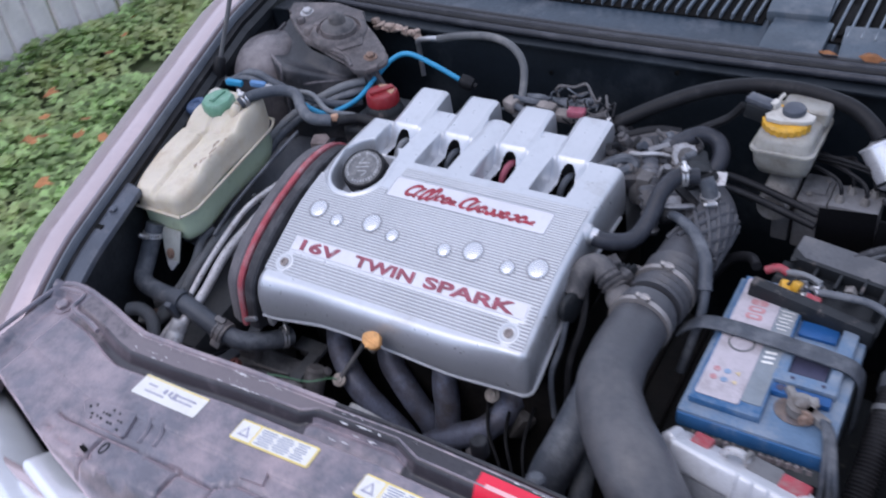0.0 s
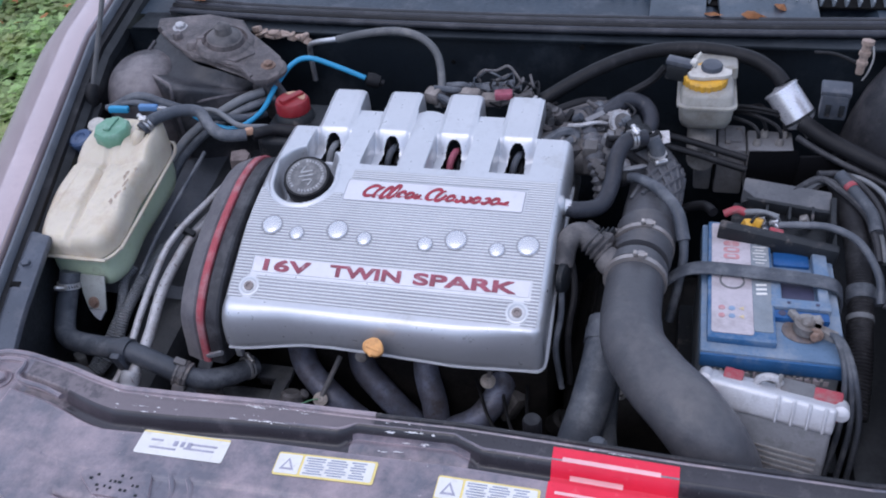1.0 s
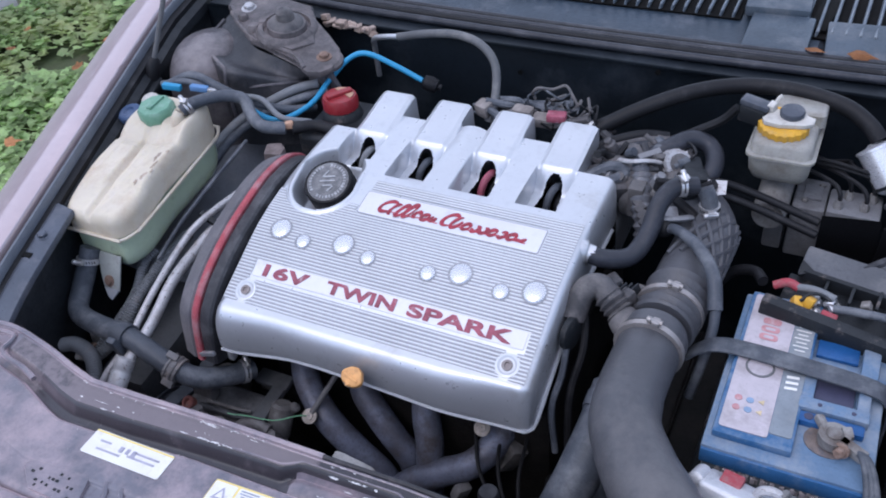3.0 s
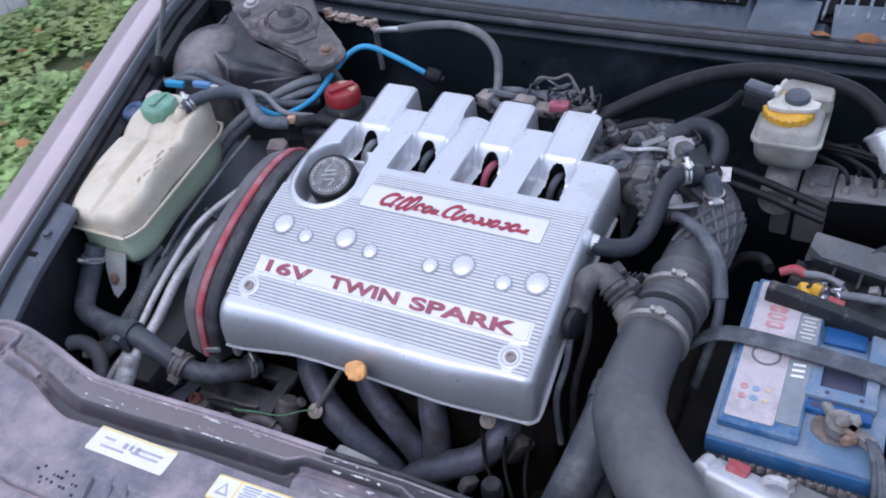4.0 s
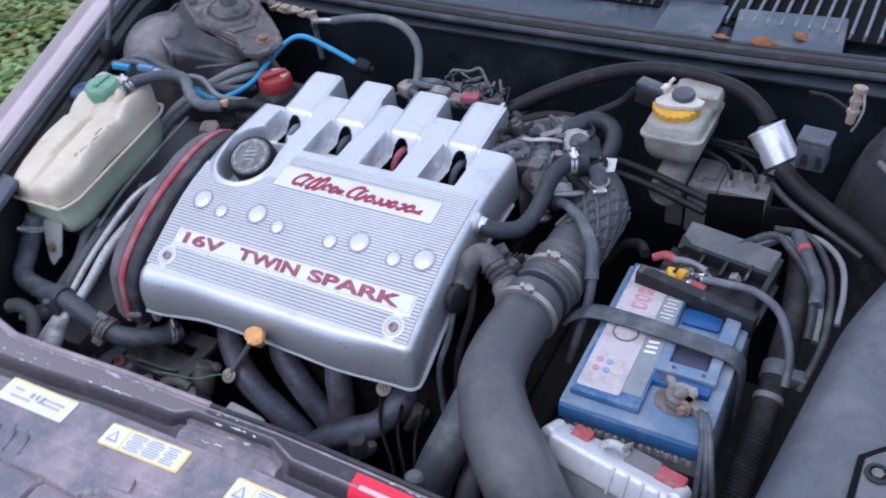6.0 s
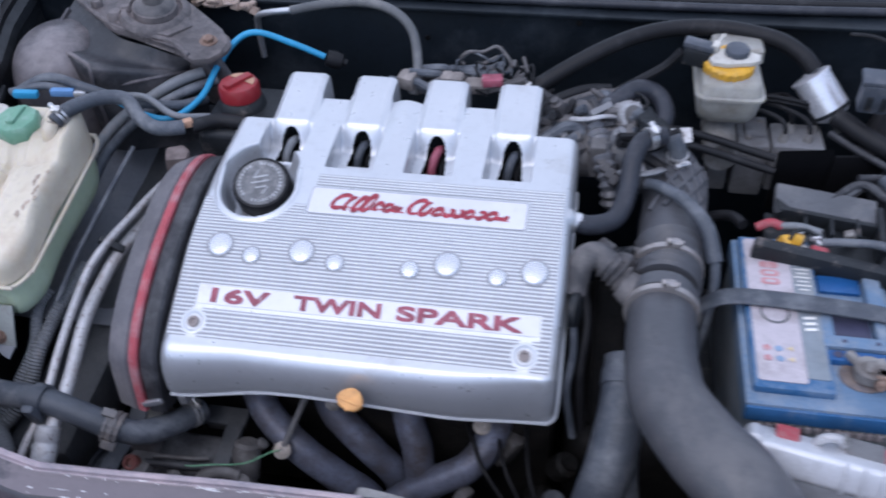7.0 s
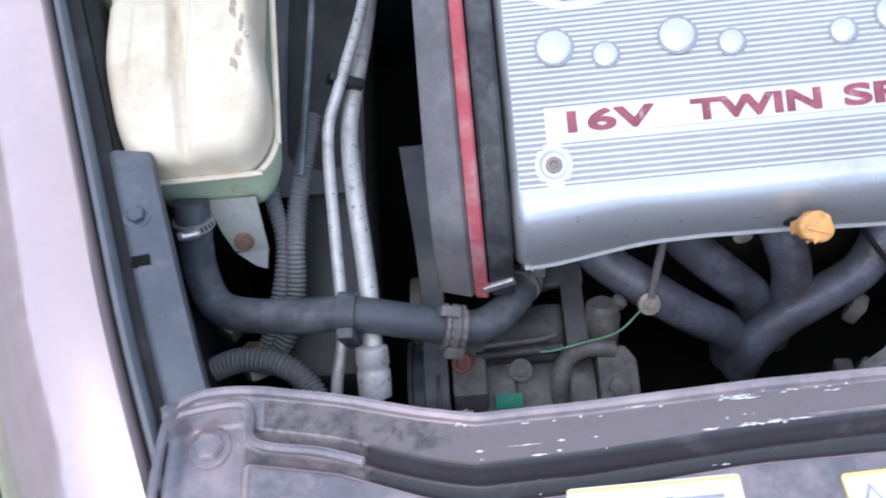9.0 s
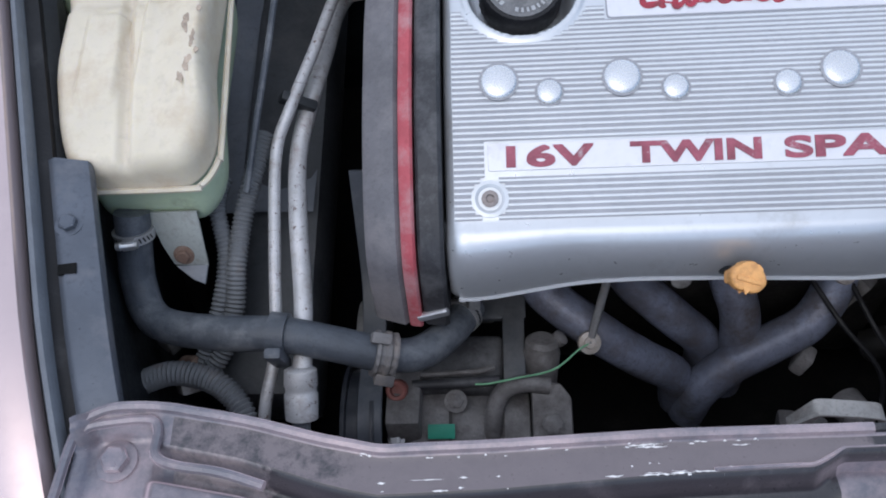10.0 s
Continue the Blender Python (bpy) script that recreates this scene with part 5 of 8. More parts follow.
def cover_shell():
    """Columns of the shell from the front lip over the face to the back, rolled down at both ends."""
    edge, rr = 0.236, 0.016
    cols = [(-edge - 0.002, 0.075), (-edge - 0.001, rr + 0.01)]
    for i in range(1, 6):
        a = radians(90 * i / 6)
        cols.append((-edge + rr * (1 - math.cos(a)), rr * (1 - math.sin(a))))
    cols += [(x, 0.0) for x in span(-edge + rr, edge - rr, 0.00125)]
    for i in range(5, 0, -1):
        a = radians(90 * i / 6)
        cols.append((edge - rr * (1 - math.cos(a)), rr * (1 - math.sin(a))))
    cols += [(edge + 0.001, rr + 0.01), (edge + 0.002, 0.075)]
    ys = span(-0.018, 0.2190, 0.0026) + span(0.2205, 0.320, 0.0010) + span(0.3225, 0.424, 0.0026)
    verts, keepx = [], []
    for x, drop in cols:
        xc = max(-edge + 0.004, min(edge - 0.004, x))
        zb = along(LIP_LEFT, xc)
        yb = -0.040 - 0.008 * soft(-xc, 0.12, 0.23) + 0.012 * soft(xc, 0.1, 0.23)
        z1 = cover_z(xc, ys[0])
        inset = min(drop, 0.03) * 0.7
        lip = [(yb + 0.012, zb - 0.001), (yb + 0.001, zb), (yb - 0.0015, zb + 0.004), (yb - 0.001, zb + 0.012)]
        for k in range(1, 9):
            f = k / 9
            a = math.pi / 2 * f
            lip.append((yb - 0.001 + (ys[0] - yb) * (1 - math.cos(a)) ** 1.15, zb + 0.012 + (z1 - zb - 0.012) * math.sin(a) ** 0.95))
        prof = [(y + inset, z - min(drop, 0.012) * (z - zb) / (z1 - zb + 1e-6)) for y, z in lip] + [(y, cover_z(xc, y) - drop) for y in ys]
        verts += [(x, y, z) for y, z in prof]
    n = 12 + len(ys)
    faces = []
    for i in range(len(cols) - 1):
        xm = (cols[i][0] + cols[i + 1][0]) / 2
        for j in range(n - 1):
            if j >= 12 and in_slot(xm, (ys[j - 12] + ys[j - 11]) / 2):
                continue
            a = i * n + j
            faces.append((a, a + n, a + n + 1, a + 1))
    return raw(verts, faces)


part("shell", cover_shell(), SILVER, cover, "", 55)
rim_pts = [(x, -0.0405 - 0.008 * soft(-x, 0.12, 0.23) + 0.012 * soft(x, 0.1, 0.23), along(LIP_LEFT, x)) for x in span(-0.228, 0.228, 0.012)]
part("lip_rim", tube(rim_pts, 0.0025, 6, 2), SILVER_RIB, cover, "thin bright bottom rim")
side_pts = [(0.228, -0.029, 0.7185), (0.2375, -0.018, 0.7175)] + [(0.2395, y, cover_z(0.232, y) - 0.074) for y in span(0.005, 0.295, 0.02)]
part("side_rim", tube(side_pts, 0.0024, 6, 2), SILVER_RIB, cover, "thin bright side rim")


def face_pose(x, y, lift=0.0):
    """A pose on the cover's face, x across and y up the slope."""
    d = (along(FACE, y + 0.012) - along(FACE, y - 0.012)) / 0.024
    tilt = math.degrees(math.atan(d))
    return Matrix.Translation((x, y, along(FACE, y))) @ pose(0, 0, 0, tilt) @ pose(0, 0, lift)


PLATES = [(-0.092, 0.182, 0.1475, 0.1855), (-0.199, 0.211, 0.021, 0.0415)]
SCREWS = [(-0.198, 0.0), (0.198, 0.0)]


def rib_runs(y):
    """Stretches in x where a rib runs at y, broken by plates, screws and the filler well."""
    x0, x1 = -0.228, 0.226
    cuts = []
    for a, b, c, d in PLATES:
        if c - 0.003 < y < d + 0.003:
            cuts.append((a - 0.003, b + 0.003))
    for sx, sy in SCREWS:
        if abs(y - sy) < 0.0155:
            h = math.sqrt(0.0156 ** 2 - (y - sy) ** 2)
            cuts.append((sx - h, sx + h))
    r = WELL[2] + 0.009
    if abs(y - WELL[1]) < r:
        h = math.sqrt(r * r - (y - WELL[1]) ** 2)
        cuts.append((WELL[0] - h, WELL[0] + h))
    if y > 0.16:
        cuts.append((-0.24, -0.09))
    runs, x = [], x0
    for a, b in sorted(cuts):
        if a > x + 0.004:
            runs.append((x, a))
        x = max(x, b)
    if x < x1 - 0.004:
        runs.append((x, x1))
    return runs


def rib_field():
    bm = bmesh.new()
    y = -0.014
    while y < 0.208:
        for a, b in rib_runs(y):
            m = face_pose((a + b) / 2, y)
            w, h = 0.0026, 0.0013
            L = (b - a) / 2
            sec = [(-w / 2, -0.0005), (-w / 2 * 0.9, h * 0.75), (-w / 4, h), (w / 4, h), (w / 2 * 0.9, h * 0.75), (w / 2, -0.0005)]
            rows = [[bm.verts.new(m @ Vector((ex, sy, sz))) for sy, sz in sec] for ex in (-L, L)]
            for k in range(5):
                bm.faces.new((rows[0][k], rows[0][k + 1], rows[1][k + 1], rows[1][k]))
            bm.faces.new(rows[0])
            bm.faces.new(list(reversed(rows[1])))
        y += 0.0046
    return bm


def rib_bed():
    """The floor between the ribs; its darker grey holds their shade."""
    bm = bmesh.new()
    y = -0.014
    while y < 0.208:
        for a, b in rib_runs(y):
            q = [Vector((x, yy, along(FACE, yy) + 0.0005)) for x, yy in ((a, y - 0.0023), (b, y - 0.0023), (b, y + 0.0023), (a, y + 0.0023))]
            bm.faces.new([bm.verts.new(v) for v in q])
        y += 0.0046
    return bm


bed = part("rib_bed", rib_bed(), GROOVE, cover, "floor between the ribs, shade in its grey")
bed["kind"] = "stuff"
ribs = part("rib_field", rib_field(), SILVER_RIB, cover, "fine parallel raised ribs", 60)
ribs["kind"] = "stuff"

# discs on the face
for x, y, r in [(-0.188, 0.0905, 0.0148), (-0.084, 0.0905, 0.0148), (0.096, 0.0905, 0.0148), (0.200, 0.0905, 0.0148), (-0.1455, 0.0805, 0.0108), (-0.040, 0.0805, 0.0108), (0.052, 0.0805, 0.0108), (0.157, 0.0805, 0.0108)]:
    m = face_pose(x, y)
    # A flat darker ring puts a groove's shade round each disc.
    part("disc_shade_ring", lathe([(r * 1.16, 0), (r * 1.16, 0.0016), (r * 1.0, 0.0017)], m.translation, m.to_3x3() @ Vector((0, 0, 1)), 30), GROOVE, cover)
    part("disc", lathe([(r * 1.02, 0), (r * 1.02, 0.0020), (r * 0.97, 0.0027), (r * 0.85, 0.0036), (r * 0.62, 0.0044), (r * 0.34, 0.0049), (r * 0.05, 0.0050)], m.translation, m.to_3x3() @ Vector((0, 0, 1)), 30), DISC, cover, "bright round disc")

# name plates
m = face_pose(0.045, 0.1665)
part("name_plate", prism(rounded(0.274, 0.0405, 0.003, 3), m, 0.0009, 0.0003, 1), PLATE, cover, "pale plate with red script")
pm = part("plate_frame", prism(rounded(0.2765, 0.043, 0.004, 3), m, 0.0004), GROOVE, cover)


def oval_stroke(m, x, y, w, h, start=0, stop=360, r=0.0024):
    """A slanted oval stroke, as a raised ribbon."""
    pts = []
    n = 14
    for i in range(n + 1):
        a = radians(start + (stop - start) * i / n)
        v = h * math.sin(a)
        pts.append(m @ Vector((x + w * math.cos(a) + 0.5 * v, y + v, 0.0013)))
    return tube(pts, [r * 0.7, r * 1.5, r, r * 1.4, r * 0.7], 6, 2, flat=0.3)


MARKS = [(-0.101, 0.000, 0.0100, 0.0110, 20, 330), (-0.090, -0.002, 0.0045, 0.0100, 60, 290), (-0.078, -0.002, 0.0042, 0.0115, 0, 360), (-0.066, 0.001, 0.0040, 0.0130, 20, 380), (-0.054, -0.003, 0.0038, 0.0055, 0, 300), (-0.041, -0.004, 0.0050, 0.0055, 30, 390), (-0.029, -0.004, 0.0036, 0.0048, 120, 400),
         (-0.004, 0.001, 0.0090, 0.0110, 10, 300), (0.007, -0.001, 0.0060, 0.0105, 80, 380), (0.022, -0.004, 0.0050, 0.0052, 0, 360), (0.036, -0.004, 0.0042, 0.0052, 180, 470), (0.048, -0.004, 0.0042, 0.0052, 180, 470), (0.061, -0.004, 0.0048, 0.0052, 20, 370), (0.075, -0.004, 0.0044, 0.0052, 200, 500), (0.089, -0.004, 0.0050, 0.0052, 0, 360), (0.102, -0.003, 0.0060, 0.0040, 200, 380)]
for x, y, w, h, a0, a1 in MARKS:
    part("script_stroke", oval_stroke(m, x + 0.006, y, w, h, a0, a1), RED_SCRIPT, cover)
for x0, x1 in ((-0.112, -0.018), (-0.006, 0.112)):
    part("script_line", tube([m @ Vector((x0 + (x1 - x0) * k / 6 + 0.004, -0.0085 + 0.0012 * math.sin(k * 1.9), 0.0012)) for k in range(7)], 0.0011, 6, 4, flat=0.3), RED_INK, cover, "red underline flourish")
m2 = face_pose(0.006, 0.0312)
part("name_plate", prism(rounded(0.410, 0.0235, 0.002, 3), m2, 0.0009, 0.0003, 1), PLATE, cover, "pale strip with dull red capitals")
words("16V", 0.0238, m2 @ pose(-0.153, 0, 0.0011), RED_DULL, cover, 0.072)
words("TWIN", 0.0238, m2 @ pose(-0.033, 0, 0.0011), RED_DULL, cover, 0.106)
words("SPARK", 0.0238, m2 @ pose(0.113, 0, 0.0011), RED_DULL, cover, 0.1465)

for sx, sy in SCREWS:
    m = face_pose(sx, sy)
    ax = m.to_3x3() @ Vector((0, 0, 1))
    s = part("screw_seat", lathe([(0.0158, 0), (0.0158, 0.0014), (0.0128, 0.0020), (0.0105, 0.0008), (0.0100, 0.0004)], m.translation, ax, 26), SILVER_RIB, cover)
    part("screw", lathe([(0.0072, 0.0006), (0.0072, 0.0028), (0.0055, 0.0036), (0.0038, 0.0036), (0.0030, 0.0014), (0.0005, 0.0014)], m.translation, ax, 12), SCREW, s, "dull recessed screw")

# oil filler cap in its well
cap = thing("oil_cap", (-0.165, 0.188, 0.82), "round black ribbed oil filler cap in the cover", "oil cap")
CAP_AT = (-0.166, 0.204, 0.833)
cap_axis = (0.04, -0.46, 1)
part("grip", lathe([(0.035, 0), (0.0375, 0.004), (0.0375, 0.034), (0.0355, 0.0385), (0.033, 0.039), (0.032, 0.0375), (0.001, 0.0375)], CAP_AT, cap_axis, 72, 36, 0.02), RUBBER_DARK, cap)
cm = Matrix.Translation(CAP_AT) @ frame_to(cap_axis)
part("cap_face", lathe([(0.0325, 0.0375), (0.0325, 0.0386), (0.0300, 0.0392), (0.001, 0.0396)], CAP_AT, cap_axis, 40), CAP_FACE, cap, "dusty grey cap face")
for i in range(34):
    if i % 12 in (10, 11):
        continue
    a = 2 * math.pi * i / 34
    part("raised_mark", rbox((0.0024 + 0.0012 * (i % 3 == 0), 0.0044, 0.0012), cm @ pose(0.0268 * math.cos(a), 0.0268 * math.sin(a), 0.0397, 0, 0, math.degrees(a) + 90), 0.0003, 1), CAP_MARK, cap)
for w, u, v, turn in ((0.020, 0.0, 0.0075, 12), (0.024, 0.0, 0.0, 12), (0.015, 0.002, -0.0075, 12), (0.012, -0.006, 0.012, 60), (0.012, 0.008, -0.012, 60)):
    part("raised_mark", rbox((w, 0.0026, 0.0014), cm @ pose(u, v, 0.0403, 0, 0, turn), 0.0005, 1), CAP_MARK, cap)

# engine block under the cover
engine = thing("engine", (0, 0.15, 0.36), "dark grimy transverse engine block under the silver cover", "engine")
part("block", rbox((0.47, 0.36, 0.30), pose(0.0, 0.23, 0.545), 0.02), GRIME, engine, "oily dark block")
part("head", rbox((0.46, 0.26, 0.09), pose(0.0, 0.17, 0.715, 22), 0.012), PIT, engine, "oily cylinder head blackened for shade")
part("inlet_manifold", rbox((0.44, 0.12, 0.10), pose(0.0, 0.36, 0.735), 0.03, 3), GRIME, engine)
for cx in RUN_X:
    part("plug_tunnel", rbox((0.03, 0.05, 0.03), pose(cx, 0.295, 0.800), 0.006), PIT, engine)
for cx, mt in zip(RUN_X, (CONDUIT, RUBBER, RUST, RUBBER)):
    lab = "reddish plug lead" if mt is RUST else "dark plug lead"
    part("plug_lead", tube([(cx - 0.008, 0.27, 0.80), (cx - 0.004, 0.282, 0.842), (cx + 0.002, 0.300, 0.855), (cx + 0.005, 0.325, 0.84)], 0.0058, 10), RED_DULL if mt is RUST else mt, engine, lab)
    part("plug_lead", tube([(cx + 0.008, 0.27, 0.795), (cx + 0.007, 0.290, 0.836), (cx + 0.008, 0.315, 0.838)], 0.004, 8), RUBBER_DARK, engine)

# timing cover with its red stripe
TIM = [(-0.058, 0.690), (-0.053, 0.722), (-0.047, 0.752), (-0.036, 0.775), (0.0, 0.8065), (0.064, 0.839), (0.145, 0.8625), (0.185, 0.868), (0.217, 0.867), (0.245, 0.859), (0.268, 0.842), (0.284, 0.812), (0.290, 0.70)]
TIM_S = [(p.y, p.z) for p in curve_through([(0, y, z) for y, z in TIM], 4)]


def timing_band(x0, x1, grow0, grow1, edge=0.0):
    """A band of the timing cover between two x, its rim grown outwards."""
    cy, cz = 0.12, 0.62
    verts, faces, rows = [], [], []
    prof = [(x0, grow0 - 0.05), (x0, grow0 - edge), (x0 + edge, grow0), (x1 - edge, grow1), (x1, grow1 - edge), (x1, grow1 - 0.05)]
    for x, g in prof:
        row = []
        for y, z in TIM_S:
            d = Vector((y - cy, z - cz))
            d.normalize()
            row.append(len(verts))
            verts.append((x, y + d.x * g, z + d.y * g))
        rows.append(row)
    for a, b in zip(rows, rows[1:]):
        for k in range(len(a) - 1):
            faces.append((a[k], a[k + 1], b[k + 1], b[k]))
    return raw(verts, faces)


timing = thing("timing_cover", (-0.27, 0.12, 0.62), "black curved timing belt cover with a faded red stripe", "timing cover")
part("outer_half", timing_band(-0.3065, -0.2745, -0.011, -0.001, 0.004), TIMING, timing)
part("stripe", timing_band(-0.2742, -0.2622, 0.0005, 0.002, 0.002), RED_BELT, timing, "faded red stripe")
part("inner_half", timing_band(-0.2606, -0.2380, -0.001, 0.001, 0.003), LOOM, timing, "dark inner half")
wall_mesh = raw([(-0.3060, y, z) for y, z in [(0.12 + (y - 0.12) * 0.93, 0.62 + (z - 0.62) * 0.93) for y, z in TIM_S]], [tuple(range(len(TIM_S)))])
part("side_wall", wall_mesh, TIMING, timing)
part("clip", rbox((0.03, 0.006, 0.008), pose(-0.252, -0.056, 0.706, 0, -22), 0.002), ALU, timing, "small metal clip")
part("clip", rbox((0.010, 0.010, 0.016), pose(-0.215, -0.045, 0.708), 0.002), ALU, timing)

# drive belt and pulley
belt = thing("drive_belt", (-0.333, -0.06, 0.50), "grey-black ribbed drive belt running down to its pulley", "belt")
part("run", ribbon([(-0.325, 0.10, 0.72), (-0.324, 0.075, 0.680), (-0.321, 0.030, 0.628), (-0.320, -0.020, 0.604), (-0.320, -0.060, 0.606), (-0.320, -0.095, 0.612), (-0.320, -0.130, 0.600), (-0.320, -0.155, 0.570)], (0.024, 0, 0), 0.004), BELT, belt, "ribbed belt")
part("pulley", lathe([(0.055, -0.016), (0.066, -0.016), (0.066, -0.012), (0.060, -0.011), (0.060, 0.011), (0.066, 0.012), (0.066, 0.016), (0.055, 0.016), (0.02, 0.010)], (-0.332, -0.100, 0.548), (1, 0, 0), 40), HOSE_BLACK, belt)
part("pulley", lathe([(0.02, -0.014), (0.052, -0.014), (0.052, 0.014), (0.02, 0.012)], (-0.335, 0.02, 0.50), (1, 0, 0), 32), CAST, belt)

# air-conditioning compressor
comp = thing("compressor", (-0.21, -0.085, 0.47), "grimy cast metal compressor with brackets", "compressor")
part("body", lathe([(0.045, -0.060), (0.056, -0.055), (0.058, -0.02), (0.052, -0.017), (0.052, 0.030), (0.057, 0.034), (0.057, 0.058), (0.045, 0.062)], (-0.225, -0.100, 0.535), (1, 0, 0), 30), GRIMY_CAST, comp)
part("end_housing", rbox((0.034, 0.080, 0.11), pose(-0.288, -0.090, 0.555, -8), 0.006, 2), GRIMY_CAST, comp)
part("end_cap", rbox((0.036, 0.022, 0.030), pose(-0.288, -0.052, 0.606, -8), 0.004), GRIMY_CAST, comp)
part("mount_block", prism([(-0.020, 0.030), (-0.012, 0.038), (0.008, 0.036), (0.018, 0.022), (0.019, -0.034), (-0.020, -0.034)], pose(-0.145, -0.098, 0.560, 24), 0.046, 0.004), GRIMY_CAST, comp, "angular cast mounting block")
part("knob", lathe([(0.016, -0.030), (0.0185, -0.026), (0.0185, 0.012), (0.0165, 0.015), (0.0165, 0.022), (0.012, 0.026)], (-0.154, -0.050, 0.598), (0.08, 0.45, 0.88), 22), GRIMY_CAST, comp, "grimy round boss")
part("boss_plug", lathe([(0.006, -0.004), (0.008, 0.0), (0.008, 0.006), (0.005, 0.008)], (-0.137, -0.036, 0.612), (0.6, 0.2, 0.7), 14), GRIMY_CAST, comp)
part("plate", rbox((0.058, 0.026, 0.010), pose(-0.196, 0.002, 0.612, 8), 0.003), RAIL_LOW, comp, "black angled bracket plate")
part("plate", rbox((0.022, 0.090, 0.012), pose(-0.180, -0.036, 0.607, 6), 0.003), RAIL_LOW, comp, "black bracket arm")
part("plate", rbox((0.030, 0.012, 0.034), pose(-0.214, 0.006, 0.596, 8), 0.003), BLACK_DUSTY, comp)
part("oily_block", rbox((0.092, 0.060, 0.050), pose(-0.235, -0.048, 0.575, 12), 0.010, 3), LOOM, comp, "oily black for deep shade block")
part("bar", tube([(-0.280, -0.078, 0.605), (-0.235, -0.077, 0.606), (-0.195, -0.074, 0.604)], 0.0052, 10), LOOM, comp)
part("bar", tube([(-0.272, -0.068, 0.607), (-0.22, -0.066, 0.608), (-0.20, -0.060, 0.604)], 0.0030, 8), GRIMY_CAST, comp)
part("pipe_stub", tube([(-0.148, -0.085, 0.612), (-0.172, -0.084, 0.617), (-0.192, -0.090, 0.612), (-0.201, -0.105, 0.598), (-0.203, -0.124, 0.572)], 0.0088, 12), GRIMY_CAST, comp)
part("bushing", lathe([(0.0105, -0.006), (0.0105, 0.004), (0.0085, 0.006), (0.0060, 0.006), (0.0050, 0.000), (0.0005, 0.000)], (-0.294, -0.086, 0.612), (-0.1, -0.5, 0.85), 20), BUSH, comp, "rusty red bush")
part("label_patch", rbox((0.026, 0.014, 0.002), pose(-0.252, -0.121, 0.5925, 24), 0.0005), GREEN_LABEL, comp, "green maker's label")
bolt(comp, (-0.146, -0.118, 0.600), (0, -0.45, 0.9), 0.0105, 0.008, GRIMY_CAST)
bolt(comp, (-0.238, -0.092, 0.597), (0, -0.4, 1), 0.0075, 0.006, GRIMY_CAST)
bolt(comp, (-0.296, -0.124, 0.584), (-0.3, -0.5, 0.8), 0.006, 0.006, ALU_BOX)

# exhaust header pipes
headers = thing("exhaust_header", (0.02, 0.0, 0.45), "four heat-stained steel header pipes sweeping together", "exhaust")
for pts in ([(-0.175, 0.06, 0.640), (-0.146, 0.018, 0.614), (-0.092, -0.018, 0.590), (-0.046, -0.022, 0.541), (-0.006, -0.021, 0.496), (0.008, -0.02, 0.43)],
            [(-0.075, 0.075, 0.640), (-0.060, 0.040, 0.607), (-0.032, 0.025, 0.580), (-0.004, 0.016, 0.552), (0.028, 0.010, 0.51), (0.034, 0.005, 0.44)],
            [(0.036, 0.08, 0.640), (0.042, 0.045, 0.605), (0.058, 0.018, 0.565), (0.062, 0.002, 0.52), (0.058, -0.005, 0.44)],
            [(0.158, 0.09, 0.640), (0.159, 0.048, 0.592), (0.133, 0.010, 0.560), (0.090, -0.008, 0.539), (0.048, -0.022, 0.515), (0.022, -0.034, 0.486), (0.016, -0.036, 0.43)]):
    part("header_pipe", tube(pts, 0.0210, 18, 7, wobble=0.03), HEADER, headers)
part("flange", rbox((0.40, 0.02, 0.07), pose(0.0, 0.075, 0.672, 20), 0.006), RUST, headers, "rusty header flange")
for at, foot in (((-0.106, -0.040, 0.613), (-0.085, 0.015, 0.655)), ((0.146, 0.019, 0.634), (0.15, 0.05, 0.655))):
    st = part("stud", tube([foot, Vector(foot).lerp(Vector(at), 0.6), at], 0.0042, 8), GREY_PLASTIC, headers)
    part("ring_nut", lathe([(0.0112, -0.004), (0.0118, 0.0), (0.0112, 0.002), (0.0062, 0.0026), (0.0056, 0.0042), (0.0030, 0.0046), (0.0005, 0.0036)], at, (0.15, -0.55, 0.8), 22), STUD, st, "dull tan stud head")
solo("thin_wire", tube([(-0.108, -0.044, 0.618), (-0.118, -0.052, 0.622), (-0.144, -0.074, 0.625), (-0.183, -0.085, 0.630), (-0.205, -0.088, 0.627), (-0.218, -0.086, 0.622)], 0.0010, 6), GREEN_WIRE, "thin bright green wire", "wire")
dip = thing("dipstick", (0.012, 0.0, 0.60), "engine dipstick with an ochre plastic handle", "dipstick")
part("tube", tube([(0.010, -0.058, 0.765), (0.0, -0.042, 0.745), (-0.012, -0.022, 0.725)], 0.0045, 10), BLACK, dip)
HEART = [(0.0145 * (1 + 0.16 * math.cos(2 * a)) * math.cos(a) * (0.92 + 0.10 * math.sin(a)), 0.014 * math.sin(a) - 0.0035 * math.exp(-((a - math.pi / 2) / 0.35) ** 2)) for a in [k * math.pi / 12 for k in range(24)]]
hm = Matrix.Translation((0.008, -0.064, 0.768)) @ frame_to((0.15, -0.55, 0.8)) @ pose(0, 0, 0, 0, 0, 150)
part("handle", prism(HEART, hm @ pose(0, 0, -0.006), 0.013, 0.0035, 3), OCHRE, dip, "ochre plastic handle")
part("handle_rib", rbox((0.022, 0.004, 0.004), hm @ pose(0, 0.002, 0.007), 0.0015), OCHRE, dip)
part("handle_tip", rbox((0.014, 0.012, 0.016), pose(0.002, -0.056, 0.757, 20, 10), 0.004), OCHRE, dip)
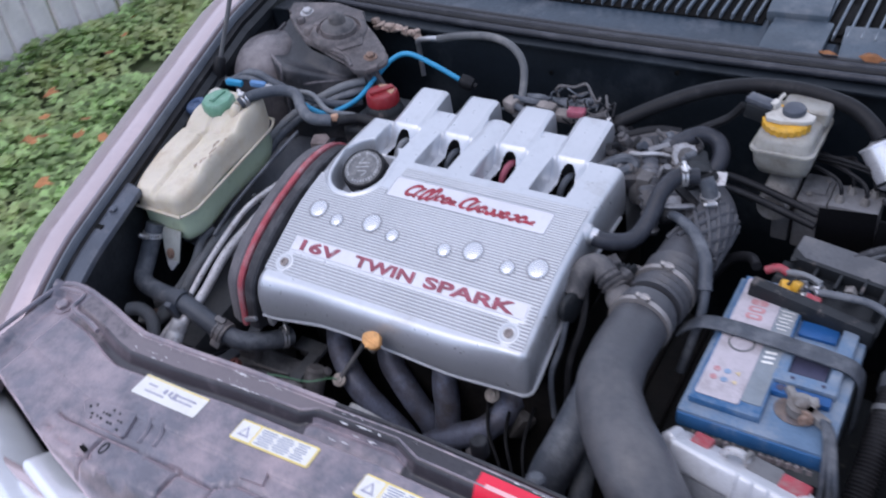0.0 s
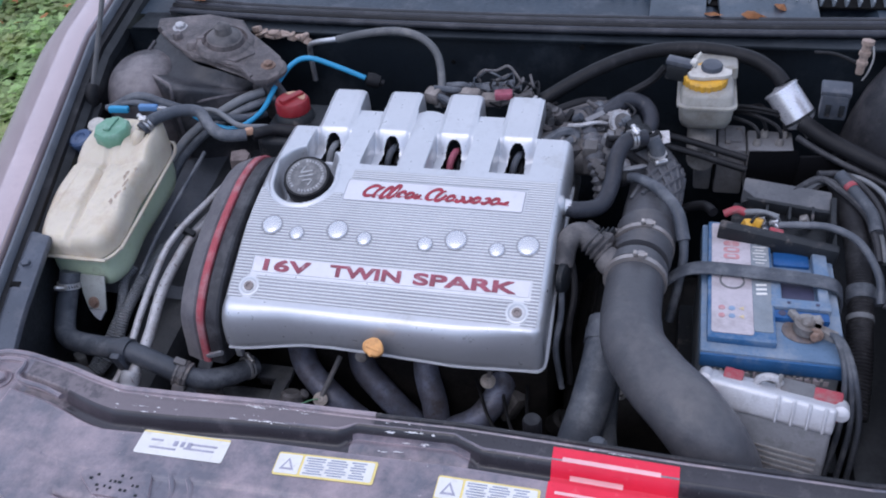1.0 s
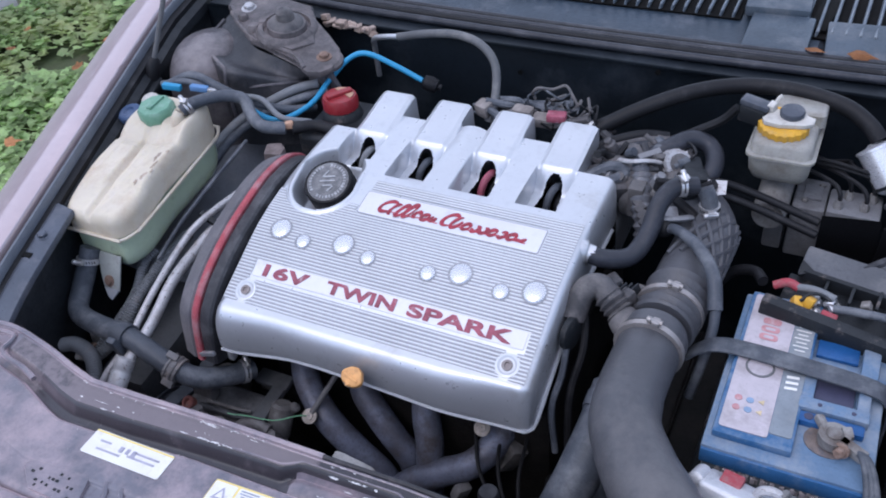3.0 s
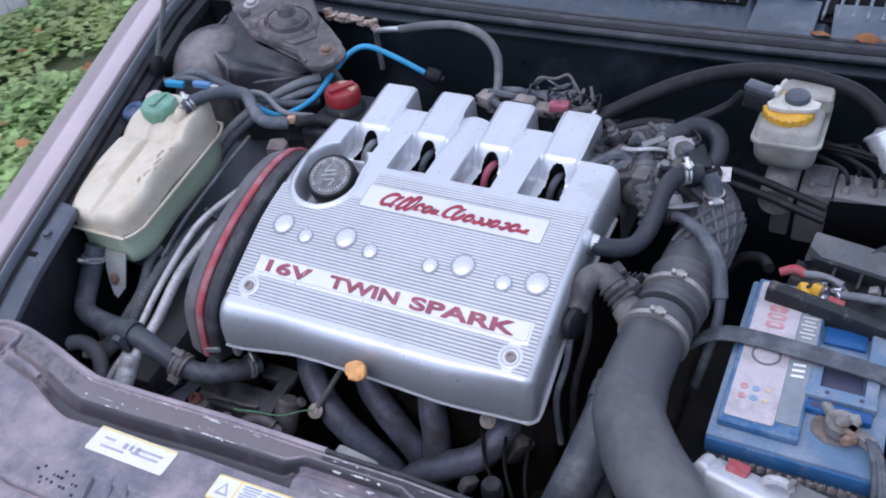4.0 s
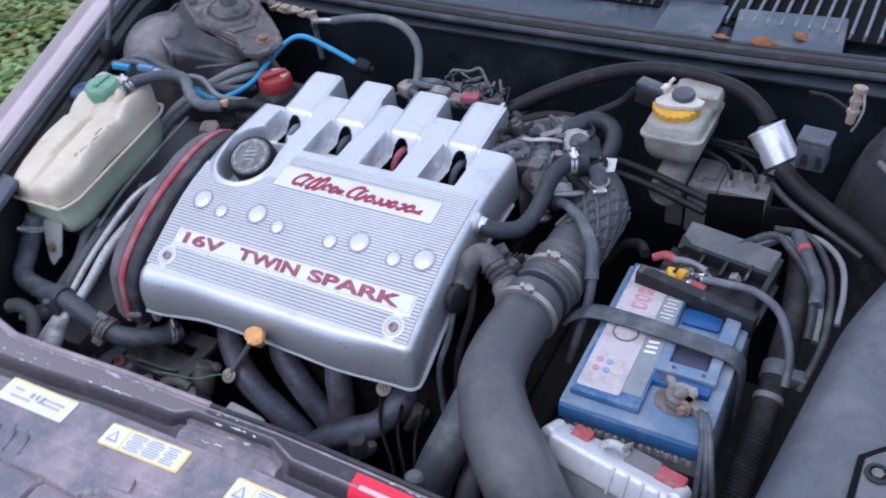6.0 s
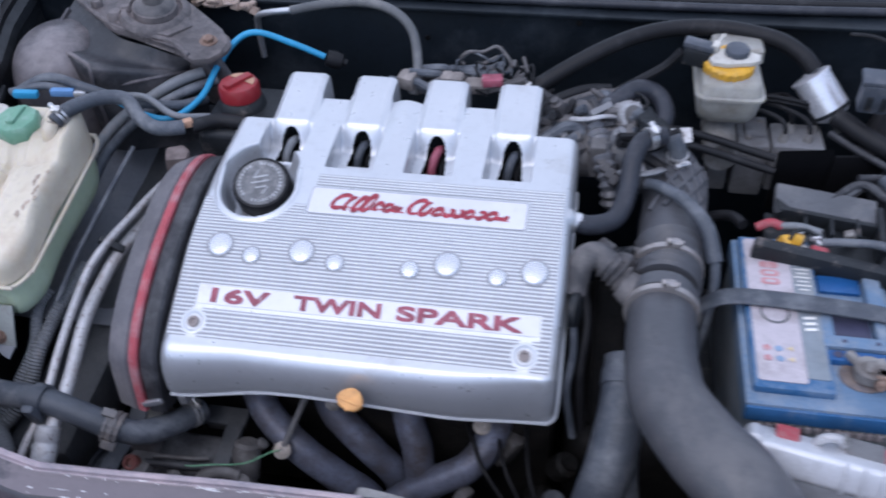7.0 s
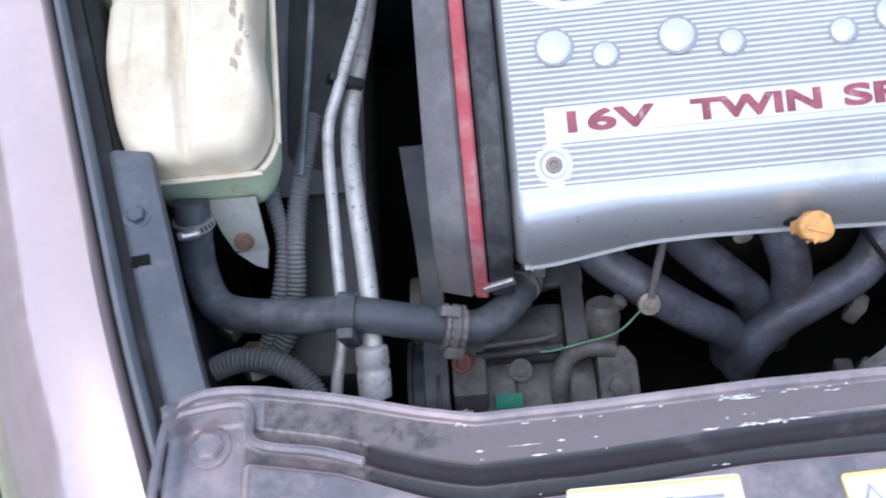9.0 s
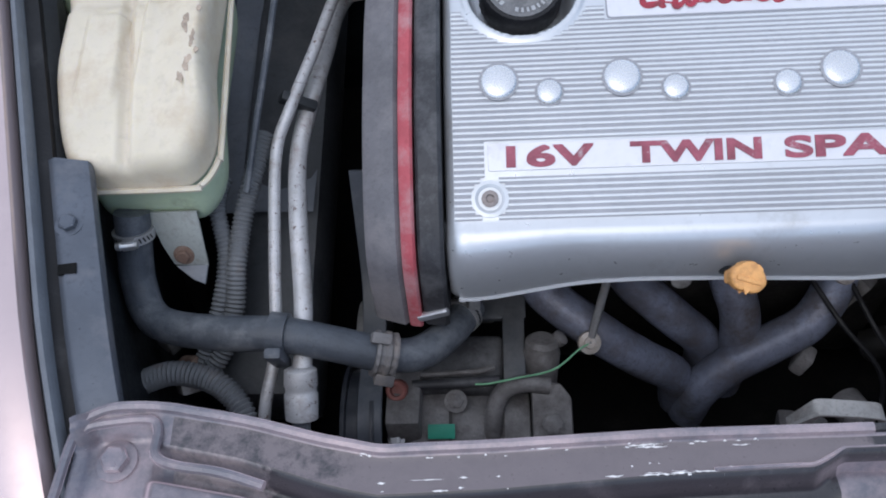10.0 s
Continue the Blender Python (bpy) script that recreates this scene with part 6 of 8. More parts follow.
part("stub", lathe([(0.009, 0), (0.009, 0.012), (0.006, 0.014)], (-0.03, -0.018, 0.705), (0, -1, 0.2), 14), CAST, dip)

# grimy fittings below the header pipes
gr = random.Random(52)
for i in range(10):
    at = (gr.uniform(0.10, 0.27), gr.uniform(-0.10, 0.05), gr.uniform(0.47, 0.58))
    if i % 2:
        solo("engine_fitting", lathe([(0.012, -0.02), (0.018, -0.016), (0.018, 0.010), (0.011, 0.014), (0.011, 0.022)], at, (gr.uniform(-1, 1), gr.uniform(-1, 0), gr.uniform(0, 1)), 16), GRIMY_CAST if i % 4 == 1 else GRIME, "grimy round fitting low on the engine", "fitting", "low engine fittings")
    else:
        solo("engine_bracket", rbox((gr.uniform(0.02, 0.05), gr.uniform(0.015, 0.03), gr.uniform(0.02, 0.06)), pose(*at, gr.uniform(-30, 30), gr.uniform(-30, 30), gr.uniform(0, 90)), 0.005), BLACK_DUSTY if i % 4 else GRIMY_CAST, "grimy bracket low on the engine", "bracket", "low engine brackets")
for i in range(3):
    solo("engine_wire", tube([(0.12 + 0.04 * i, 0.05, 0.60), (0.15 + 0.03 * i, -0.01, 0.585), (0.19 + 0.02 * i, -0.05, 0.55), (0.20 + 0.03 * i, -0.08, 0.49)], 0.0028, 8), RUBBER_DARK, "thin wire hanging low beside the header", "wire", "low engine wires")


# ---- coolant side of the bay ----
ALU_DULL = mat("dull grey alloy", (0.20, 0.20, 0.21), 0.55, 0.2, 0.2, 25, (0.10, 0.095, 0.095), 0.25, 22, 0.2, 200)
FLAKE = mat("flaking tan plastic", (0.32, 0.25, 0.21), 0.8, 0, 0.3, 60, (0.20, 0.14, 0.11), 0.3, 80)


def rounded2(w, h, r, k):
    """A rounded rectangle with extra points along its sides."""
    base, out = rounded(w, h, r, k), []
    for (x0, y0), (x1, y1) in zip(base, base[1:] + base[:1]):
        n = 26 if math.hypot(x1 - x0, y1 - y0) > 0.3 else 1
        out += [(x0 + (x1 - x0) * i / n, y0 + (y1 - y0) * i / n) for i in range(n)]
    return out


TAB = mat("dull pale bracket paint", (0.30, 0.315, 0.30), 0.55, 0.2, 0.15, 20, (0.20, 0.19, 0.17), 0.2, 30, 0.2, 200)
tank = thing("coolant_tank", (-0.50, 0.15, 0.74), "yellowed translucent coolant tank with a green cap", "coolant tank")


def tank_half(z_top, z_bot, shrink, name, material, label):
    """A rounded shell over the tank's outline; z_top and z_bot are functions of x, y."""
    n = 15
    rows = 12
    x0, x1, y0, y1 = -0.572 + shrink, -0.432 - shrink, 0.022 + shrink, 0.298 - shrink
    outline = []
    for px, py in rounded2(1.0, 1.0, 0.20, 7):
        y = (y0 + y1) / 2 + py * (y1 - y0)
        lean = -0.015 * soft(y, 0.04, 0.15)
        wx = (x1 - x0) * (1 - 0.05 * soft(0.12 - y, 0.0, 0.09))
        outline.append(((x0 + x1) / 2 + px * wx + lean, y))
    cx, cy = (x0 + x1) / 2, (y0 + y1) / 2
    verts, faces = [], []
    k = len(outline)
    for r in range(rows + 1):
        f = r / rows
        if f < 0.35:
            g, h = 1.0, f / 0.35 * 0.55
        else:
            a = (f - 0.35) / 0.65 * math.pi / 2
            g, h = 1 - 0.16 * (1 - math.cos(a)), 0.55 + 0.45 * math.sin(a)
        for x, y in outline:
            xx, yy = cx + (x - cx) * g, cy + (y - cy) * (1 - (1 - g) * (x1 - x0) / (y1 - y0))
            zb, zt = z_bot(xx, yy), z_top(xx, yy)
            verts.append((xx, yy, zb + (zt - zb) * h))
    for r in range(rows):
        for i in range(k):
            a, b = r * k + i, r * k + (i + 1) % k
            faces.append((a, b, b + k, a + k))
    # the crown, shrunk ring by ring
    last = rows * k
    prev = list(range(last, last + k))
    for g in [0.97 - 0.03 * q for q in range(32)]:
        ringv = []
        for x, y in outline:
            xx, yy = cx + (x - cx) * 0.84 * g, cy + (y - cy) * (0.92 * g)
            ringv.append(len(verts))
            verts.append((xx, yy, z_top(xx, yy)))
        for i in range(k):
            faces.append((prev[i], prev[(i + 1) % k], ringv[(i + 1) % k], ringv[i]))
        prev = ringv
    faces.append(tuple(prev))
    return part(name, raw(verts, faces), material, tank, label, 70)


def seam_z(x, y):
    return 0.803 + 0.125 * (y - 0.02)


def top_z(x, y):
    z = 0.836 + 0.155 * (y - 0.02) + 0.012 * soft(y, 0.19, 0.23)
    z -= 0.007 * (1 - soft(abs(x + 0.514 + 0.12 * (y - 0.1)), 0.0008, 0.008)) * (1 - soft(y, 0.20, 0.23))
    z += 0.005 * soft(x, -0.505, -0.47) - 0.003 * soft(x, -0.455, -0.44)
    z += 0.0045 * soft(-x, 0.522, 0.525) * (1 - soft(-x, 0.556, 0.561)) * soft(y, 0.083, 0.087) * (1 - soft(y, 0.175, 0.18))
    z += 0.0045 * soft(y, 0.092, 0.095) * soft(x, -0.508, -0.504)
    z += 0.004 * math.sin((x + 0.47) * 60) * soft(y, 0.03, 0.08) * soft(x, -0.505, -0.49)
    z -= 0.004 * (1 - soft(abs(y - 0.195), 0.002, 0.010))
    return z


tank_half(top_z, seam_z, 0.0, "upper_shell", TANK, "")
tank_half(lambda x, y: seam_z(x, y) - 0.065, lambda x, y: seam_z(x, y) - 0.002, 0.004, "lower_shell", TANK_LOW, "greenish coolant-tinted lower shell")
seam_pts = []
for px, py in rounded(1.0, 1.0, 0.16, 5):
    y = 0.16 + py * 0.281
    seam_pts.append((-0.502 + px * 0.145 * (1 - 0.05 * soft(0.12 - y, 0.0, 0.09)) - 0.015 * soft(y, 0.04, 0.15), y, seam_z(0, y)))
part("seam", tube(seam_pts + seam_pts[:2], 0.0030, 6, 3), TANK, tank, "moulded seam")
gc = part("cap", lathe([(0.029, 0), (0.031, 0.003), (0.031, 0.020), (0.028, 0.024), (0.012, 0.026), (0.001, 0.026)], (-0.530, 0.246, 0.878), (0, -0.1, 1), 8), GREEN_CAP, tank, "green faceted filler cap")
part("cap_skirt", lathe([(0.026, -0.012), (0.028, 0.0), (0.026, 0.002)], (-0.530, 0.246, 0.878), (0, -0.1, 1), 24), GREEN_CAP, gc)
part("cap_ridge", rbox((0.012, 0.036, 0.006), pose(-0.530, 0.246, 0.905, 4), 0.002), GREEN_CAP, gc)
part("outlet", tube([(-0.474, 0.228, 0.862), (-0.476, 0.230, 0.888), (-0.472, 0.238, 0.902)], [0.012, 0.011, 0.0085], 14), TANK, tank, "pale hose spigot")
rs_ = random.Random(21)
for i in range(9):
    x, y = rs_.uniform(-0.464, -0.448), 0.098 + 0.009 * i
    w, h = rs_.uniform(0.0015, 0.005), rs_.uniform(0.003, 0.008)
    blob = [(w * math.cos(a * 0.45) * rs_.uniform(0.5, 1.3), h * math.sin(a * 0.45) * rs_.uniform(0.5, 1.3)) for a in range(14)]
    part("smudge", prism(blob, pose(x, y, top_z(x, y) - 0.0002, 8, 6, rs_.uniform(-30, 20)), 0.0008), STAIN, tank, "brown smudge")
part("bracket", prism([(-0.027, 0.004), (0.020, 0.004), (0.0205, -0.050), (0.0205, -0.054), (-0.011, -0.050), (-0.018, -0.030)], pose(-0.482, 0.022, 0.763, 62), 0.003, 0.0008), TAB, tank, "grey metal mounting tab")
part("bracket_foot", prism([(-0.010, 0.0), (0.0205, 0.0), (0.019, -0.018), (0.008, -0.014)], pose(-0.482, -0.004, 0.717, 20), 0.003, 0.0008), RAIL, tank)
bolt(tank, (-0.482, 0.001, 0.7285), (0, -0.9, 0.4), 0.0065, 0.006, RUST)
washer = thing("washer_bottle", (-0.60, 0.255, 0.75), "washer bottle neck with a dark blue cap", "bottle")
part("cap", lathe([(0.019, -0.020), (0.021, -0.018), (0.021, -0.006), (0.0185, -0.004), (0.0185, 0.006), (0.021, 0.008), (0.021, 0.016), (0.018, 0.019), (0.010, 0.019), (0.008, 0.016), (0.001, 0.016)], (-0.606, 0.258, 0.852), (-0.1, -0.25, 1), 24, 12, 0.02), BLUE_CAP, washer, "stepped dark blue cap")
part("neck", lathe([(0.030, -0.10), (0.024, -0.03), (0.018, -0.012)], (-0.604, 0.258, 0.852), (0, 0, 1), 20), TANK_LOW, washer)
part("side_tube", lathe([(0.013, -0.05), (0.0165, -0.004), (0.0170, 0.004), (0.0150, 0.007), (0.001, 0.008)], (-0.612, 0.312, 0.855), (0.1, -0.35, 1), 20), PALE_TAB, washer, "pale plastic tube end")

hose("tank_hose", [(-0.470, 0.240, 0.902), (-0.458, 0.262, 0.908), (-0.436, 0.302, 0.902), (-0.405, 0.318, 0.893), (-0.380, 0.300, 0.877), (-0.352, 0.290, 0.867), (-0.318, 0.305, 0.861)], 0.0105, RUBBER,
     "grey rubber hose looping from the tank top", seg=14, clamps=(0.06,))
solo("orange_clip", rbox((0.014, 0.011, 0.012), pose(-0.313, 0.309, 0.866, 0, 0, 30), 0.003), TAN, "small orange pipe clip", "clip")
solo("dark_pipe", tube([(-0.310, 0.310, 0.858), (-0.28, 0.335, 0.855), (-0.24, 0.34, 0.85), (-0.20, 0.37, 0.83)], 0.010, 12), RUBBER_DARK, "dark pipe beyond the orange clip", "pipe")
solo("blue_tube", tube([(-0.445, 0.352, 0.868), (-0.400, 0.337, 0.857), (-0.354, 0.338, 0.851), (-0.330, 0.395, 0.852), (-0.322, 0.452, 0.870), (-0.298, 0.485, 0.898), (-0.266, 0.497, 0.908), (-0.215, 0.502, 0.890), (-0.165, 0.504, 0.868)], 0.0048, 12), BLUE_TUBE,
     "bright blue plastic tube arching behind the engine", "tube")
for at, length, mt in (((-0.570, 0.330, 0.882), 0.036, BLUE_TUBE), ((-0.515, 0.338, 0.884), 0.034, BLUE_PIPE), ((-0.490, 0.342, 0.880), 0.018, ALU)):
    solo("tube_connector", rbox((length, 0.011, 0.011), pose(*at, 0, 4, 10), 0.003), mt, "small blue tube joint beside the tank" if mt is not ALU else "pale metal tube joint beside the tank", "connector", "tube joints")
solo("grey_tube", tube([(-0.60, 0.338, 0.878), (-0.545, 0.348, 0.886), (-0.480, 0.345, 0.876), (-0.43, 0.350, 0.868)], 0.0062, 10), RUBBER, "grey hose between the tube joints", "tube")
solo("conduit", tube([(-0.60, 0.345, 0.872), (-0.545, 0.36, 0.893), (-0.48, 0.350, 0.885), (-0.42, 0.350, 0.868), (-0.36, 0.37, 0.852), (-0.33, 0.41, 0.84)], 0.0075, 12), RUBBER, "dark cable conduit behind the tank", "conduit")
solo("grey_tube", tube([(-0.44, 0.345, 0.878), (-0.39, 0.345, 0.880), (-0.34, 0.325, 0.866), (-0.30, 0.35, 0.85)], 0.005, 10), CONDUIT, "thin grey tube behind the tank", "tube")
solo("tube_end", lathe([(0.012, -0.012), (0.014, 0), (0.012, 0.012), (0.006, 0.014), (0.006, 0.02)], (-0.152, 0.507, 0.862), (1, 0.2, -0.4), 16), RUBBER_DARK, "dark ring fitting at the end of the blue tube", "fitting")
arc = thing("vent_hose", (-0.295, 0.575, 0.80), "grey hose arching before the bulkhead", "hose")
part("tubing", tube([(-0.012, 0.435, 0.855), (-0.008, 0.455, 0.885), (-0.020, 0.490, 0.925), (-0.052, 0.510, 0.948), (-0.100, 0.520, 0.955), (-0.160, 0.525, 0.946), (-0.218, 0.530, 0.930)], 0.0070, 14), HOSE_GREY, arc)
part("elbow", tube([(-0.214, 0.530, 0.931), (-0.255, 0.540, 0.920), (-0.283, 0.555, 0.905), (-0.294, 0.570, 0.880), (-0.296, 0.575, 0.820)], 0.0050, 12), ALU, arc, "pale metal elbow")

ps = thing("steering_reservoir", (-0.26, 0.39, 0.78), "black fluid reservoir with a red cap", "reservoir")
part("body", rbox((0.115, 0.13, 0.075), pose(-0.255, 0.385, 0.806), 0.012, 3), BLACK, ps)
part("neck", lathe([(0.036, 0), (0.033, 0.012), (0.026, 0.018)], (-0.266, 0.396, 0.842)), BLACK, ps)
rcp = part("cap", lathe([(0.026, 0), (0.0295, 0.003), (0.0295, 0.020), (0.027, 0.0245), (0.012, 0.0255), (0.001, 0.0255)], (-0.266, 0.396, 0.857), (0, 0, 1), 32, 16, 0.03), RED_CAP, ps, "red plastic cap")
part("cap_bar", rbox((0.013, 0.046, 0.008), pose(-0.266, 0.396, 0.884, 0, 0, -35), 0.002), RED_CAP, rcp)
part("cap_mark", prism([(0.024 * math.cos(radians(a)), 0.024 * math.sin(radians(a))) for a in range(-10, 141, 15)], pose(-0.266, 0.396, 0.8822), 0.0012), TAN, rcp, "worn tan half of the cap face")
solo("terracotta_bracket", prism([(-0.017, -0.013), (0.012, -0.015), (0.018, 0.002), (0.010, 0.015), (-0.014, 0.013)], pose(-0.322, 0.268, 0.800, 10, 4, 25), 0.050, 0.005), BROWN_BRACKET, "rust-brown bracket beside the timing cover", "bracket")

# lower hose with clamps
lower = thing("radiator_hose", (-0.52, -0.02, 0.70), "thick grey rubber coolant hose with worm clamps", "hose")
LOW = [(-0.520, 0.020, 0.772), (-0.522, 0.006, 0.752), (-0.524, -0.022, 0.718), (-0.505, -0.055, 0.705), (-0.452, -0.071, 0.710), (-0.388, -0.076, 0.713), (-0.338, -0.081, 0.700), (-0.298, -0.083, 0.683), (-0.268, -0.075, 0.668), (-0.240, -0.045, 0.652), (-0.222, -0.010, 0.640)]
part("tubing", tube(LOW, 0.0160, 20, 7, wobble=0.02), RUBBER, lower)
ring(lower, (-0.5215, 0.008, 0.755), (0, 0.45, 0.9), 0.0162)
ring(lower, (-0.228, -0.022, 0.644), (0.5, 0.8, -0.3), 0.0162)
cuff = part("ridged_clamp", lathe([(0.0162, -0.010), (0.0200, -0.010), (0.0206, -0.007), (0.0186, -0.005), (0.0186, -0.002), (0.0206, 0.0), (0.0206, 0.003), (0.0186, 0.005), (0.0204, 0.008), (0.0200, 0.010), (0.0162, 0.010)], (-0.298, -0.083, 0.683), (0.9, 0.0, -0.35), 56, 14, 0.05), DULL_GREY, lower, "chunky ridged plastic clamp")
for dy, dz in ((-0.020, -0.008), (0.004, 0.022)):
    part("clamp_ear", rbox((0.018, 0.010, 0.012), pose(-0.298, -0.083 + dy, 0.683 + dz, -35 if dy < 0 else 20, 21), 0.002), DULL_GREY, cuff)
part("tie", lathe([(0.0165, -0.008), (0.0195, -0.008), (0.0195, 0.008), (0.0165, 0.008)], (-0.388, -0.076, 0.713), (1, -0.1, -0.05), 22), RUBBER, lower, "rubber tie band")
part("tie_tail", rbox((0.015, 0.010, 0.042), pose(-0.388, -0.097, 0.708, 15), 0.003), RUBBER, lower)
# metal pipes
p1 = thing("aircon_pipe", (-0.408, -0.14, 0.62), "thin bare aluminium pipe down the bay", "pipe", "aluminium pipes")
part("tubing", tube([(-0.412, -0.150, 0.635), (-0.406, -0.120, 0.665), (-0.397, -0.075, 0.688), (-0.398, 0.0, 0.725), (-0.400, 0.092, 0.757), (-0.386, 0.134, 0.777), (-0.368, 0.205, 0.784), (-0.356, 0.28, 0.780), (-0.35, 0.34, 0.76)], 0.0058, 12), PIPE, p1)
part("pipe_clip", rbox((0.036, 0.010, 0.016), pose(-0.381, 0.145, 0.772, 20, 30), 0.003), BLACK, p1)
p2 = thing("aircon_pipe", (-0.372, -0.14, 0.62), "thick bare aluminium pipe with a crimped fitting", "pipe", "aluminium pipes")
part("tubing", tube([(-0.369, -0.105, 0.690), (-0.371, -0.04, 0.708), (-0.377, 0.03, 0.735), (-0.382, 0.100, 0.744), (-0.374, 0.152, 0.757), (-0.364, 0.24, 0.752), (-0.36, 0.30, 0.744), (-0.35, 0.35, 0.73)], 0.0088, 14), PIPE, p2)
part("fitting", lathe([(0.010, -0.028), (0.0145, -0.026), (0.0150, -0.004), (0.0138, -0.002), (0.0138, 0.002), (0.0150, 0.004), (0.0145, 0.018), (0.011, 0.020)], (-0.370, -0.117, 0.685), (0.02, 0.75, 0.62), 22), PIPE, p2, "crimped aluminium fitting")
part("lower_hose", tube([(-0.371, -0.135, 0.670), (-0.372, -0.150, 0.655), (-0.372, -0.165, 0.625)], 0.0085, 12), RUBBER, p2)
for k, line in enumerate(([(-0.486, 0.27, 0.775), (-0.479, 0.334, 0.80), (-0.456, 0.376, 0.82), (-0.415, 0.402, 0.842), (-0.378, 0.424, 0.858), (-0.345, 0.45, 0.862)], [(-0.468, 0.25, 0.77), (-0.459, 0.308, 0.798), (-0.434, 0.357, 0.82), (-0.398, 0.386, 0.838), (-0.357, 0.412, 0.852), (-0.32, 0.44, 0.855)])):
    solo("climbing_conduit", tube(line, 0.0088 - 0.001 * k, 12, 7), (CONDUIT, RUBBER)[k], "smooth grey conduit climbing behind the tank", "conduit", "tank conduits")
# conduits under the tank
solo("corrugated_conduit", tube([(-0.535, -0.095, 0.655), (-0.495, -0.090, 0.668), (-0.455, -0.100, 0.668), (-0.428, -0.125, 0.660), (-0.415, -0.160, 0.645)], 0.0105, 14, 8, ribs=0.0044, depth=0.003), CONDUIT, "grey corrugated cable conduit by the front panel", "conduit")
solo("corrugated_conduit", tube([(-0.455, 0.085, 0.735), (-0.461, 0.058, 0.725), (-0.453, 0.017, 0.700), (-0.460, -0.024, 0.675), (-0.474, -0.056, 0.650), (-0.486, -0.075, 0.635)], 0.0080, 12, 8, ribs=0.0044, depth=0.0020), CONDUIT, "grey corrugated conduit under the tank", "conduit")
solo("corrugated_conduit", tube([(-0.418, 0.130, 0.745), (-0.430, 0.070, 0.730), (-0.437, 0.041, 0.715), (-0.441, 0.008, 0.700), (-0.445, -0.025, 0.675), (-0.455, -0.056, 0.655), (-0.472, -0.078, 0.640)], 0.0092, 12, 8, ribs=0.0044, depth=0.0022), CONDUIT, "grey corrugated conduit beside its twin", "conduit")
solo("thin_cable", tube([(-0.405, 0.30, 0.822), (-0.410, 0.20, 0.800), (-0.418, 0.12, 0.775), (-0.428, 0.06, 0.742)], 0.0035, 8), RUBBER, "thin dark cable along the coolant tank", "cable")


cl = random.Random(33)
for i in range(9):
    a = Vector((cl.uniform(-0.56, -0.44), cl.uniform(-0.16, -0.02), cl.uniform(0.58, 0.65)))
    solo("small_fitting", rbox((cl.uniform(0.012, 0.035), cl.uniform(0.012, 0.03), cl.uniform(0.01, 0.03)), Matrix.Translation(a) @ pose(0, 0, 0, cl.uniform(0, 60), cl.uniform(0, 60), cl.uniform(0, 90)), 0.004), CAST if i % 3 else RUST, "grimy fitting deep beside the front panel", "fitting", "deep fittings")

# ---- intake side of the bay ----
duct = thing("intake_duct", (0.36, 0.10, 0.76), "large dusty black rubber air intake duct", "intake duct")
DUCT = [(0.350, 0.120, 0.800), (0.350, 0.085, 0.800), (0.349, 0.035, 0.801), (0.350, 0.005, 0.800), (0.358, -0.037, 0.796), (0.388, -0.083, 0.790), (0.419, -0.117, 0.786), (0.439, -0.134, 0.774), (0.462, -0.150, 0.750), (0.482, -0.160, 0.70), (0.490, -0.162, 0.60)]
part("lower_tube", tube(DUCT, [0.0400, 0.0398, 0.0400, 0.0405, 0.0415, 0.0435, 0.0455, 0.046, 0.046, 0.046, 0.046], 28, 7, wobble=0.015), DUCT_RUBBER, duct)
part("bellows", tube([(0.359, 0.205, 0.802), (0.359, 0.175, 0.802), (0.354, 0.128, 0.801)], 0.0405, 28, 6, ribs=0.013, depth=0.006), DUCT_RUBBER, duct, "ribbed bellows section")
part("elbow", tube([(0.359, 0.198, 0.802), (0.362, 0.240, 0.804), (0.367, 0.285, 0.806), (0.366, 0.325, 0.812), (0.345, 0.352, 0.822), (0.305, 0.360, 0.826), (0.27, 0.362, 0.826)], [0.0395, 0.040, 0.041, 0.041, 0.040, 0.036, 0.034], 28, 7), DUCT_RUBBER, duct)
for k in range(12):
    turn = 1 if k % 2 else -1
    start = -30 + (k // 2) * 26
    pts = []
    for q in range(7):
        f = q / 6
        yy = 0.236 + 0.092 * f
        phi = radians(start + turn * 34 * (f - 0.5) * 2)
        pts.append((0.3615 + 0.006 * f + 0.0412 * math.cos(phi), yy, 0.804 + 0.006 * f + 0.0412 * math.sin(phi)))
    part("web", tube(pts, 0.0038, 6, 3), DUCT_RUBBER, duct, "moulded crossing rib")
part("cuff", tube([(0.352, 0.112, 0.8015), (0.350, 0.094, 0.802)], 0.0425, 28, 2), DUCT_RUBBER, duct)
ring(duct, (0.3565, 0.160, 0.8015), (0.05, 1, 0), 0.0425, DULL_CLAMP, 0.008)
ring(duct, (0.350, 0.088, 0.802), (0.05, 1, 0), 0.0420, DULL_CLAMP, 0.008)
over = thing("vacuum_tube", (0.313, 0.276, 0.84), "thin dark tube laid over the intake duct", "tube")
part("end_boot", lathe([(0.008, -0.012), (0.0135, -0.008), (0.0145, 0.0), (0.0125, 0.008), (0.008, 0.013)], (0.316, 0.273, 0.846), (0.75, -0.5, 0.35), 18), RUBBER_DARK, over, "black rubber boot")
part("sleeve", tube([(0.320, 0.271, 0.848), (0.340, 0.260, 0.855), (0.372, 0.232, 0.857), (0.400, 0.197, 0.845), (0.412, 0.165, 0.818)], [0.0065, 0.0075, 0.0085, 0.0092, 0.0098], 12), RUBBER, over)
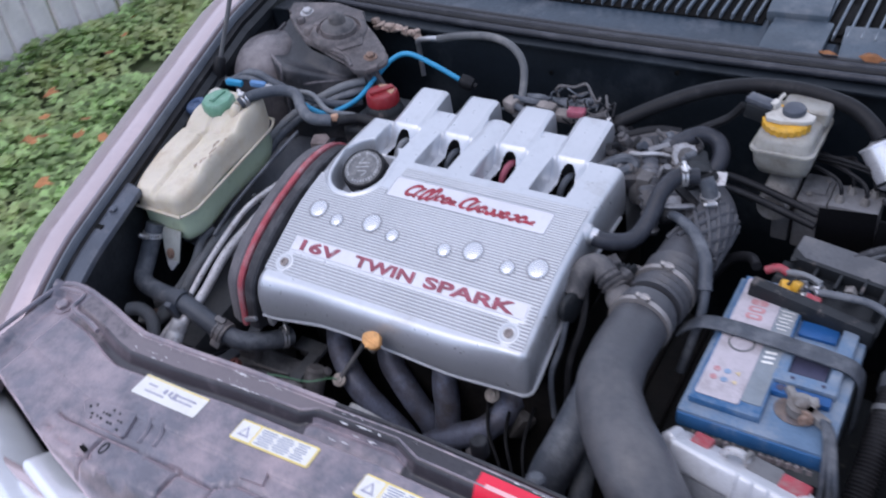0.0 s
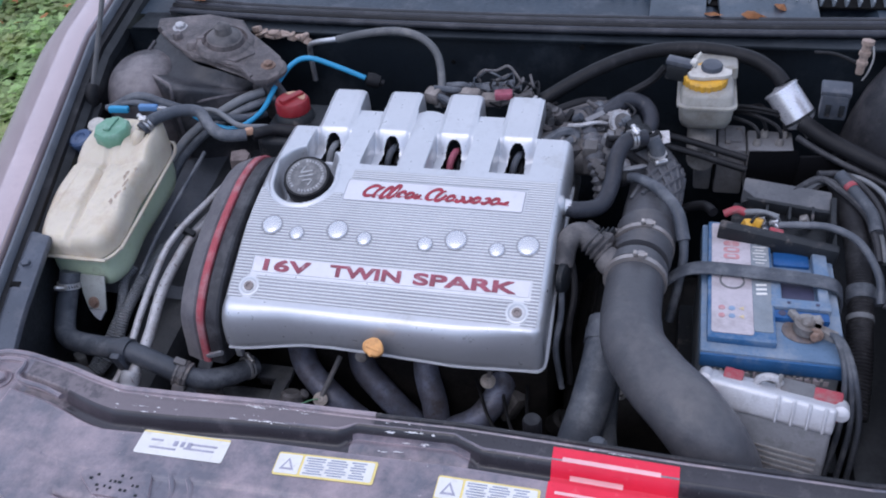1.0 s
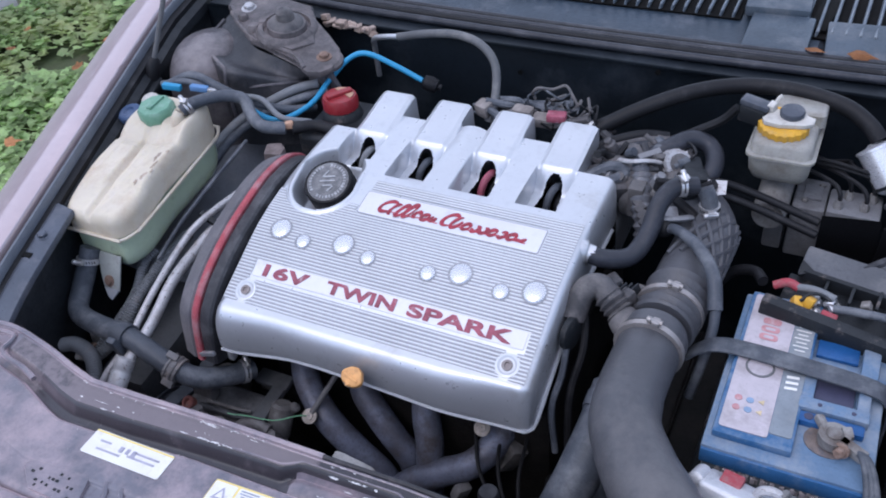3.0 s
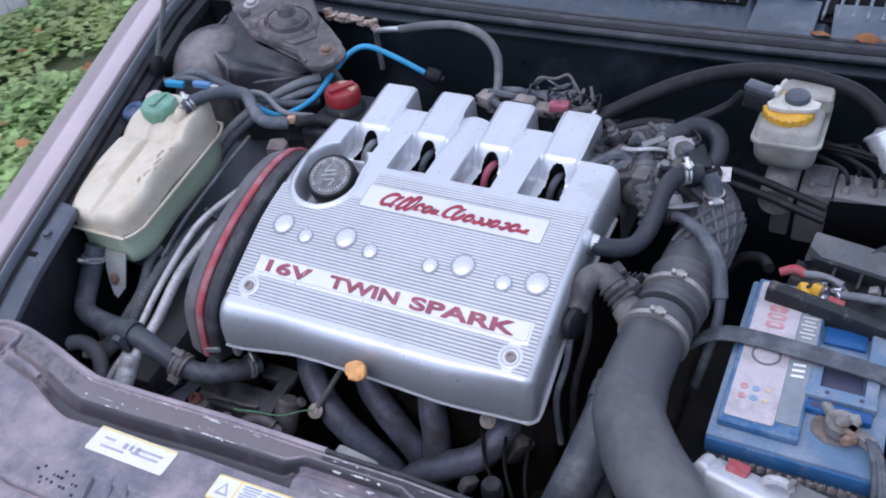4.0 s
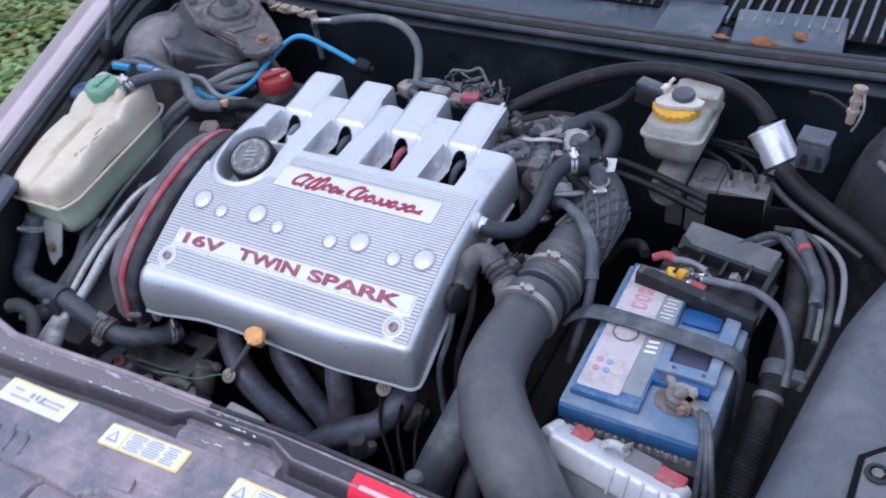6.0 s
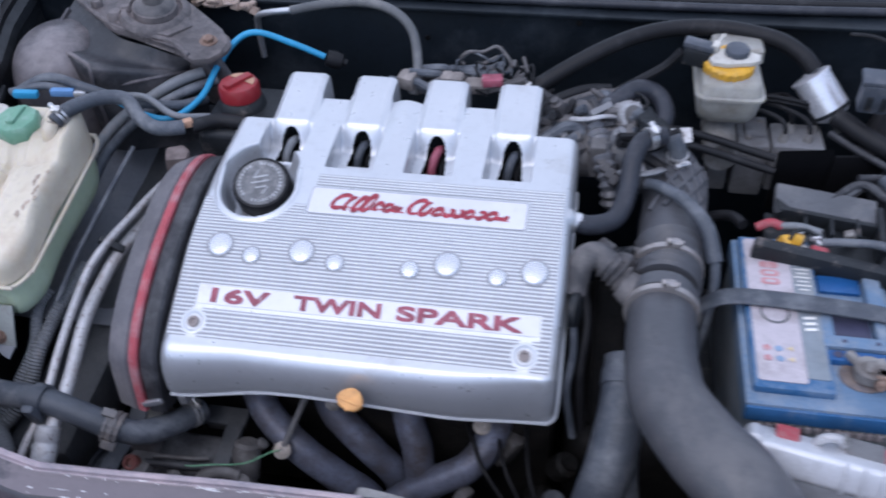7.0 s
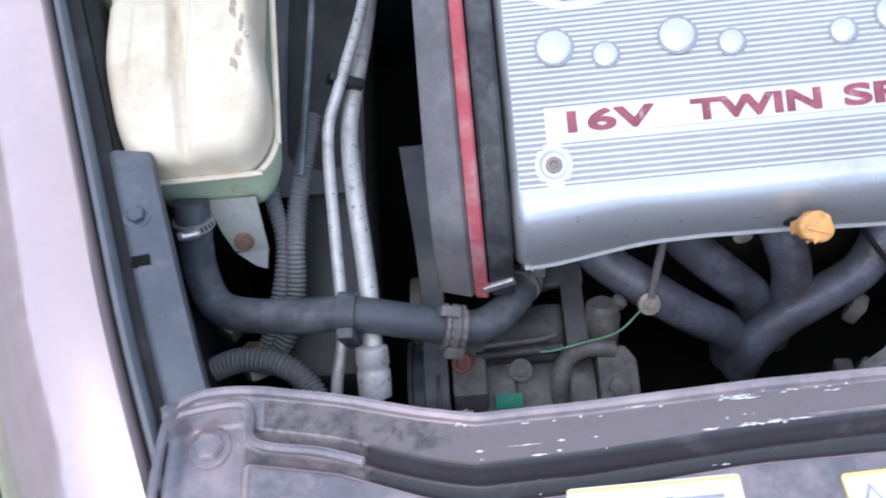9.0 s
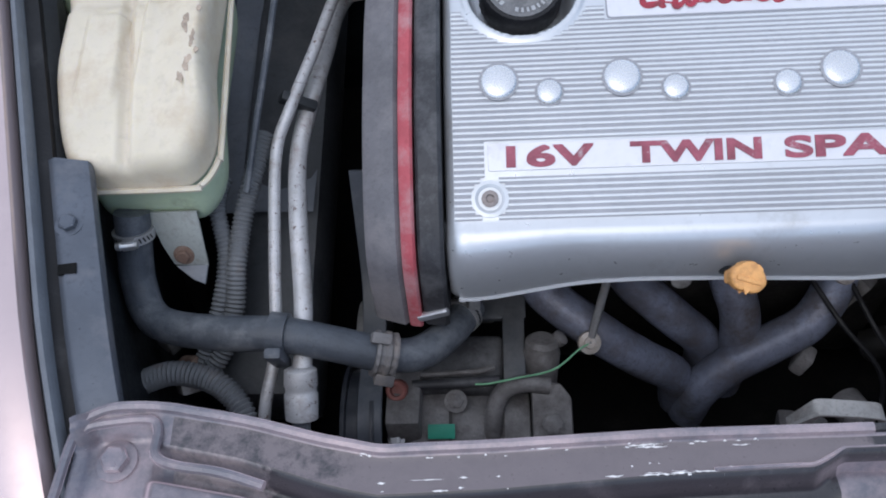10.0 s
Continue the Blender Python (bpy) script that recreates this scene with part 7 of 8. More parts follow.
part("tubing", tube([(0.412, 0.168, 0.820), (0.414, 0.150, 0.795), (0.410, 0.13, 0.76), (0.402, 0.11, 0.71)], 0.0066, 10), RUBBER, over)

hose("breather_hose", [(0.236, 0.186, 0.846), (0.262, 0.190, 0.840), (0.290, 0.212, 0.836), (0.302, 0.245, 0.852), (0.306, 0.280, 0.876), (0.318, 0.308, 0.888), (0.345, 0.326, 0.886)], 0.0128, HOSE_BLACK, "smooth dark breather hose from cover to duct", seg=16, clamps=(0.90,))
solo("cover_nipple", lathe([(0.019, -0.004), (0.017, 0.004), (0.0135, 0.007), (0.012, 0.016)], (0.232, 0.186, 0.846), (1, 0.1, -0.1), 20), ALU, "pale spigot at the end of the silver cover", "spigot")
hose("duct_spigot", [(0.366, 0.322, 0.845), (0.364, 0.322, 0.868), (0.355, 0.326, 0.884)], 0.012, RUBBER, "short dark spigot on the intake elbow", seg=14, clamps=(0.35,))
idle = thing("idle_valve", (0.28, 0.13, 0.80), "black ribbed idle valve pipe beside the cover", "valve")
part("elbow", tube([(0.245, 0.105, 0.802), (0.252, 0.130, 0.830), (0.270, 0.140, 0.836), (0.290, 0.130, 0.826)], 0.0165, 16), BLACK_DUSTY, idle)
part("ribs", tube([(0.280, 0.134, 0.830), (0.305, 0.122, 0.815)], 0.0175, 16, 5, ribs=0.008, depth=0.005), BLACK_DUSTY, idle)
part("socket", lathe([(0.019, -0.022), (0.021, -0.012), (0.021, 0.014), (0.017, 0.018)], (0.322, 0.108, 0.806), (0.75, -0.5, -0.3), 20), BLACK_DUSTY, idle)
for at, sz, tw in (((0.300, 0.150, 0.818), (0.030, 0.020, 0.022), 30), ((0.318, 0.165, 0.812), (0.022, 0.026, 0.018), 20), ((0.282, 0.166, 0.822), (0.026, 0.018, 0.020), 50), ((0.262, 0.158, 0.815), (0.020, 0.024, 0.026), 10)):
    part("connector", rbox(sz, pose(*at, 15, -10, -tw), 0.003), BLACK_DUSTY, idle)
for k in range(4):
    part("connector_rib", rbox((0.003, 0.022, 0.024), pose(0.290 + 0.007 * k, 0.152 + 0.002 * k, 0.819, 15, -10, -30), 0.001), BLACK, idle)
part("disc", lathe([(0.022, -0.004), (0.022, 0.004), (0.018, 0.006)], (0.250, 0.085, 0.795), (1, -0.2, 0.1), 22), BLACK, idle, "round black end plate")
solo("side_cable", tube([(0.247, 0.085, 0.80), (0.252, 0.05, 0.76), (0.248, 0.02, 0.72), (0.26, 0.0, 0.66)], 0.0045, 8), RUBBER, "dark cable hanging beside the cover", "cable")
solo("side_cable", tube([(0.253, 0.135, 0.81), (0.266, 0.09, 0.77), (0.262, 0.05, 0.72), (0.27, 0.02, 0.65)], 0.0055, 8), RUBBER_DARK, "dark cable beside the idle valve", "cable")
under = thing("lower_hose", (0.318, 0.06, 0.74), "dusty black hose under the intake duct", "hose")
part("tubing", tube([(0.318, 0.060, 0.745), (0.316, 0.010, 0.725), (0.306, -0.045, 0.690), (0.290, -0.090, 0.640), (0.285, -0.110, 0.58), (0.29, -0.115, 0.48)], 0.0285, 22, 7), RUBBER, under)
part("cuff", tube([(0.318, 0.045, 0.740), (0.317, 0.025, 0.732)], 0.0305, 22, 3), RUBBER, under)
solo("lower_hose", tube([(0.325, 0.02, 0.66), (0.325, -0.04, 0.64), (0.335, -0.09, 0.60), (0.35, -0.13, 0.54)], 0.017, 14, 7), RUBBER, "thin dark hose under the intake duct", "hose")

# throttle and wiring cluster
SLEEVE = mat("crumpled grey sleeve", (0.14, 0.143, 0.157), 0.34, 0.1, 0.3, 40, (0.075, 0.07, 0.073), 0.35, 50, 0.5, 160)
DUSTY_PLUG = mat("dust-covered plug", (0.23, 0.205, 0.19), 0.7, 0, 0.3, 40, (0.12, 0.105, 0.10), 0.3, 50, 0.4, 200)
throttle = thing("throttle_body", (0.27, 0.38, 0.78), "dirty cast throttle body with linkage and plugs", "throttle body")
part("body", lathe([(0.036, -0.04), (0.038, -0.036), (0.038, 0.02), (0.044, 0.022), (0.044, 0.032), (0.036, 0.034)], (0.275, 0.372, 0.822), (1, 0, 0), 26), GRIMY_CAST, throttle)
part("linkage", rbox((0.05, 0.03, 0.03), pose(0.285, 0.402, 0.852, 10, 0, 25), 0.006), GRIMY_CAST, throttle)
drum_axis = Vector((0.55, -0.62, 0.55)).normalized()
DR = Vector((0.300, 0.398, 0.866))
for k in range(4):
    part("drum_flange", lathe([(0.013, 0), (0.0225 - 0.001 * k, 0.0004), (0.0225 - 0.001 * k, 0.0022), (0.013, 0.0026)], DR + drum_axis * (0.0058 * k - 0.010), drum_axis, 26), PIPE, throttle, "pale cable drum flange")
part("drum_core", lathe([(0.014, -0.012), (0.014, 0.012), (0.006, 0.013)], DR, drum_axis, 20), GRIMY_CAST, throttle)
for k in range(9):
    ray = frame_to(drum_axis).to_3x3() @ Vector((math.cos(k * 0.7), math.sin(k * 0.7), 0))
    part("drum_spoke", tube([DR + ray * 0.008 + drum_axis * 0.010, DR + ray * 0.021 + drum_axis * 0.0085], 0.0016, 6, 2), PIPE, throttle)
part("drum_cable", tube([DR + Vector((0.020, 0.004, 0.010)), DR + Vector((0.024, 0.012, 0.016)), DR + Vector((0.010, 0.030, 0.018)), DR + Vector((-0.02, 0.045, 0.012))], 0.002, 8), RUBBER_DARK, throttle)
part("bulb", lathe([(0.008, -0.030), (0.018, -0.024), (0.0225, -0.006), (0.0215, 0.012), (0.014, 0.022), (0.008, 0.026)], (0.196, 0.408, 0.845), (1, -0.15, 0.25), 24), RUBBER_DARK, throttle, "dark rubber bulb")
for at, axis, k in (((0.201, 0.366, 0.846), (1, 0.25, 0.15), 0.95), ((0.240, 0.382, 0.856), (0.8, 0.5, 0.1), 0.8), ((0.222, 0.350, 0.836), (1, -0.3, 0.1), 0.7)):
    part("bulb", lathe([(0.006 * k, -0.030 * k), (0.013 * k, -0.026 * k), (0.0165 * k, -0.012 * k), (0.0175 * k, 0.004 * k), (0.015 * k, 0.016 * k), (0.008 * k, 0.024 * k), (0.003 * k, 0.026 * k)], at, axis, 20), BLACK_DUSTY, throttle, "dusty rubber bulb")
for k in range(5):
    part("bunched_hose", tube([(0.150 + 0.012 * k, 0.392 - 0.006 * k, 0.846), (0.190 + 0.010 * k, 0.424 - 0.007 * k, 0.862 - 0.002 * k), (0.235 + 0.008 * k, 0.446 - 0.008 * k, 0.872 - 0.003 * k), (0.272 + 0.006 * k, 0.462 - 0.006 * k, 0.866)], (0.0085, 0.0060, 0.0095, 0.0050, 0.0075)[k], 10, 6), (RUBBER_DARK, BLACK_DUSTY, HOSE_BLACK, LOOM, RUBBER)[k], throttle, "dusty bunched hose")
part("crumpled_sleeve", tube([(0.242, 0.404, 0.858), (0.258, 0.369, 0.852), (0.268, 0.334, 0.842), (0.281, 0.306, 0.815), (0.286, 0.296, 0.785)], [0.010, 0.015, 0.016, 0.014, 0.013], 14, 7, ribs=0.0125, depth=0.0045, wobble=0.12), SLEEVE, throttle, "crumpled grey wiring sleeve")
part("pale_web", rbox((0.030, 0.020, 0.006), pose(0.312, 0.310, 0.842, 25, 10, 30), 0.002), PIPE, throttle, "pale cast web")
part("pale_arm", tube([(0.222, 0.378, 0.868), (0.240, 0.364, 0.878), (0.253, 0.360, 0.884), (0.268, 0.372, 0.880), (0.280, 0.384, 0.872)], 0.0052, 8, flat=0.6), PIPE, throttle, "pale bent steel arm")
part("pale_arm", rbox((0.034, 0.010, 0.004), pose(0.262, 0.392, 0.878, 15, -10, 35), 0.001), ALU_DULL, throttle)
part("top_hose", tube([(0.250, 0.405, 0.858), (0.279, 0.419, 0.873), (0.308, 0.446, 0.880), (0.337, 0.447, 0.872), (0.350, 0.420, 0.860), (0.342, 0.390, 0.842)], 0.0135, 14, 7), HOSE_BLACK, throttle, "thick dusty hose over the throttle")
part("alloy_collar", tube([(0.296, 0.300, 0.842), (0.300, 0.284, 0.852), (0.312, 0.276, 0.857), (0.332, 0.284, 0.856), (0.345, 0.300, 0.850)], 0.0085, 10, flat=0.5), ALU_DULL, throttle, "pale alloy collar")
for k in range(5):
    part("block_rib", rbox((0.012, 0.016, 0.010), pose(0.262 + 0.006 * k, 0.330 - 0.010 * k, 0.846 - 0.003 * k, 20, 10, -35), 0.003), BLACK_DUSTY, throttle)
part("linkage_arm", rbox((0.045, 0.010, 0.018), pose(0.286, 0.400, 0.868, 20, 15, 40), 0.003), GRIMY_CAST, throttle)
part("linkage_arm", rbox((0.012, 0.036, 0.012), pose(0.262, 0.414, 0.868, 10, 5, 60), 0.003), GRIMY_CAST, throttle)
part("sensor", rbox((0.035, 0.03, 0.028), pose(0.335, 0.362, 0.866, 0, 10, 30), 0.005), BLACK, throttle)
part("bracket", rbox((0.022, 0.028, 0.05), pose(0.262, 0.335, 0.838), 0.004), GRIMY_CAST, throttle)
part("foil_tag", prism([(-0.016, -0.01), (0.012, -0.014), (0.018, 0.006), (-0.006, 0.014)], pose(0.366, 0.342, 0.876, 25, -15, 20), 0.002), PIPE, throttle, "crumpled bright metal tag")
wr = random.Random(17)
for i in range(24):
    c = Vector((wr.uniform(0.205, 0.33), wr.uniform(0.34, 0.44), wr.uniform(0.83, 0.87)))
    pts = [c + Vector((wr.uniform(-0.05, 0.05), wr.uniform(-0.04, 0.04), wr.uniform(-0.03, 0.018))) * k for k in (-1.0, -0.3, 0.35, 1.0)]
    solo("wiring", tube(pts, wr.uniform(0.0035, 0.0085), 8, 5), (RUBBER, BLACK_DUSTY, RUBBER_DARK, LOOM)[i % 4], "dusty wiring tangled over the throttle body", "wiring", "throttle wiring")
for at, s, mt in (((0.245, 0.405, 0.868), (0.04, 0.020, 0.018), BLACK_DUSTY), ((0.215, 0.39, 0.850), (0.04, 0.022, 0.026), BLACK_DUSTY), ((0.285, 0.435, 0.862), (0.06, 0.03, 0.02), BLACK_DUSTY), ((0.32, 0.40, 0.858), (0.03, 0.03, 0.03), BLACK), ((0.228, 0.345, 0.838), (0.03, 0.026, 0.03), BLACK_DUSTY)):
    solo("plug_connector", rbox(s, pose(*at, 12, 8, wr.uniform(-50, 50)), 0.006, 2), mt, "dusty wiring plug by the throttle body", "connector", "throttle plugs")
for i in range(12):
    solo("small_fitting", lathe([(0.006, -0.012), (0.009, -0.010), (0.009, 0.006), (0.006, 0.008), (0.006, 0.014)], (wr.uniform(0.20, 0.33), wr.uniform(0.33, 0.445), wr.uniform(0.835, 0.872)), (wr.uniform(-1, 1), wr.uniform(-1, 0.4), wr.uniform(-0.3, 1)), 12), (GRIMY_CAST, BLACK_DUSTY, ALU_DULL, RUBBER)[i % 4], "small dusty fitting around the throttle body", "fitting", "throttle fittings")
for i in range(16):
    c = Vector((wr.uniform(-0.04, 0.15), wr.uniform(0.435, 0.47), wr.uniform(0.845, 0.885)))
    pts = [c + Vector((wr.uniform(-0.06, 0.06), wr.uniform(-0.02, 0.02), wr.uniform(-0.02, 0.025))) * k for k in (-1.0, -0.3, 0.35, 1.0)]
    solo("wiring", tube(pts, wr.uniform(0.002, 0.0065), 8, 5), (RUBBER, BLACK_DUSTY, GRIMY_CAST, RUBBER_DARK)[i % 4], "dusty wires bunched behind the engine cover", "wiring", "rear wiring")
for at, s in (((-0.020, 0.440, 0.876), (0.026, 0.024, 0.024)), ((0.046, 0.442, 0.880), (0.034, 0.020, 0.018)), ((0.082, 0.438, 0.874), (0.036, 0.022, 0.018))):
    solo("plug_connector", rbox(s, pose(*at, 10, 0, wr.uniform(-30, 30)), 0.006), DUSTY_PLUG, "pale dusty plug behind the engine cover", "connector", "rear plugs")
solo("wiring_plug", rbox((0.03, 0.02, 0.012), pose(0.105, 0.432, 0.888, 0, 0, 10), 0.003), RED_DULL, "small red plug behind the cover", "connector")
hose("booster_hose", [(0.135, 0.445, 0.850), (0.172, 0.462, 0.868), (0.215, 0.485, 0.888), (0.263, 0.512, 0.905), (0.310, 0.540, 0.913), (0.363, 0.562, 0.915), (0.430, 0.562, 0.918), (0.500, 0.545, 0.914), (0.538, 0.527, 0.900), (0.556, 0.516, 0.885)], 0.0122, RUBBER_DARK, "thick black hose curving along the bulkhead", seg=16, clamps=(0.06,))
for k, (cx, cz, rr) in enumerate(((0.085, 0.897, 0.034), (0.100, 0.892, 0.024), (0.122, 0.897, 0.032), (0.066, 0.890, 0.022), (0.142, 0.888, 0.020), (0.094, 0.902, 0.040), (0.112, 0.886, 0.018))):
    solo("wiring", tube([(cx + rr * math.cos(a * 0.5 + k), 0.458 + 0.010 * math.sin(1.7 * a + k), cz + 0.5 * rr * math.sin(a * 0.5 + k) + 0.006 * math.sin(2.3 * a + 2 * k)) for a in range(9 + k % 3)], 0.0016 + 0.0004 * (k % 3), 6, 4), (RUBBER, RUBBER_DARK, BLACK_DUSTY)[k % 3], "thin looped wires behind the engine cover", "wiring", "rear wiring")

# brake fluid reservoir
res = thing("brake_reservoir", (0.435, 0.50, 0.84), "milky brake fluid reservoir with a yellow cap", "reservoir")


def loft(layers, cx, cy, tilt, r=0.016):
    """A moulded shell of rounded rectangles; layers: (width, depth, height, shift in y)."""
    verts, faces = [], []
    k = len(rounded(1, 1, 0.2, 5))
    for w, dp, z, sh in layers:
        for x, y in rounded(w, dp, r, 5):
            verts.append((cx + x, cy + y + sh, z + tilt * (y + sh)))
    for i in range(len(layers) - 1):
        for j in range(k):
            a, b = i * k + j, i * k + (j + 1) % k
            faces.append((a, b, b + k, a + k))
    faces += [tuple(range(k - 1, -1, -1)), tuple(range((len(layers) - 1) * k, len(layers) * k))]
    return raw(verts, faces)


part("lower_shell", loft([(0.060, 0.105, 0.832, 0.008), (0.074, 0.122, 0.836, 0.005), (0.082, 0.134, 0.850, 0.002), (0.086, 0.142, 0.874, 0), (0.086, 0.142, 0.878, 0)], 0.435, 0.493, -0.06), MILKY, res, "", 50)
part("seam", loft([(0.088, 0.144, 0.878, 0), (0.094, 0.150, 0.879, 0), (0.094, 0.150, 0.883, 0), (0.088, 0.144, 0.884, 0)], 0.435, 0.493, -0.06), MILKY, res, "", 50)
part("upper_shell", loft([(0.085, 0.141, 0.8835, 0), (0.082, 0.137, 0.896, 0.001), (0.078, 0.132, 0.902, 0.002), (0.068, 0.120, 0.9045, 0.003)], 0.435, 0.493, -0.06), MILKY, res, "", 50)
part("filler_neck", lathe([(0.036, 0), (0.034, 0.006), (0.029, 0.008)], (0.434, 0.466, 0.899), (0, -0.06, 1), 30), MILKY, res)
yc = part("cap", lathe([(0.031, 0), (0.033, 0.003), (0.033, 0.018), (0.030, 0.021), (0.002, 0.021)], (0.430, 0.468, 0.903), (0, -0.12, 1), 80, 20, 0.055), YELLOW_CAP, res, "ribbed yellow cap")
part("cap_plate", prism([(-0.034, -0.006), (-0.030, -0.016), (-0.010, -0.020), (0.022, -0.016), (0.034, -0.010), (0.036, 0.004), (0.024, 0.006), (0.020, 0.016), (-0.020, 0.016), (-0.024, 0.004)], pose(0.434, 0.464, 0.924, 6, 0, 4), 0.007, 0.0015), PALE_TAB, yc, "pale plastic bracket plate")
part("cap_knob", lathe([(0.0165, 0), (0.017, 0.007), (0.0155, 0.0095), (0.011, 0.0105), (0.001, 0.010)], (0.438, 0.470, 0.930), (0, -0.1, 1), 24), RELAY, yc, "black rubber knob")
part("tab", rbox((0.010, 0.014, 0.014), pose(0.410, 0.474, 0.936, 10, 0, -20), 0.002), PALE_TAB, yc)
part("tab", tube([(0.412, 0.476, 0.938), (0.416, 0.480, 0.948), (0.420, 0.482, 0.952)], 0.0028, 6, 3), PALE_TAB, yc)
part("rear_lid", loft([(0.072, 0.056, 0.896, 0), (0.070, 0.054, 0.914, 0), (0.062, 0.046, 0.917, 0)], 0.446, 0.528, -0.06, 0.008), MILKY, res, "raised rear of the reservoir", 50)
part("plug", rbox((0.036, 0.024, 0.024), pose(0.386, 0.474, 0.922, 0, 6, -12), 0.003), BLACK, res, "black sensor plug")
part("plug_lid", rbox((0.042, 0.022, 0.008), pose(0.388, 0.477, 0.937, 0, 6, -12), 0.002), RELAY, res, "grey plug lid")
part("plug_cable", tube([(0.365, 0.470, 0.930), (0.345, 0.47, 0.905), (0.31, 0.46, 0.885), (0.28, 0.45, 0.87)], 0.0065, 8), RUBBER_DARK, res)
solo("master_cylinder", lathe([(0.022, -0.09), (0.024, -0.085), (0.024, 0.05), (0.016, 0.06)], (0.435, 0.50, 0.800), (0, 1, 0.05), 20), CAST, "dark cast brake master cylinder", "cylinder")
canister = solo("silver_canister", lathe([(0.009, -0.046), (0.012, -0.040), (0.022, -0.034), (0.0268, -0.028), (0.0268, 0.028), (0.0285, 0.0285), (0.0285, 0.032), (0.026, 0.033), (0.014, 0.034), (0.008, 0.038), (0.001, 0.038)], (0.572, 0.503, 0.852), (-0.60, 0.38, 0.70), 32), POLISHED, "small polished metal canister on a hose", "canister")
part("end_band", lathe([(0.0268, -0.002), (0.0278, -0.002), (0.0278, 0.003), (0.0268, 0.003)], Vector((0.572, 0.503, 0.852)) + Vector((-0.60, 0.38, 0.70)).normalized() * -0.026, (-0.60, 0.38, 0.70), 32), BLACK, canister, "black end band")
part("nozzle", lathe([(0.0085, -0.012), (0.0085, 0.0), (0.006, 0.002), (0.006, 0.008)], Vector((0.572, 0.503, 0.852)) + Vector((-0.60, 0.38, 0.70)).normalized() * -0.048, (-0.60, 0.38, 0.70), 14), CAST, canister)
solo("canister_hose", tube([(0.590, 0.470, 0.840), (0.608, 0.455, 0.834), (0.632, 0.437, 0.827), (0.677, 0.409, 0.818), (0.719, 0.391, 0.805), (0.765, 0.376, 0.775)], 0.0138, 14, 7), RUBBER_DARK, "black hose below the metal canister", "hose")
solo("thin_pipe", tube([(0.584, 0.452, 0.822), (0.608, 0.425, 0.820), (0.649, 0.404, 0.808), (0.692, 0.386, 0.797), (0.722, 0.373, 0.788)], 0.0052, 10), LOOM, "thin dark pipe beside the canister hose", "pipe")
relay = thing("relay_box", (0.63, 0.46, 0.86), "grey-black relay box by the suspension tower", "relay")
part("body", rbox((0.040, 0.030, 0.044), pose(0.628, 0.458, 0.885, 5, 0, -6), 0.004), RELAY, relay)
part("cap", rbox((0.045, 0.035, 0.009), pose(0.628, 0.460, 0.909, 5, 0, -6), 0.003), RELAY, relay)
for dx in (-0.010, 0.010):
    part("pin", rbox((0.008, 0.004, 0.02), pose(0.628 + dx, 0.4415, 0.880), 0.001), BLACK, relay)
plug = thing("bare_plug", (0.662, 0.50, 0.915), "weathered brown ringed cable end by the tower", "connector")
part("sleeve", lathe([(0.004, -0.028), (0.006, -0.026), (0.0065, -0.012), (0.0085, -0.011), (0.0085, -0.006), (0.0065, -0.005), (0.0065, 0.003), (0.009, 0.004), (0.009, 0.010), (0.007, 0.011), (0.007, 0.020), (0.0095, 0.022), (0.0095, 0.028), (0.004, 0.030)], (0.665, 0.503, 0.942), (0.08, 0.10, 1), 16), FLAKE, plug)
part("spring_clip", tube([(0.674, 0.496, 0.965), (0.677, 0.492, 0.945), (0.673, 0.490, 0.922), (0.668, 0.492, 0.908)], 0.0016, 6, 4), CLAMP, plug, "thin steel clip")
solo("tower_cable", tube([(0.60, 0.55, 0.925), (0.63, 0.535, 0.93), (0.665, 0.50, 0.93)], 0.003, 8), RUBBER_DARK, "thin black cable to the brown cable end", "cable")
flake = random.Random(41)
flk = thing("flaking_bracket", (-0.35, 0.583, 0.90), "flaking tan-brown bracket on the bulkhead edge", "bracket")
for i in range(26):
    t = i / 25
    part("flake", rbox((flake.uniform(0.008, 0.024), flake.uniform(0.006, 0.014), flake.uniform(0.004, 0.014)), pose(-0.405 + 0.105 * t, 0.583 + flake.uniform(-0.004, 0.004), 0.915 - 0.012 * t + flake.uniform(-0.006, 0.006), flake.uniform(-25, 25), flake.uniform(-25, 25), flake.uniform(-30, 30)), 0.0015, 1), FLAKE, flk)

# hydraulic block and bracket
abs_ = thing("hydraulic_block", (0.49, 0.47, 0.74), "grey brake hydraulic block under the reservoir", "hydraulic block")
part("block", rbox((0.028, 0.062, 0.09), pose(0.443, 0.483, 0.752), 0.005), ALU_DULL, abs_)
part("block", rbox((0.046, 0.080, 0.09), pose(0.485, 0.484, 0.752), 0.005), ALU_DULL, abs_)
part("block", rbox((0.072, 0.062, 0.08), pose(0.545, 0.468, 0.764), 0.005), ALU_DULL, abs_)
part("cover_plate", rbox((0.026, 0.034, 0.005), pose(0.487, 0.484, 0.799), 0.002), ALU_DULL, abs_)
bolt(abs_, (0.478, 0.462, 0.797), (0, 0, 1), 0.0045, 0.005, CAST, False)
bolt(abs_, (0.497, 0.505, 0.797), (0, 0, 1), 0.0045, 0.005, CAST, False)
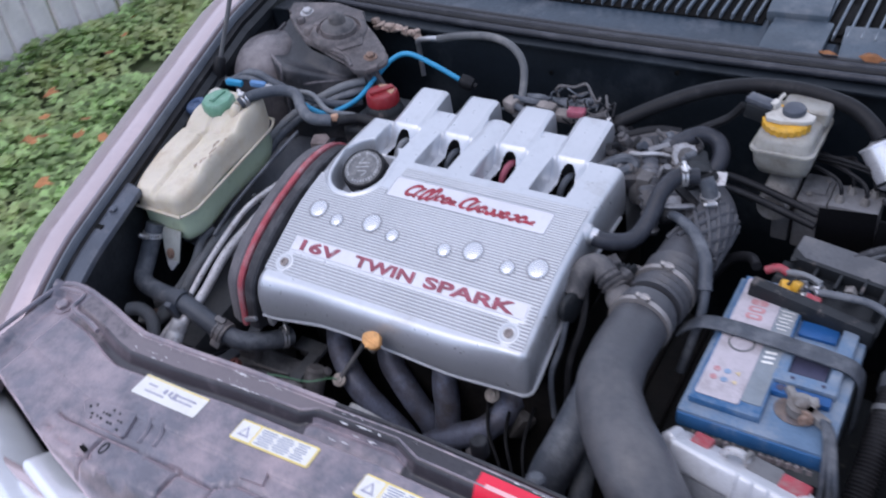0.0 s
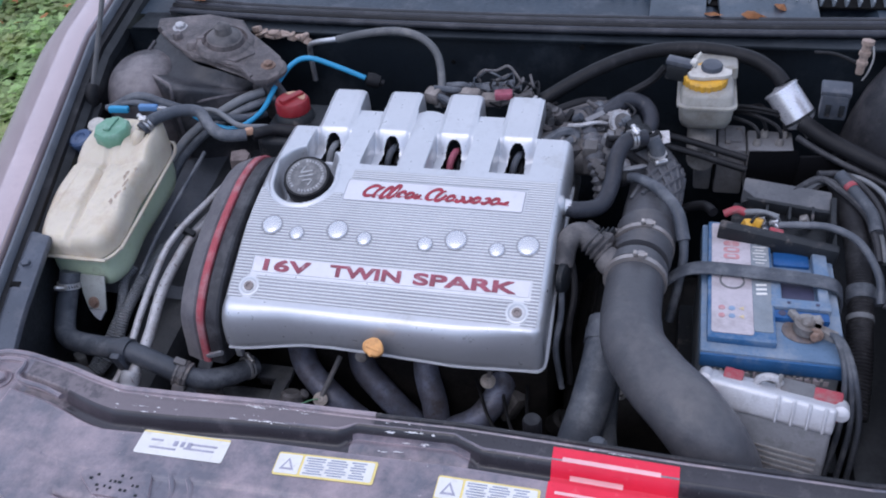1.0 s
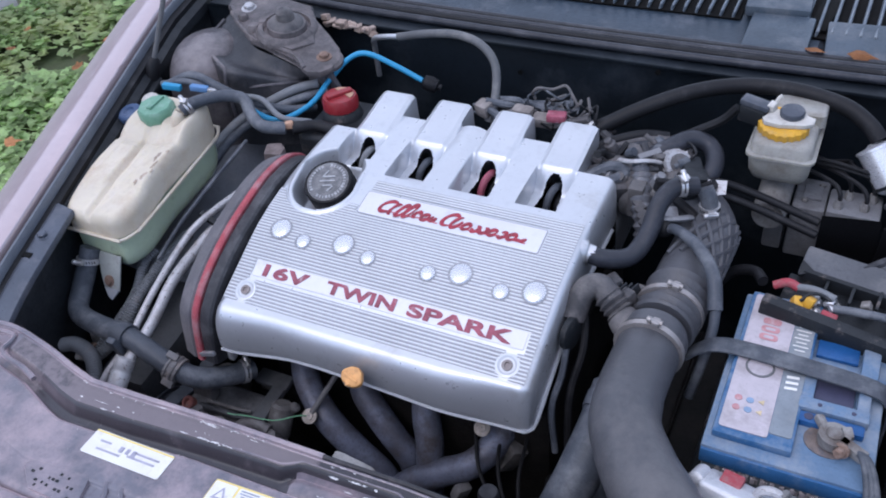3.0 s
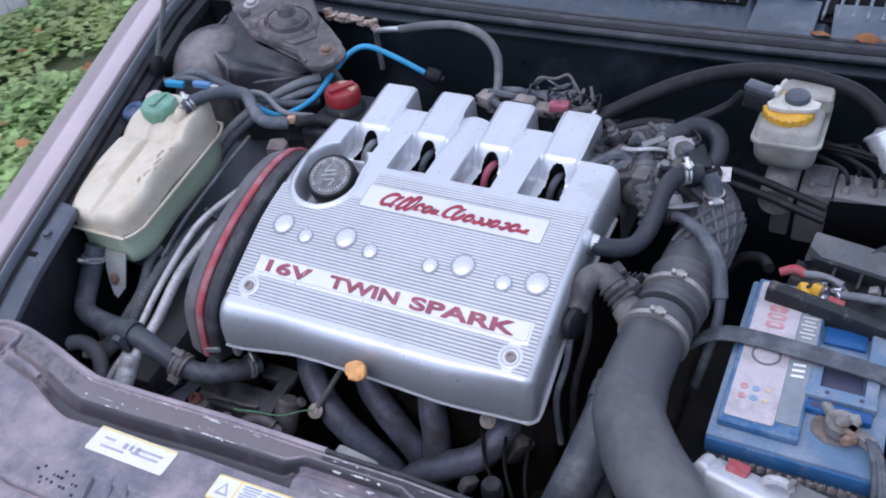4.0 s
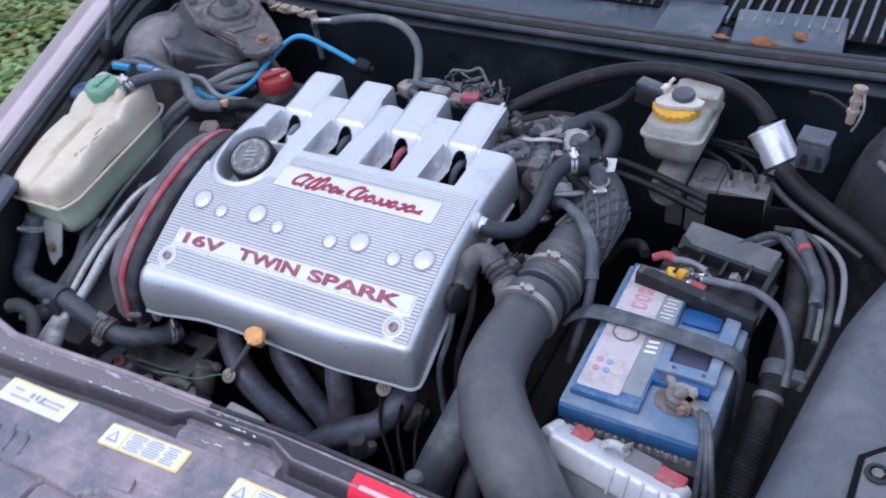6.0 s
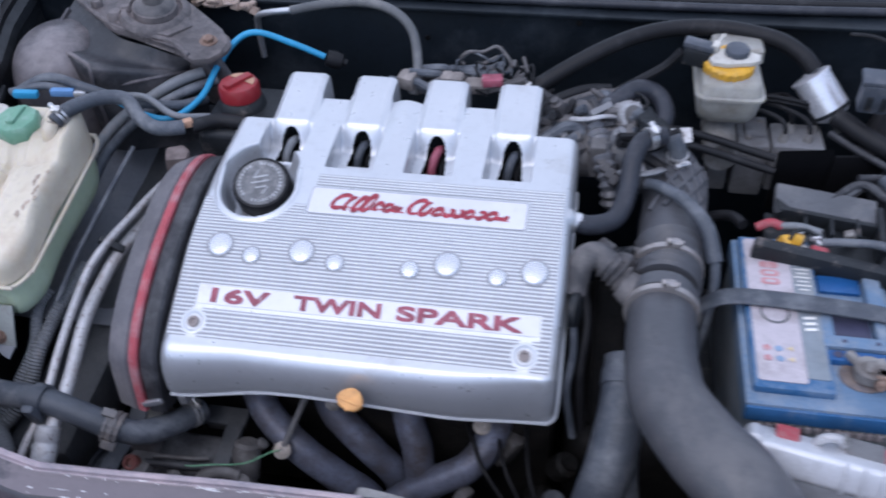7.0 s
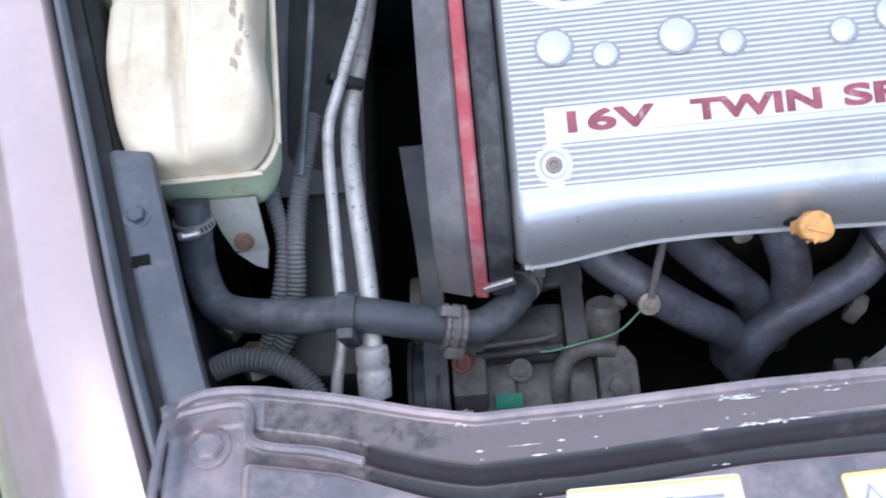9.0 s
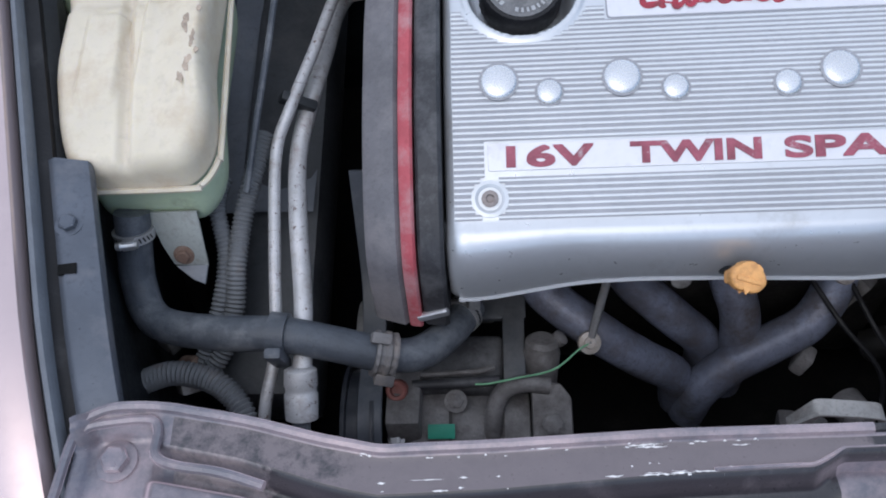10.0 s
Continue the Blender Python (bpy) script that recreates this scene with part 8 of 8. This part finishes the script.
for i, (ux, uy) in enumerate(((0.523, 0.452), (0.558, 0.456), (0.535, 0.478), (0.566, 0.480))):
    part("brake_pipe", tube([(ux, uy, 0.803), (ux, uy + 0.001, 0.824), (ux - 0.010, uy + 0.010, 0.835), (ux - 0.035, uy + 0.022, 0.839 + 0.002 * i), (ux - 0.075 + 0.01 * i, uy + 0.045, 0.836), (0.445 + 0.01 * i, 0.53, 0.82)], 0.0032, 8), RUBBER_DARK, abs_)
    part("union_nut", lathe([(0.0068, 0), (0.0068, 0.008), (0.005, 0.010), (0.005, 0.014)], (ux, uy, 0.803), (0, 0, 1), 6), CAST, abs_)
for dz in (0.0, 0.006):
    part("brake_pipe", tube([(0.47, 0.50, 0.842 + dz), (0.505, 0.492, 0.846 + dz), (0.55, 0.486, 0.842 + dz), (0.60, 0.49, 0.825 + dz)], 0.003, 8), RUBBER_DARK, abs_)
q4 = [Vector(p) for p in ((0.506, 0.384, 0.735), (0.584, 0.404, 0.735), (0.582, 0.404, 0.828), (0.506, 0.384, 0.834))]
plate = raw(q4 + [p + Vector((0, 0.004, -0.006)) for p in q4], [(0, 1, 2, 3), (7, 6, 5, 4)] + [(i, i + 4, (i + 1) % 4 + 4, (i + 1) % 4) for i in range(4)])
solo("black_bracket", plate, BLACK_MATT, "folded black sheet bracket", "bracket")
solo("black_bracket", rbox((0.075, 0.006, 0.075), pose(0.620, 0.413, 0.777, 0, 3, 12), 0.002), BLACK_MATT, "flat black bracket arm", "bracket")
for i, (dz, dy) in enumerate(((0.0, 0.0), (-0.012, -0.014))):
    solo("brake_cable", tube([(0.345, 0.372 + dy, 0.862 + dz), (0.372, 0.400 + dy, 0.846 + dz), (0.42, 0.405 + dy, 0.832 + dz), (0.47, 0.400 + dy, 0.820 + dz), (0.505, 0.392 + dy, 0.815 + dz)], 0.0058, 10), RUBBER_DARK, "smooth black cable to the bracket", "cable", "black cables")

# ---- battery corner ----
GRIME_TAN = mat("brown grime", (0.17, 0.135, 0.12), 0.8, 0, 0.35, 60, (0.10, 0.10, 0.12), 0.35, 50)
bat = thing("battery", (0.528, 0.105, 0.61), "dusty blue car battery with a worn label", "battery")
BX0, BX1, BY0, BY1, BT = 0.440, 0.618, -0.022, 0.245, 0.791
part("case", rbox((BX1 - BX0 - 0.006, BY1 - BY0 - 0.008, 0.155), pose((BX0 + BX1) / 2, (BY0 + BY1) / 2, BT - 0.105), 0.006), BLUE_PALE, bat, "pale dusty battery case")
part("lid", rbox((BX1 - BX0, BY1 - BY0, 0.030), pose((BX0 + BX1) / 2, (BY0 + BY1) / 2, BT - 0.0165), 0.004), BLUE_DUSTY, bat, "dusty pale blue lid")
part("front_stripe", rbox((BX1 - BX0 - 0.002, 0.005, 0.022), pose((BX0 + BX1) / 2, BY0 - 0.0006, BT - 0.0165), 0.0015), BLUE_EDGE, bat, "cleaner blue front edge")
part("raised_top", rbox((0.086, BY1 - BY0 - 0.020, 0.012), pose(0.491, (BY0 + BY1) / 2 + 0.006, BT + 0.002), 0.003), BLUE_BAT, bat)
lab = part("label_sheet", prism(rounded(0.053, 0.232, 0.004), pose(0.4795, 0.1195, BT + 0.0082), 0.0008), LABEL, bat, "worn grey-pink paper label")
part("label_side", prism(rounded(0.024, 0.225, 0.003), pose(0.5185, 0.124, BT + 0.0082), 0.0008), BLUE_PALE, bat)
for i in range(17):
    if i not in (7, 8, 9):
        part("print_tick", rbox((0.0034, 0.0006, 0.0046 if i % 3 else 0.0064), pose(BX0 + 0.022 + i * 0.0082, BY0 + 0.0036, BT - 0.0375), 0.0001, 1), WHITE, bat)
zl = BT + 0.0093
for i in range(5):
    part("print_block", prism(rounded(0.022, 0.011, 0.004, 3), pose(0.480, 0.160 + i * 0.0145, zl), 0.0004), RED_FADED, lab, "faded red logo block")
    if i in (0, 1, 3):
        part("print_gap", prism(rounded(0.012, 0.0045, 0.002, 3), pose(0.480, 0.160 + i * 0.0145, zl + 0.0004), 0.0003), LABEL, lab)
part("print_ring", lathe([(0.017, 0), (0.017, 0.0005), (0.0145, 0.0006)], (0.480, 0.107, zl), (0, 0, 1), 26), GREY_PLASTIC, lab)
part("print_ring", lathe([(0.0142, 0), (0.0142, 0.0007), (0.001, 0.0008)], (0.480, 0.107, zl), (0, 0, 1), 26), LABEL, lab)
for i, (dx, dy, mt) in enumerate(((0.030, 0.045, RED_FADED), (0.030, 0.030, RED_FADED), (0.043, 0.045, BLUE_FADED), (0.043, 0.030, BLUE_FADED), (0.056, 0.046, TAN_FADED), (0.056, 0.030, TAN_FADED))):
    part("print_symbol", lathe([(0.0044, 0), (0.0044, 0.0005), (0.003, 0.0006)], (BX0 + dx - 0.004, dy + 0.006, zl), (0, 0, 1), 3 if i > 3 else 14), mt, lab)
for i in range(3):
    part("print_bar", rbox((0.014, 0.004, 0.0005), pose(0.518, 0.085 + i * 0.009, zl + 0.0002, 0, 0, 8), 0), WHITE, lab)
for i in range(8):
    part("print_bar", rbox((0.018 if i % 2 else 0.012, 0.0016, 0.0004), pose(0.518, 0.150 + i * 0.007, zl + 0.0002), 0), WHITE, lab)
# handle well in the lid
part("handle_recess", rbox((0.044, 0.038, 0.004), pose(0.565, 0.102, BT + 0.0002), 0.001), HOLE_SHADE, bat, "handle recess with shade in its colour")
part("grip_bar", rbox((0.070, 0.016, 0.012), pose(0.567, 0.0525, BT + 0.001), 0.003), BLUE_CLEAN, bat, "clean dark blue grip face")
part("grip_hole", lathe([(0.005, 0), (0.005, 0.001), (0.003, 0.0012)], (0.543, 0.053, BT + 0.0068), (0, 0, 1), 16), HOLE_SHADE, bat)
part("grip_frame", rbox((0.076, 0.018, 0.014), pose(0.567, 0.0715, BT + 0.003), 0.003), BLUE_DUSTY, bat, "pale handle frame")
for x in (0.537, 0.597):
    part("grip_frame", rbox((0.014, 0.050, 0.012), pose(x, 0.103, BT + 0.003), 0.003), BLUE_DUSTY, bat)
for x in (0.552, 0.588):
    part("grip_hole", lathe([(0.0026, 0), (0.0026, 0.0008), (0.001, 0.0009)], (x, 0.0715, BT + 0.0098), (0, 0, 1), 12), HOLE_SHADE, bat)
part("grip_bar", rbox((0.048, 0.028, 0.006), pose(0.561, 0.171, BT + 0.0005), 0.002), BLUE_CLEAN, bat, "clean blue recess")
part("lid_block", rbox((0.020, 0.055, 0.014), pose(0.598, 0.160, BT + 0.003), 0.004), BLUE_DUSTY, bat)
for x in (BX0 + 0.050, BX0 + 0.135):
    for i in range(6):
        part("moulded_mark", rbox((0.006, 0.001, 0.008), pose(x - 0.028 + i * 0.0105, BY0 + 0.0032, BT - 0.043), 0), LABEL, bat)
for i in range(12):
    part("vent_rib", rbox((0.005, 0.003, 0.010), pose(BX0 + 0.03 + i * 0.0105, BY0 + 0.001, BT - 0.040), 0.0008, 1), LABEL, bat)
# negative terminal
term = thing("battery_clamp", (0.585, 0.02, BT), "dirty battery terminal clamp with grey leads", "terminal")
part("post", lathe([(0.009, 0), (0.009, 0.018), (0.007, 0.020), (0.001, 0.020)], (0.572, 0.030, BT), (0, 0, 1), 18), CAST, term)
part("clamp", lathe([(0.010, -0.006), (0.017, -0.006), (0.017, 0.006), (0.010, 0.006)], (0.572, 0.030, BT + 0.010), (0, 0, 1), 18), CAST, term)
part("ear", rbox((0.032, 0.012, 0.012), pose(0.592, 0.020, BT + 0.010, 0, 0, -30), 0.002), CAST, term)
bolt(term, (0.582, 0.016, BT + 0.010), (-0.4, -1, 0.2), 0.006, 0.012, RUST)
for k, dx in enumerate((0, 0.012, 0.022)):
    part("lead", tube([(0.594, 0.020, BT + 0.010), (0.604 + dx * 0.3, 0.004, BT + 0.014), (0.614 + dx * 0.5, -0.030, BT - 0.006), (0.617 + dx, -0.060, BT - 0.07), (0.608 + dx * 1.3, -0.085, BT - 0.16)], 0.0038, 10), RUBBER, term)
part("grime", prism([(0.026 * (1 + 0.35 * noise.noise(Vector((a, 3, 1)))) * math.cos(radians(a * 15)), 0.022 * (1 + 0.35 * noise.noise(Vector((a, 3, 7)))) * math.sin(radians(a * 15))) for a in range(24)], pose(0.568, 0.030, BT - 0.0012), 0.0014), GRIME_TAN, term, "brown grime round the post")
part("clamp_arm", rbox((0.010, 0.030, 0.008), pose(0.560, 0.040, BT + 0.012, 0, 15, 30), 0.002), CAST, term)
part("clamp_arm", rbox((0.012, 0.014, 0.016), pose(0.584, 0.038, BT + 0.010, 10, 0, 20), 0.003), CAST, term)
# hold-down strap
strap_line = [(0.392, 0.128, 0.770), (0.408, 0.1275, 0.788), (0.428, 0.127, 0.800), (0.460, 0.125, 0.805), (0.530, 0.121, 0.806), (0.600, 0.117, 0.803), (0.620, 0.116, 0.793), (0.626, 0.1155, 0.770), (0.627, 0.115, 0.70)]
solo("battery_strap", ribbon(strap_line, (0.002, 0.026, 0), 0.0035), RUBBER, "grey rubber strap across the battery", "strap")
# positive fuse box
fb = thing("fuse_box", (0.555, 0.26, 0.78), "open black fuse carrier on the battery post", "fuse box")
FUSE_LID = mat("scuffed grey-black lid", (0.085, 0.087, 0.095), 0.55, 0, 0.2, 14, (0.15, 0.145, 0.145), 0.3, 18, 0.3, 260)
part("tray", rbox((0.165, 0.018, 0.034), pose(0.542, 0.196, 0.800, 0, 4, -9), 0.004), BLACK, fb)
part("tray_floor", rbox((0.15, 0.085, 0.008), pose(0.555, 0.243, 0.790, 0, 4, -6), 0.002), BLACK, fb)
part("open_lid", rbox((0.128, 0.050, 0.012), pose(0.560, 0.301, 0.807, 10, 4, -6), 0.004), FUSE_LID, fb, "grey-black open lid")
part("torn_corner", prism([(-0.012, -0.010), (0.010, -0.012), (0.002, 0.010)], pose(0.500, 0.292, 0.812, 20, -10, 30), 0.006, 0.001), BLACK, fb)
part("lid_wall", rbox((0.122, 0.008, 0.034), pose(0.560, 0.279, 0.795, 0, 4, -6), 0.002), BLACK, fb)
part("lid_wall", rbox((0.008, 0.085, 0.034), pose(0.622, 0.262, 0.796, 0, 4, -6), 0.002), BLACK, fb)
for i in range(3):
    part("divider", rbox((0.004, 0.036, 0.024), pose(0.530 + i * 0.032, 0.262, 0.799, 0, 4, -6), 0.001), BLACK, fb)
part("yellow_fuse", rbox((0.012, 0.020, 0.016), pose(0.502, 0.222, 0.808, 20, 10, 20), 0.003), YELLOW_CAP, fb)
part("lead", tube([(0.505, 0.222, 0.815), (0.515, 0.232, 0.822), (0.530, 0.236, 0.820), (0.548, 0.230, 0.812)], 0.0022, 8), BLACK, fb)
part("yellow_fuse", rbox((0.012, 0.014, 0.016), pose(0.516, 0.226, 0.812, -20, 10, -20), 0.003), YELLOW_CAP, fb)
part("pink_fuse", rbox((0.020, 0.012, 0.010), pose(0.541, 0.212, 0.808, 0, 8, -6), 0.002), FUSE_RED, fb)
fr = random.Random(5)
for i in range(14):
    part("bare_link", rbox((fr.uniform(0.006, 0.016), fr.uniform(0.005, 0.014), fr.uniform(0.004, 0.012)), pose(fr.uniform(0.515, 0.585), fr.uniform(0.222, 0.250), fr.uniform(0.800, 0.814), fr.uniform(-30, 30), fr.uniform(-30, 30), fr.uniform(0, 90)), 0.0015, 1), ALU if i % 3 else CAST, fb)
part("red_lead", tube([(0.470, 0.252, 0.806), (0.486, 0.254, 0.814), (0.500, 0.250, 0.812)], 0.006, 10), FUSE_RED, fb, "red lead end")
part("lead", tube([(0.498, 0.250, 0.813), (0.52, 0.246, 0.818), (0.545, 0.238, 0.817)], 0.005, 10), CONDUIT, fb)
part("lead", tube([(0.545, 0.225, 0.812), (0.575, 0.222, 0.818), (0.615, 0.215, 0.822), (0.650, 0.190, 0.818), (0.672, 0.145, 0.80), (0.676, 0.115, 0.775)], 0.0055, 12), RUBBER, fb, "grey cable curving to the loom")
solo("cable", tube([(0.455, 0.262, 0.80), (0.44, 0.285, 0.795), (0.41, 0.295, 0.775), (0.385, 0.28, 0.74)], 0.0075, 10), RUBBER_DARK, "black cable behind the battery", "cable")
for k in range(3):
    route = [(0.579, 0.321, 0.810), (0.619, 0.353, 0.815), (0.647, 0.330, 0.812), (0.680, 0.291, 0.800), (0.691, 0.249, 0.790), (0.694, 0.208, 0.776)]
    solo("cable", tube([(x + 0.009 * (k - 1), y + 0.006 * (k - 1), z - 0.006 * k) for x, y, z in route], 0.0056 - 0.0008 * k, 8), (LOOM, CONDUIT, LOOM)[k], "black loom cable behind the fuse box", "cable", "loom cables")

# loom beside the battery
loom = thing("wiring_loom", (0.668, 0.12, 0.72), "thick corrugated wiring loom along the inner wing", "wiring loom")
LOOM_LINE = [(0.645, 0.377, 0.790), (0.655, 0.314, 0.782), (0.661, 0.257, 0.770), (0.662, 0.203, 0.757), (0.662, 0.154, 0.742), (0.659, 0.109, 0.724), (0.657, 0.060, 0.700), (0.652, 0.0, 0.665)]
part("corrugated_tube", tube(LOOM_LINE, 0.0162, 18, 9, ribs=0.0052, depth=0.0036), LOOM, loom)
part("strap_band", lathe([(0.0168, -0.011), (0.0205, -0.011), (0.0205, 0.011), (0.0168, 0.011)], (0.662, 0.162, 0.745), (0, 1, 0.3), 24), RUBBER, loom, "grey retaining strap")
part("strap_block", rbox((0.030, 0.020, 0.018), pose(0.684, 0.158, 0.748), 0.004), RUBBER, loom)
part("tie", lathe([(0.0166, -0.004), (0.0188, -0.004), (0.0188, 0.004), (0.0166, 0.004)], (0.660, 0.127, 0.731), (0, 1, 0.35), 22), CONDUIT, loom, "pale cable tie")
for route, r, mt in (([(0.607, 0.354, 0.820), (0.651, 0.360, 0.815), (0.683, 0.323, 0.805), (0.697, 0.281, 0.795), (0.704, 0.221, 0.780), (0.701, 0.181, 0.765), (0.692, 0.14, 0.745)], 0.0052, LOOM),
                     ([(0.625, 0.362, 0.815), (0.668, 0.360, 0.812), (0.700, 0.330, 0.806), (0.712, 0.285, 0.795), (0.714, 0.235, 0.783)], 0.0042, CONDUIT)):
    solo("cable", tube(route, r, 10), mt, "thin cable bundled beside the corrugated loom", "cable", "loom cables")
solo("cable", tube([(0.638, 0.352, 0.822), (0.654, 0.325, 0.816), (0.678, 0.285, 0.803), (0.684, 0.250, 0.793)], 0.0095, 12), RUBBER, "grey taped cable bundle beside the loom", "cable", "loom cables")
solo("red_tape", tube([(0.6505, 0.331, 0.8175), (0.6545, 0.3235, 0.8160)], 0.0100, 12, 2), FUSE_RED, "small red tape band on a cable", "tape")

# aluminium module in front of the battery
CASING = mat("grey cast casing", (0.25, 0.255, 0.27), 0.5, 0.3, 0.2, 25, (0.14, 0.14, 0.145), 0.3, 25, 0.4, 160)
ecu = thing("ignition_module", (0.52, -0.085, 0.70), "pale cast module with fins in front of the battery", "module")
em = pose(0.523, -0.092, 0.735, 62, 0, -11)
part("casing", rbox((0.150, 0.095, 0.038), em, 0.006, 3), CASING, ecu, "grey finned casing")
part("top_rim", rbox((0.152, 0.034, 0.046), em @ pose(0, 0.036, 0), 0.006, 3), ALU_BOX, ecu)
for i in range(4):
    part("fin", rbox((0.004, 0.034, 0.005), em @ pose(0.010 + i * 0.018, 0.036, 0.0232), 0.001, 1), ALU_BOX, ecu)
for i in range(5):
    part("groove_bar", rbox((0.14, 0.003, 0.003), em @ pose(-0.005, -0.044 + i * 0.007, 0.0195), 0.0005, 1), CAST, ecu)
for x in (-0.080, 0.080):
    part("ear", lathe([(0.010, -0.014), (0.010, 0.014), (0.006, 0.016)], em @ Vector((x, 0.046, 0.0)), em.to_3x3() @ Vector((0, 0, 1)), 16), ALU_BOX, ecu)
part("lug", tube([Vector((0.524 + 0.014 * math.cos(a / 10 * 2 * math.pi), -0.058, 0.778 + 0.013 * math.sin(a / 10 * 2 * math.pi))) for a in range(11)], 0.0052, 8, 3), PIPE, ecu, "corroded ring lug")
part("lug_wire", tube([(0.534, -0.062, 0.790), (0.538, -0.05, 0.785), (0.54, -0.036, 0.76)], 0.004, 8), CAST, ecu)
solo("module_plug", rbox((0.024, 0.022, 0.022), pose(0.482, -0.052, 0.772, 0, 0, -11), 0.003), FUSE_RED, "red plug behind the pale module", "connector", "module plugs")
solo("module_plug", rbox((0.034, 0.026, 0.030), pose(0.592, -0.072, 0.768, 0, 0, -11), 0.004), FUSE_RED, "red plug at the end of the pale module", "connector", "module plugs")
solo("module_plug", rbox((0.040, 0.024, 0.026), pose(0.558, -0.062, 0.770, 0, 0, -11), 0.004), GREY_PLASTIC, "grey plug behind the pale module", "connector", "module plugs")
solo("module_carrier", rbox((0.17, 0.012, 0.12), pose(0.535, -0.036, 0.690, 0, 0, -4), 0.003), BLACK_MATT, "black carrier between battery and module", "bracket")
solo("battery_tray", rbox((0.22, 0.31, 0.02), pose(0.53, 0.11, 0.595), 0.006), BLACK, "flat black battery tray under the battery", "tray")
box = thing("gearbox", (0.40, 0.22, 0.38), "grimy gearbox casing deep in the bay", "gearbox")
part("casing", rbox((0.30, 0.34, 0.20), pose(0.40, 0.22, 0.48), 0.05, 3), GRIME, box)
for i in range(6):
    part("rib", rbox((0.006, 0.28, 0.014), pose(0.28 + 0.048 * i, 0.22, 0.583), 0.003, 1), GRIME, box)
    bolt(box, (0.30 + 0.04 * i, 0.075, 0.578), (0, -0.3, 1), 0.007, 0.008, CAST)
loop = thing("latch_bracket", (0.065, -0.175, 0.70), "pale pressed steel bracket behind the front panel", "bracket")
part("bow", ribbon([(0.030, -0.175, 0.726), (0.040, -0.174, 0.750), (0.046, -0.173, 0.756), (0.065, -0.173, 0.753), (0.084, -0.173, 0.749), (0.094, -0.174, 0.746), (0.098, -0.175, 0.730)], (0, 0.014, 0), 0.003), CAST, loop)
part("gusset", prism([(0.018, 0.725), (0.042, 0.725), (0.042, 0.760), (0.036, 0.752)], Matrix.Translation((0, -0.178, 0)) @ pose(0, 0, 0, 90), 0.003), CAST, loop)
solo("small_stub", lathe([(0.012, 0), (0.012, 0.03), (0.008, 0.034)], (0.325, -0.185, 0.74), (0, 0.3, 1), 14), RUBBER, "dark rubber stub behind the front panel", "fitting")
solo("hood_latch_post", lathe([(0.012, 0), (0.012, 0.02), (0.010, 0.024)], (0.245, -0.17, 0.765), (0, 0, 1), 16), RUBBER_DARK, "dark post behind the front panel", "fitting")


# black plastic air box along the other wing
def air_box():
    sec = [(0.010, -0.20), (0.0, -0.10), (0.002, -0.05), (0.010, -0.025), (0.026, -0.008), (0.050, 0.0), (0.10, 0.006), (0.15, 0.004), (0.17, -0.01), (0.175, -0.20)]
    ys = [-0.17, -0.165, -0.15] + span(-0.13, 0.28, 0.03) + [0.305, 0.322, 0.332, 0.336]
    shrink = {-0.17: 0.5, -0.165: 0.25, -0.15: 0.08, 0.305: 0.06, 0.322: 0.2, 0.332: 0.42, 0.336: 0.7}
    verts, faces = [], []
    k = len(sec)
    for y in ys:
        s = shrink.get(y, 0.0)
        x0 = 0.677 + 0.145 * (y + 0.1) + 0.02 * soft(y, 0.15, 0.34)
        for dx, dz in sec:
            verts.append((x0 + dx + (0.08 - dx) * s, y, 0.868 + 0.01 * noise.noise(Vector((dx * 9, y * 7, 0))) + (dz if dz < -0.15 else dz - 0.06 * s)))
    for i in range(len(ys) - 1):
        for j in range(k - 1):
            a = i * k + j
            faces.append((a, a + 1, a + 1 + k, a + k))
    faces.append(tuple(range(k)))
    faces.append(tuple(range((len(ys) - 1) * k, len(ys) * k)))
    return raw(verts, faces)


box = thing("air_box", (0.79, 0.08, 0.66), "dusty dark grey plastic air filter box", "air box")
part("housing", air_box(), AIRBOX, box)
END = [(0.764, -0.14), (0.768, -0.044), (0.777, -0.036), (0.800, -0.012), (0.84, 0.01), (0.87, -0.02), (0.87, -0.14)]
part("panel_gap", prism([(x - 0.006, y + 0.006) for x, y in END], pose(0, 0, 0.866), 0.010, 0.001, 1), BLACK_MATT, box)
part("step_panel", prism(END, pose(0, 0, 0.868), 0.014, 0.003), AIRBOX, box, "screwed end panel")
part("screw_ring", lathe([(0.012, 0), (0.012, 0.003), (0.008, 0.004), (0.007, 0.001)], (0.781, -0.060, 0.881), (0, 0, 1), 22), BLACK, box)
bolt(box, (0.781, -0.060, 0.881), (0, 0, 1), 0.006, 0.005, GREY_PLASTIC, False)
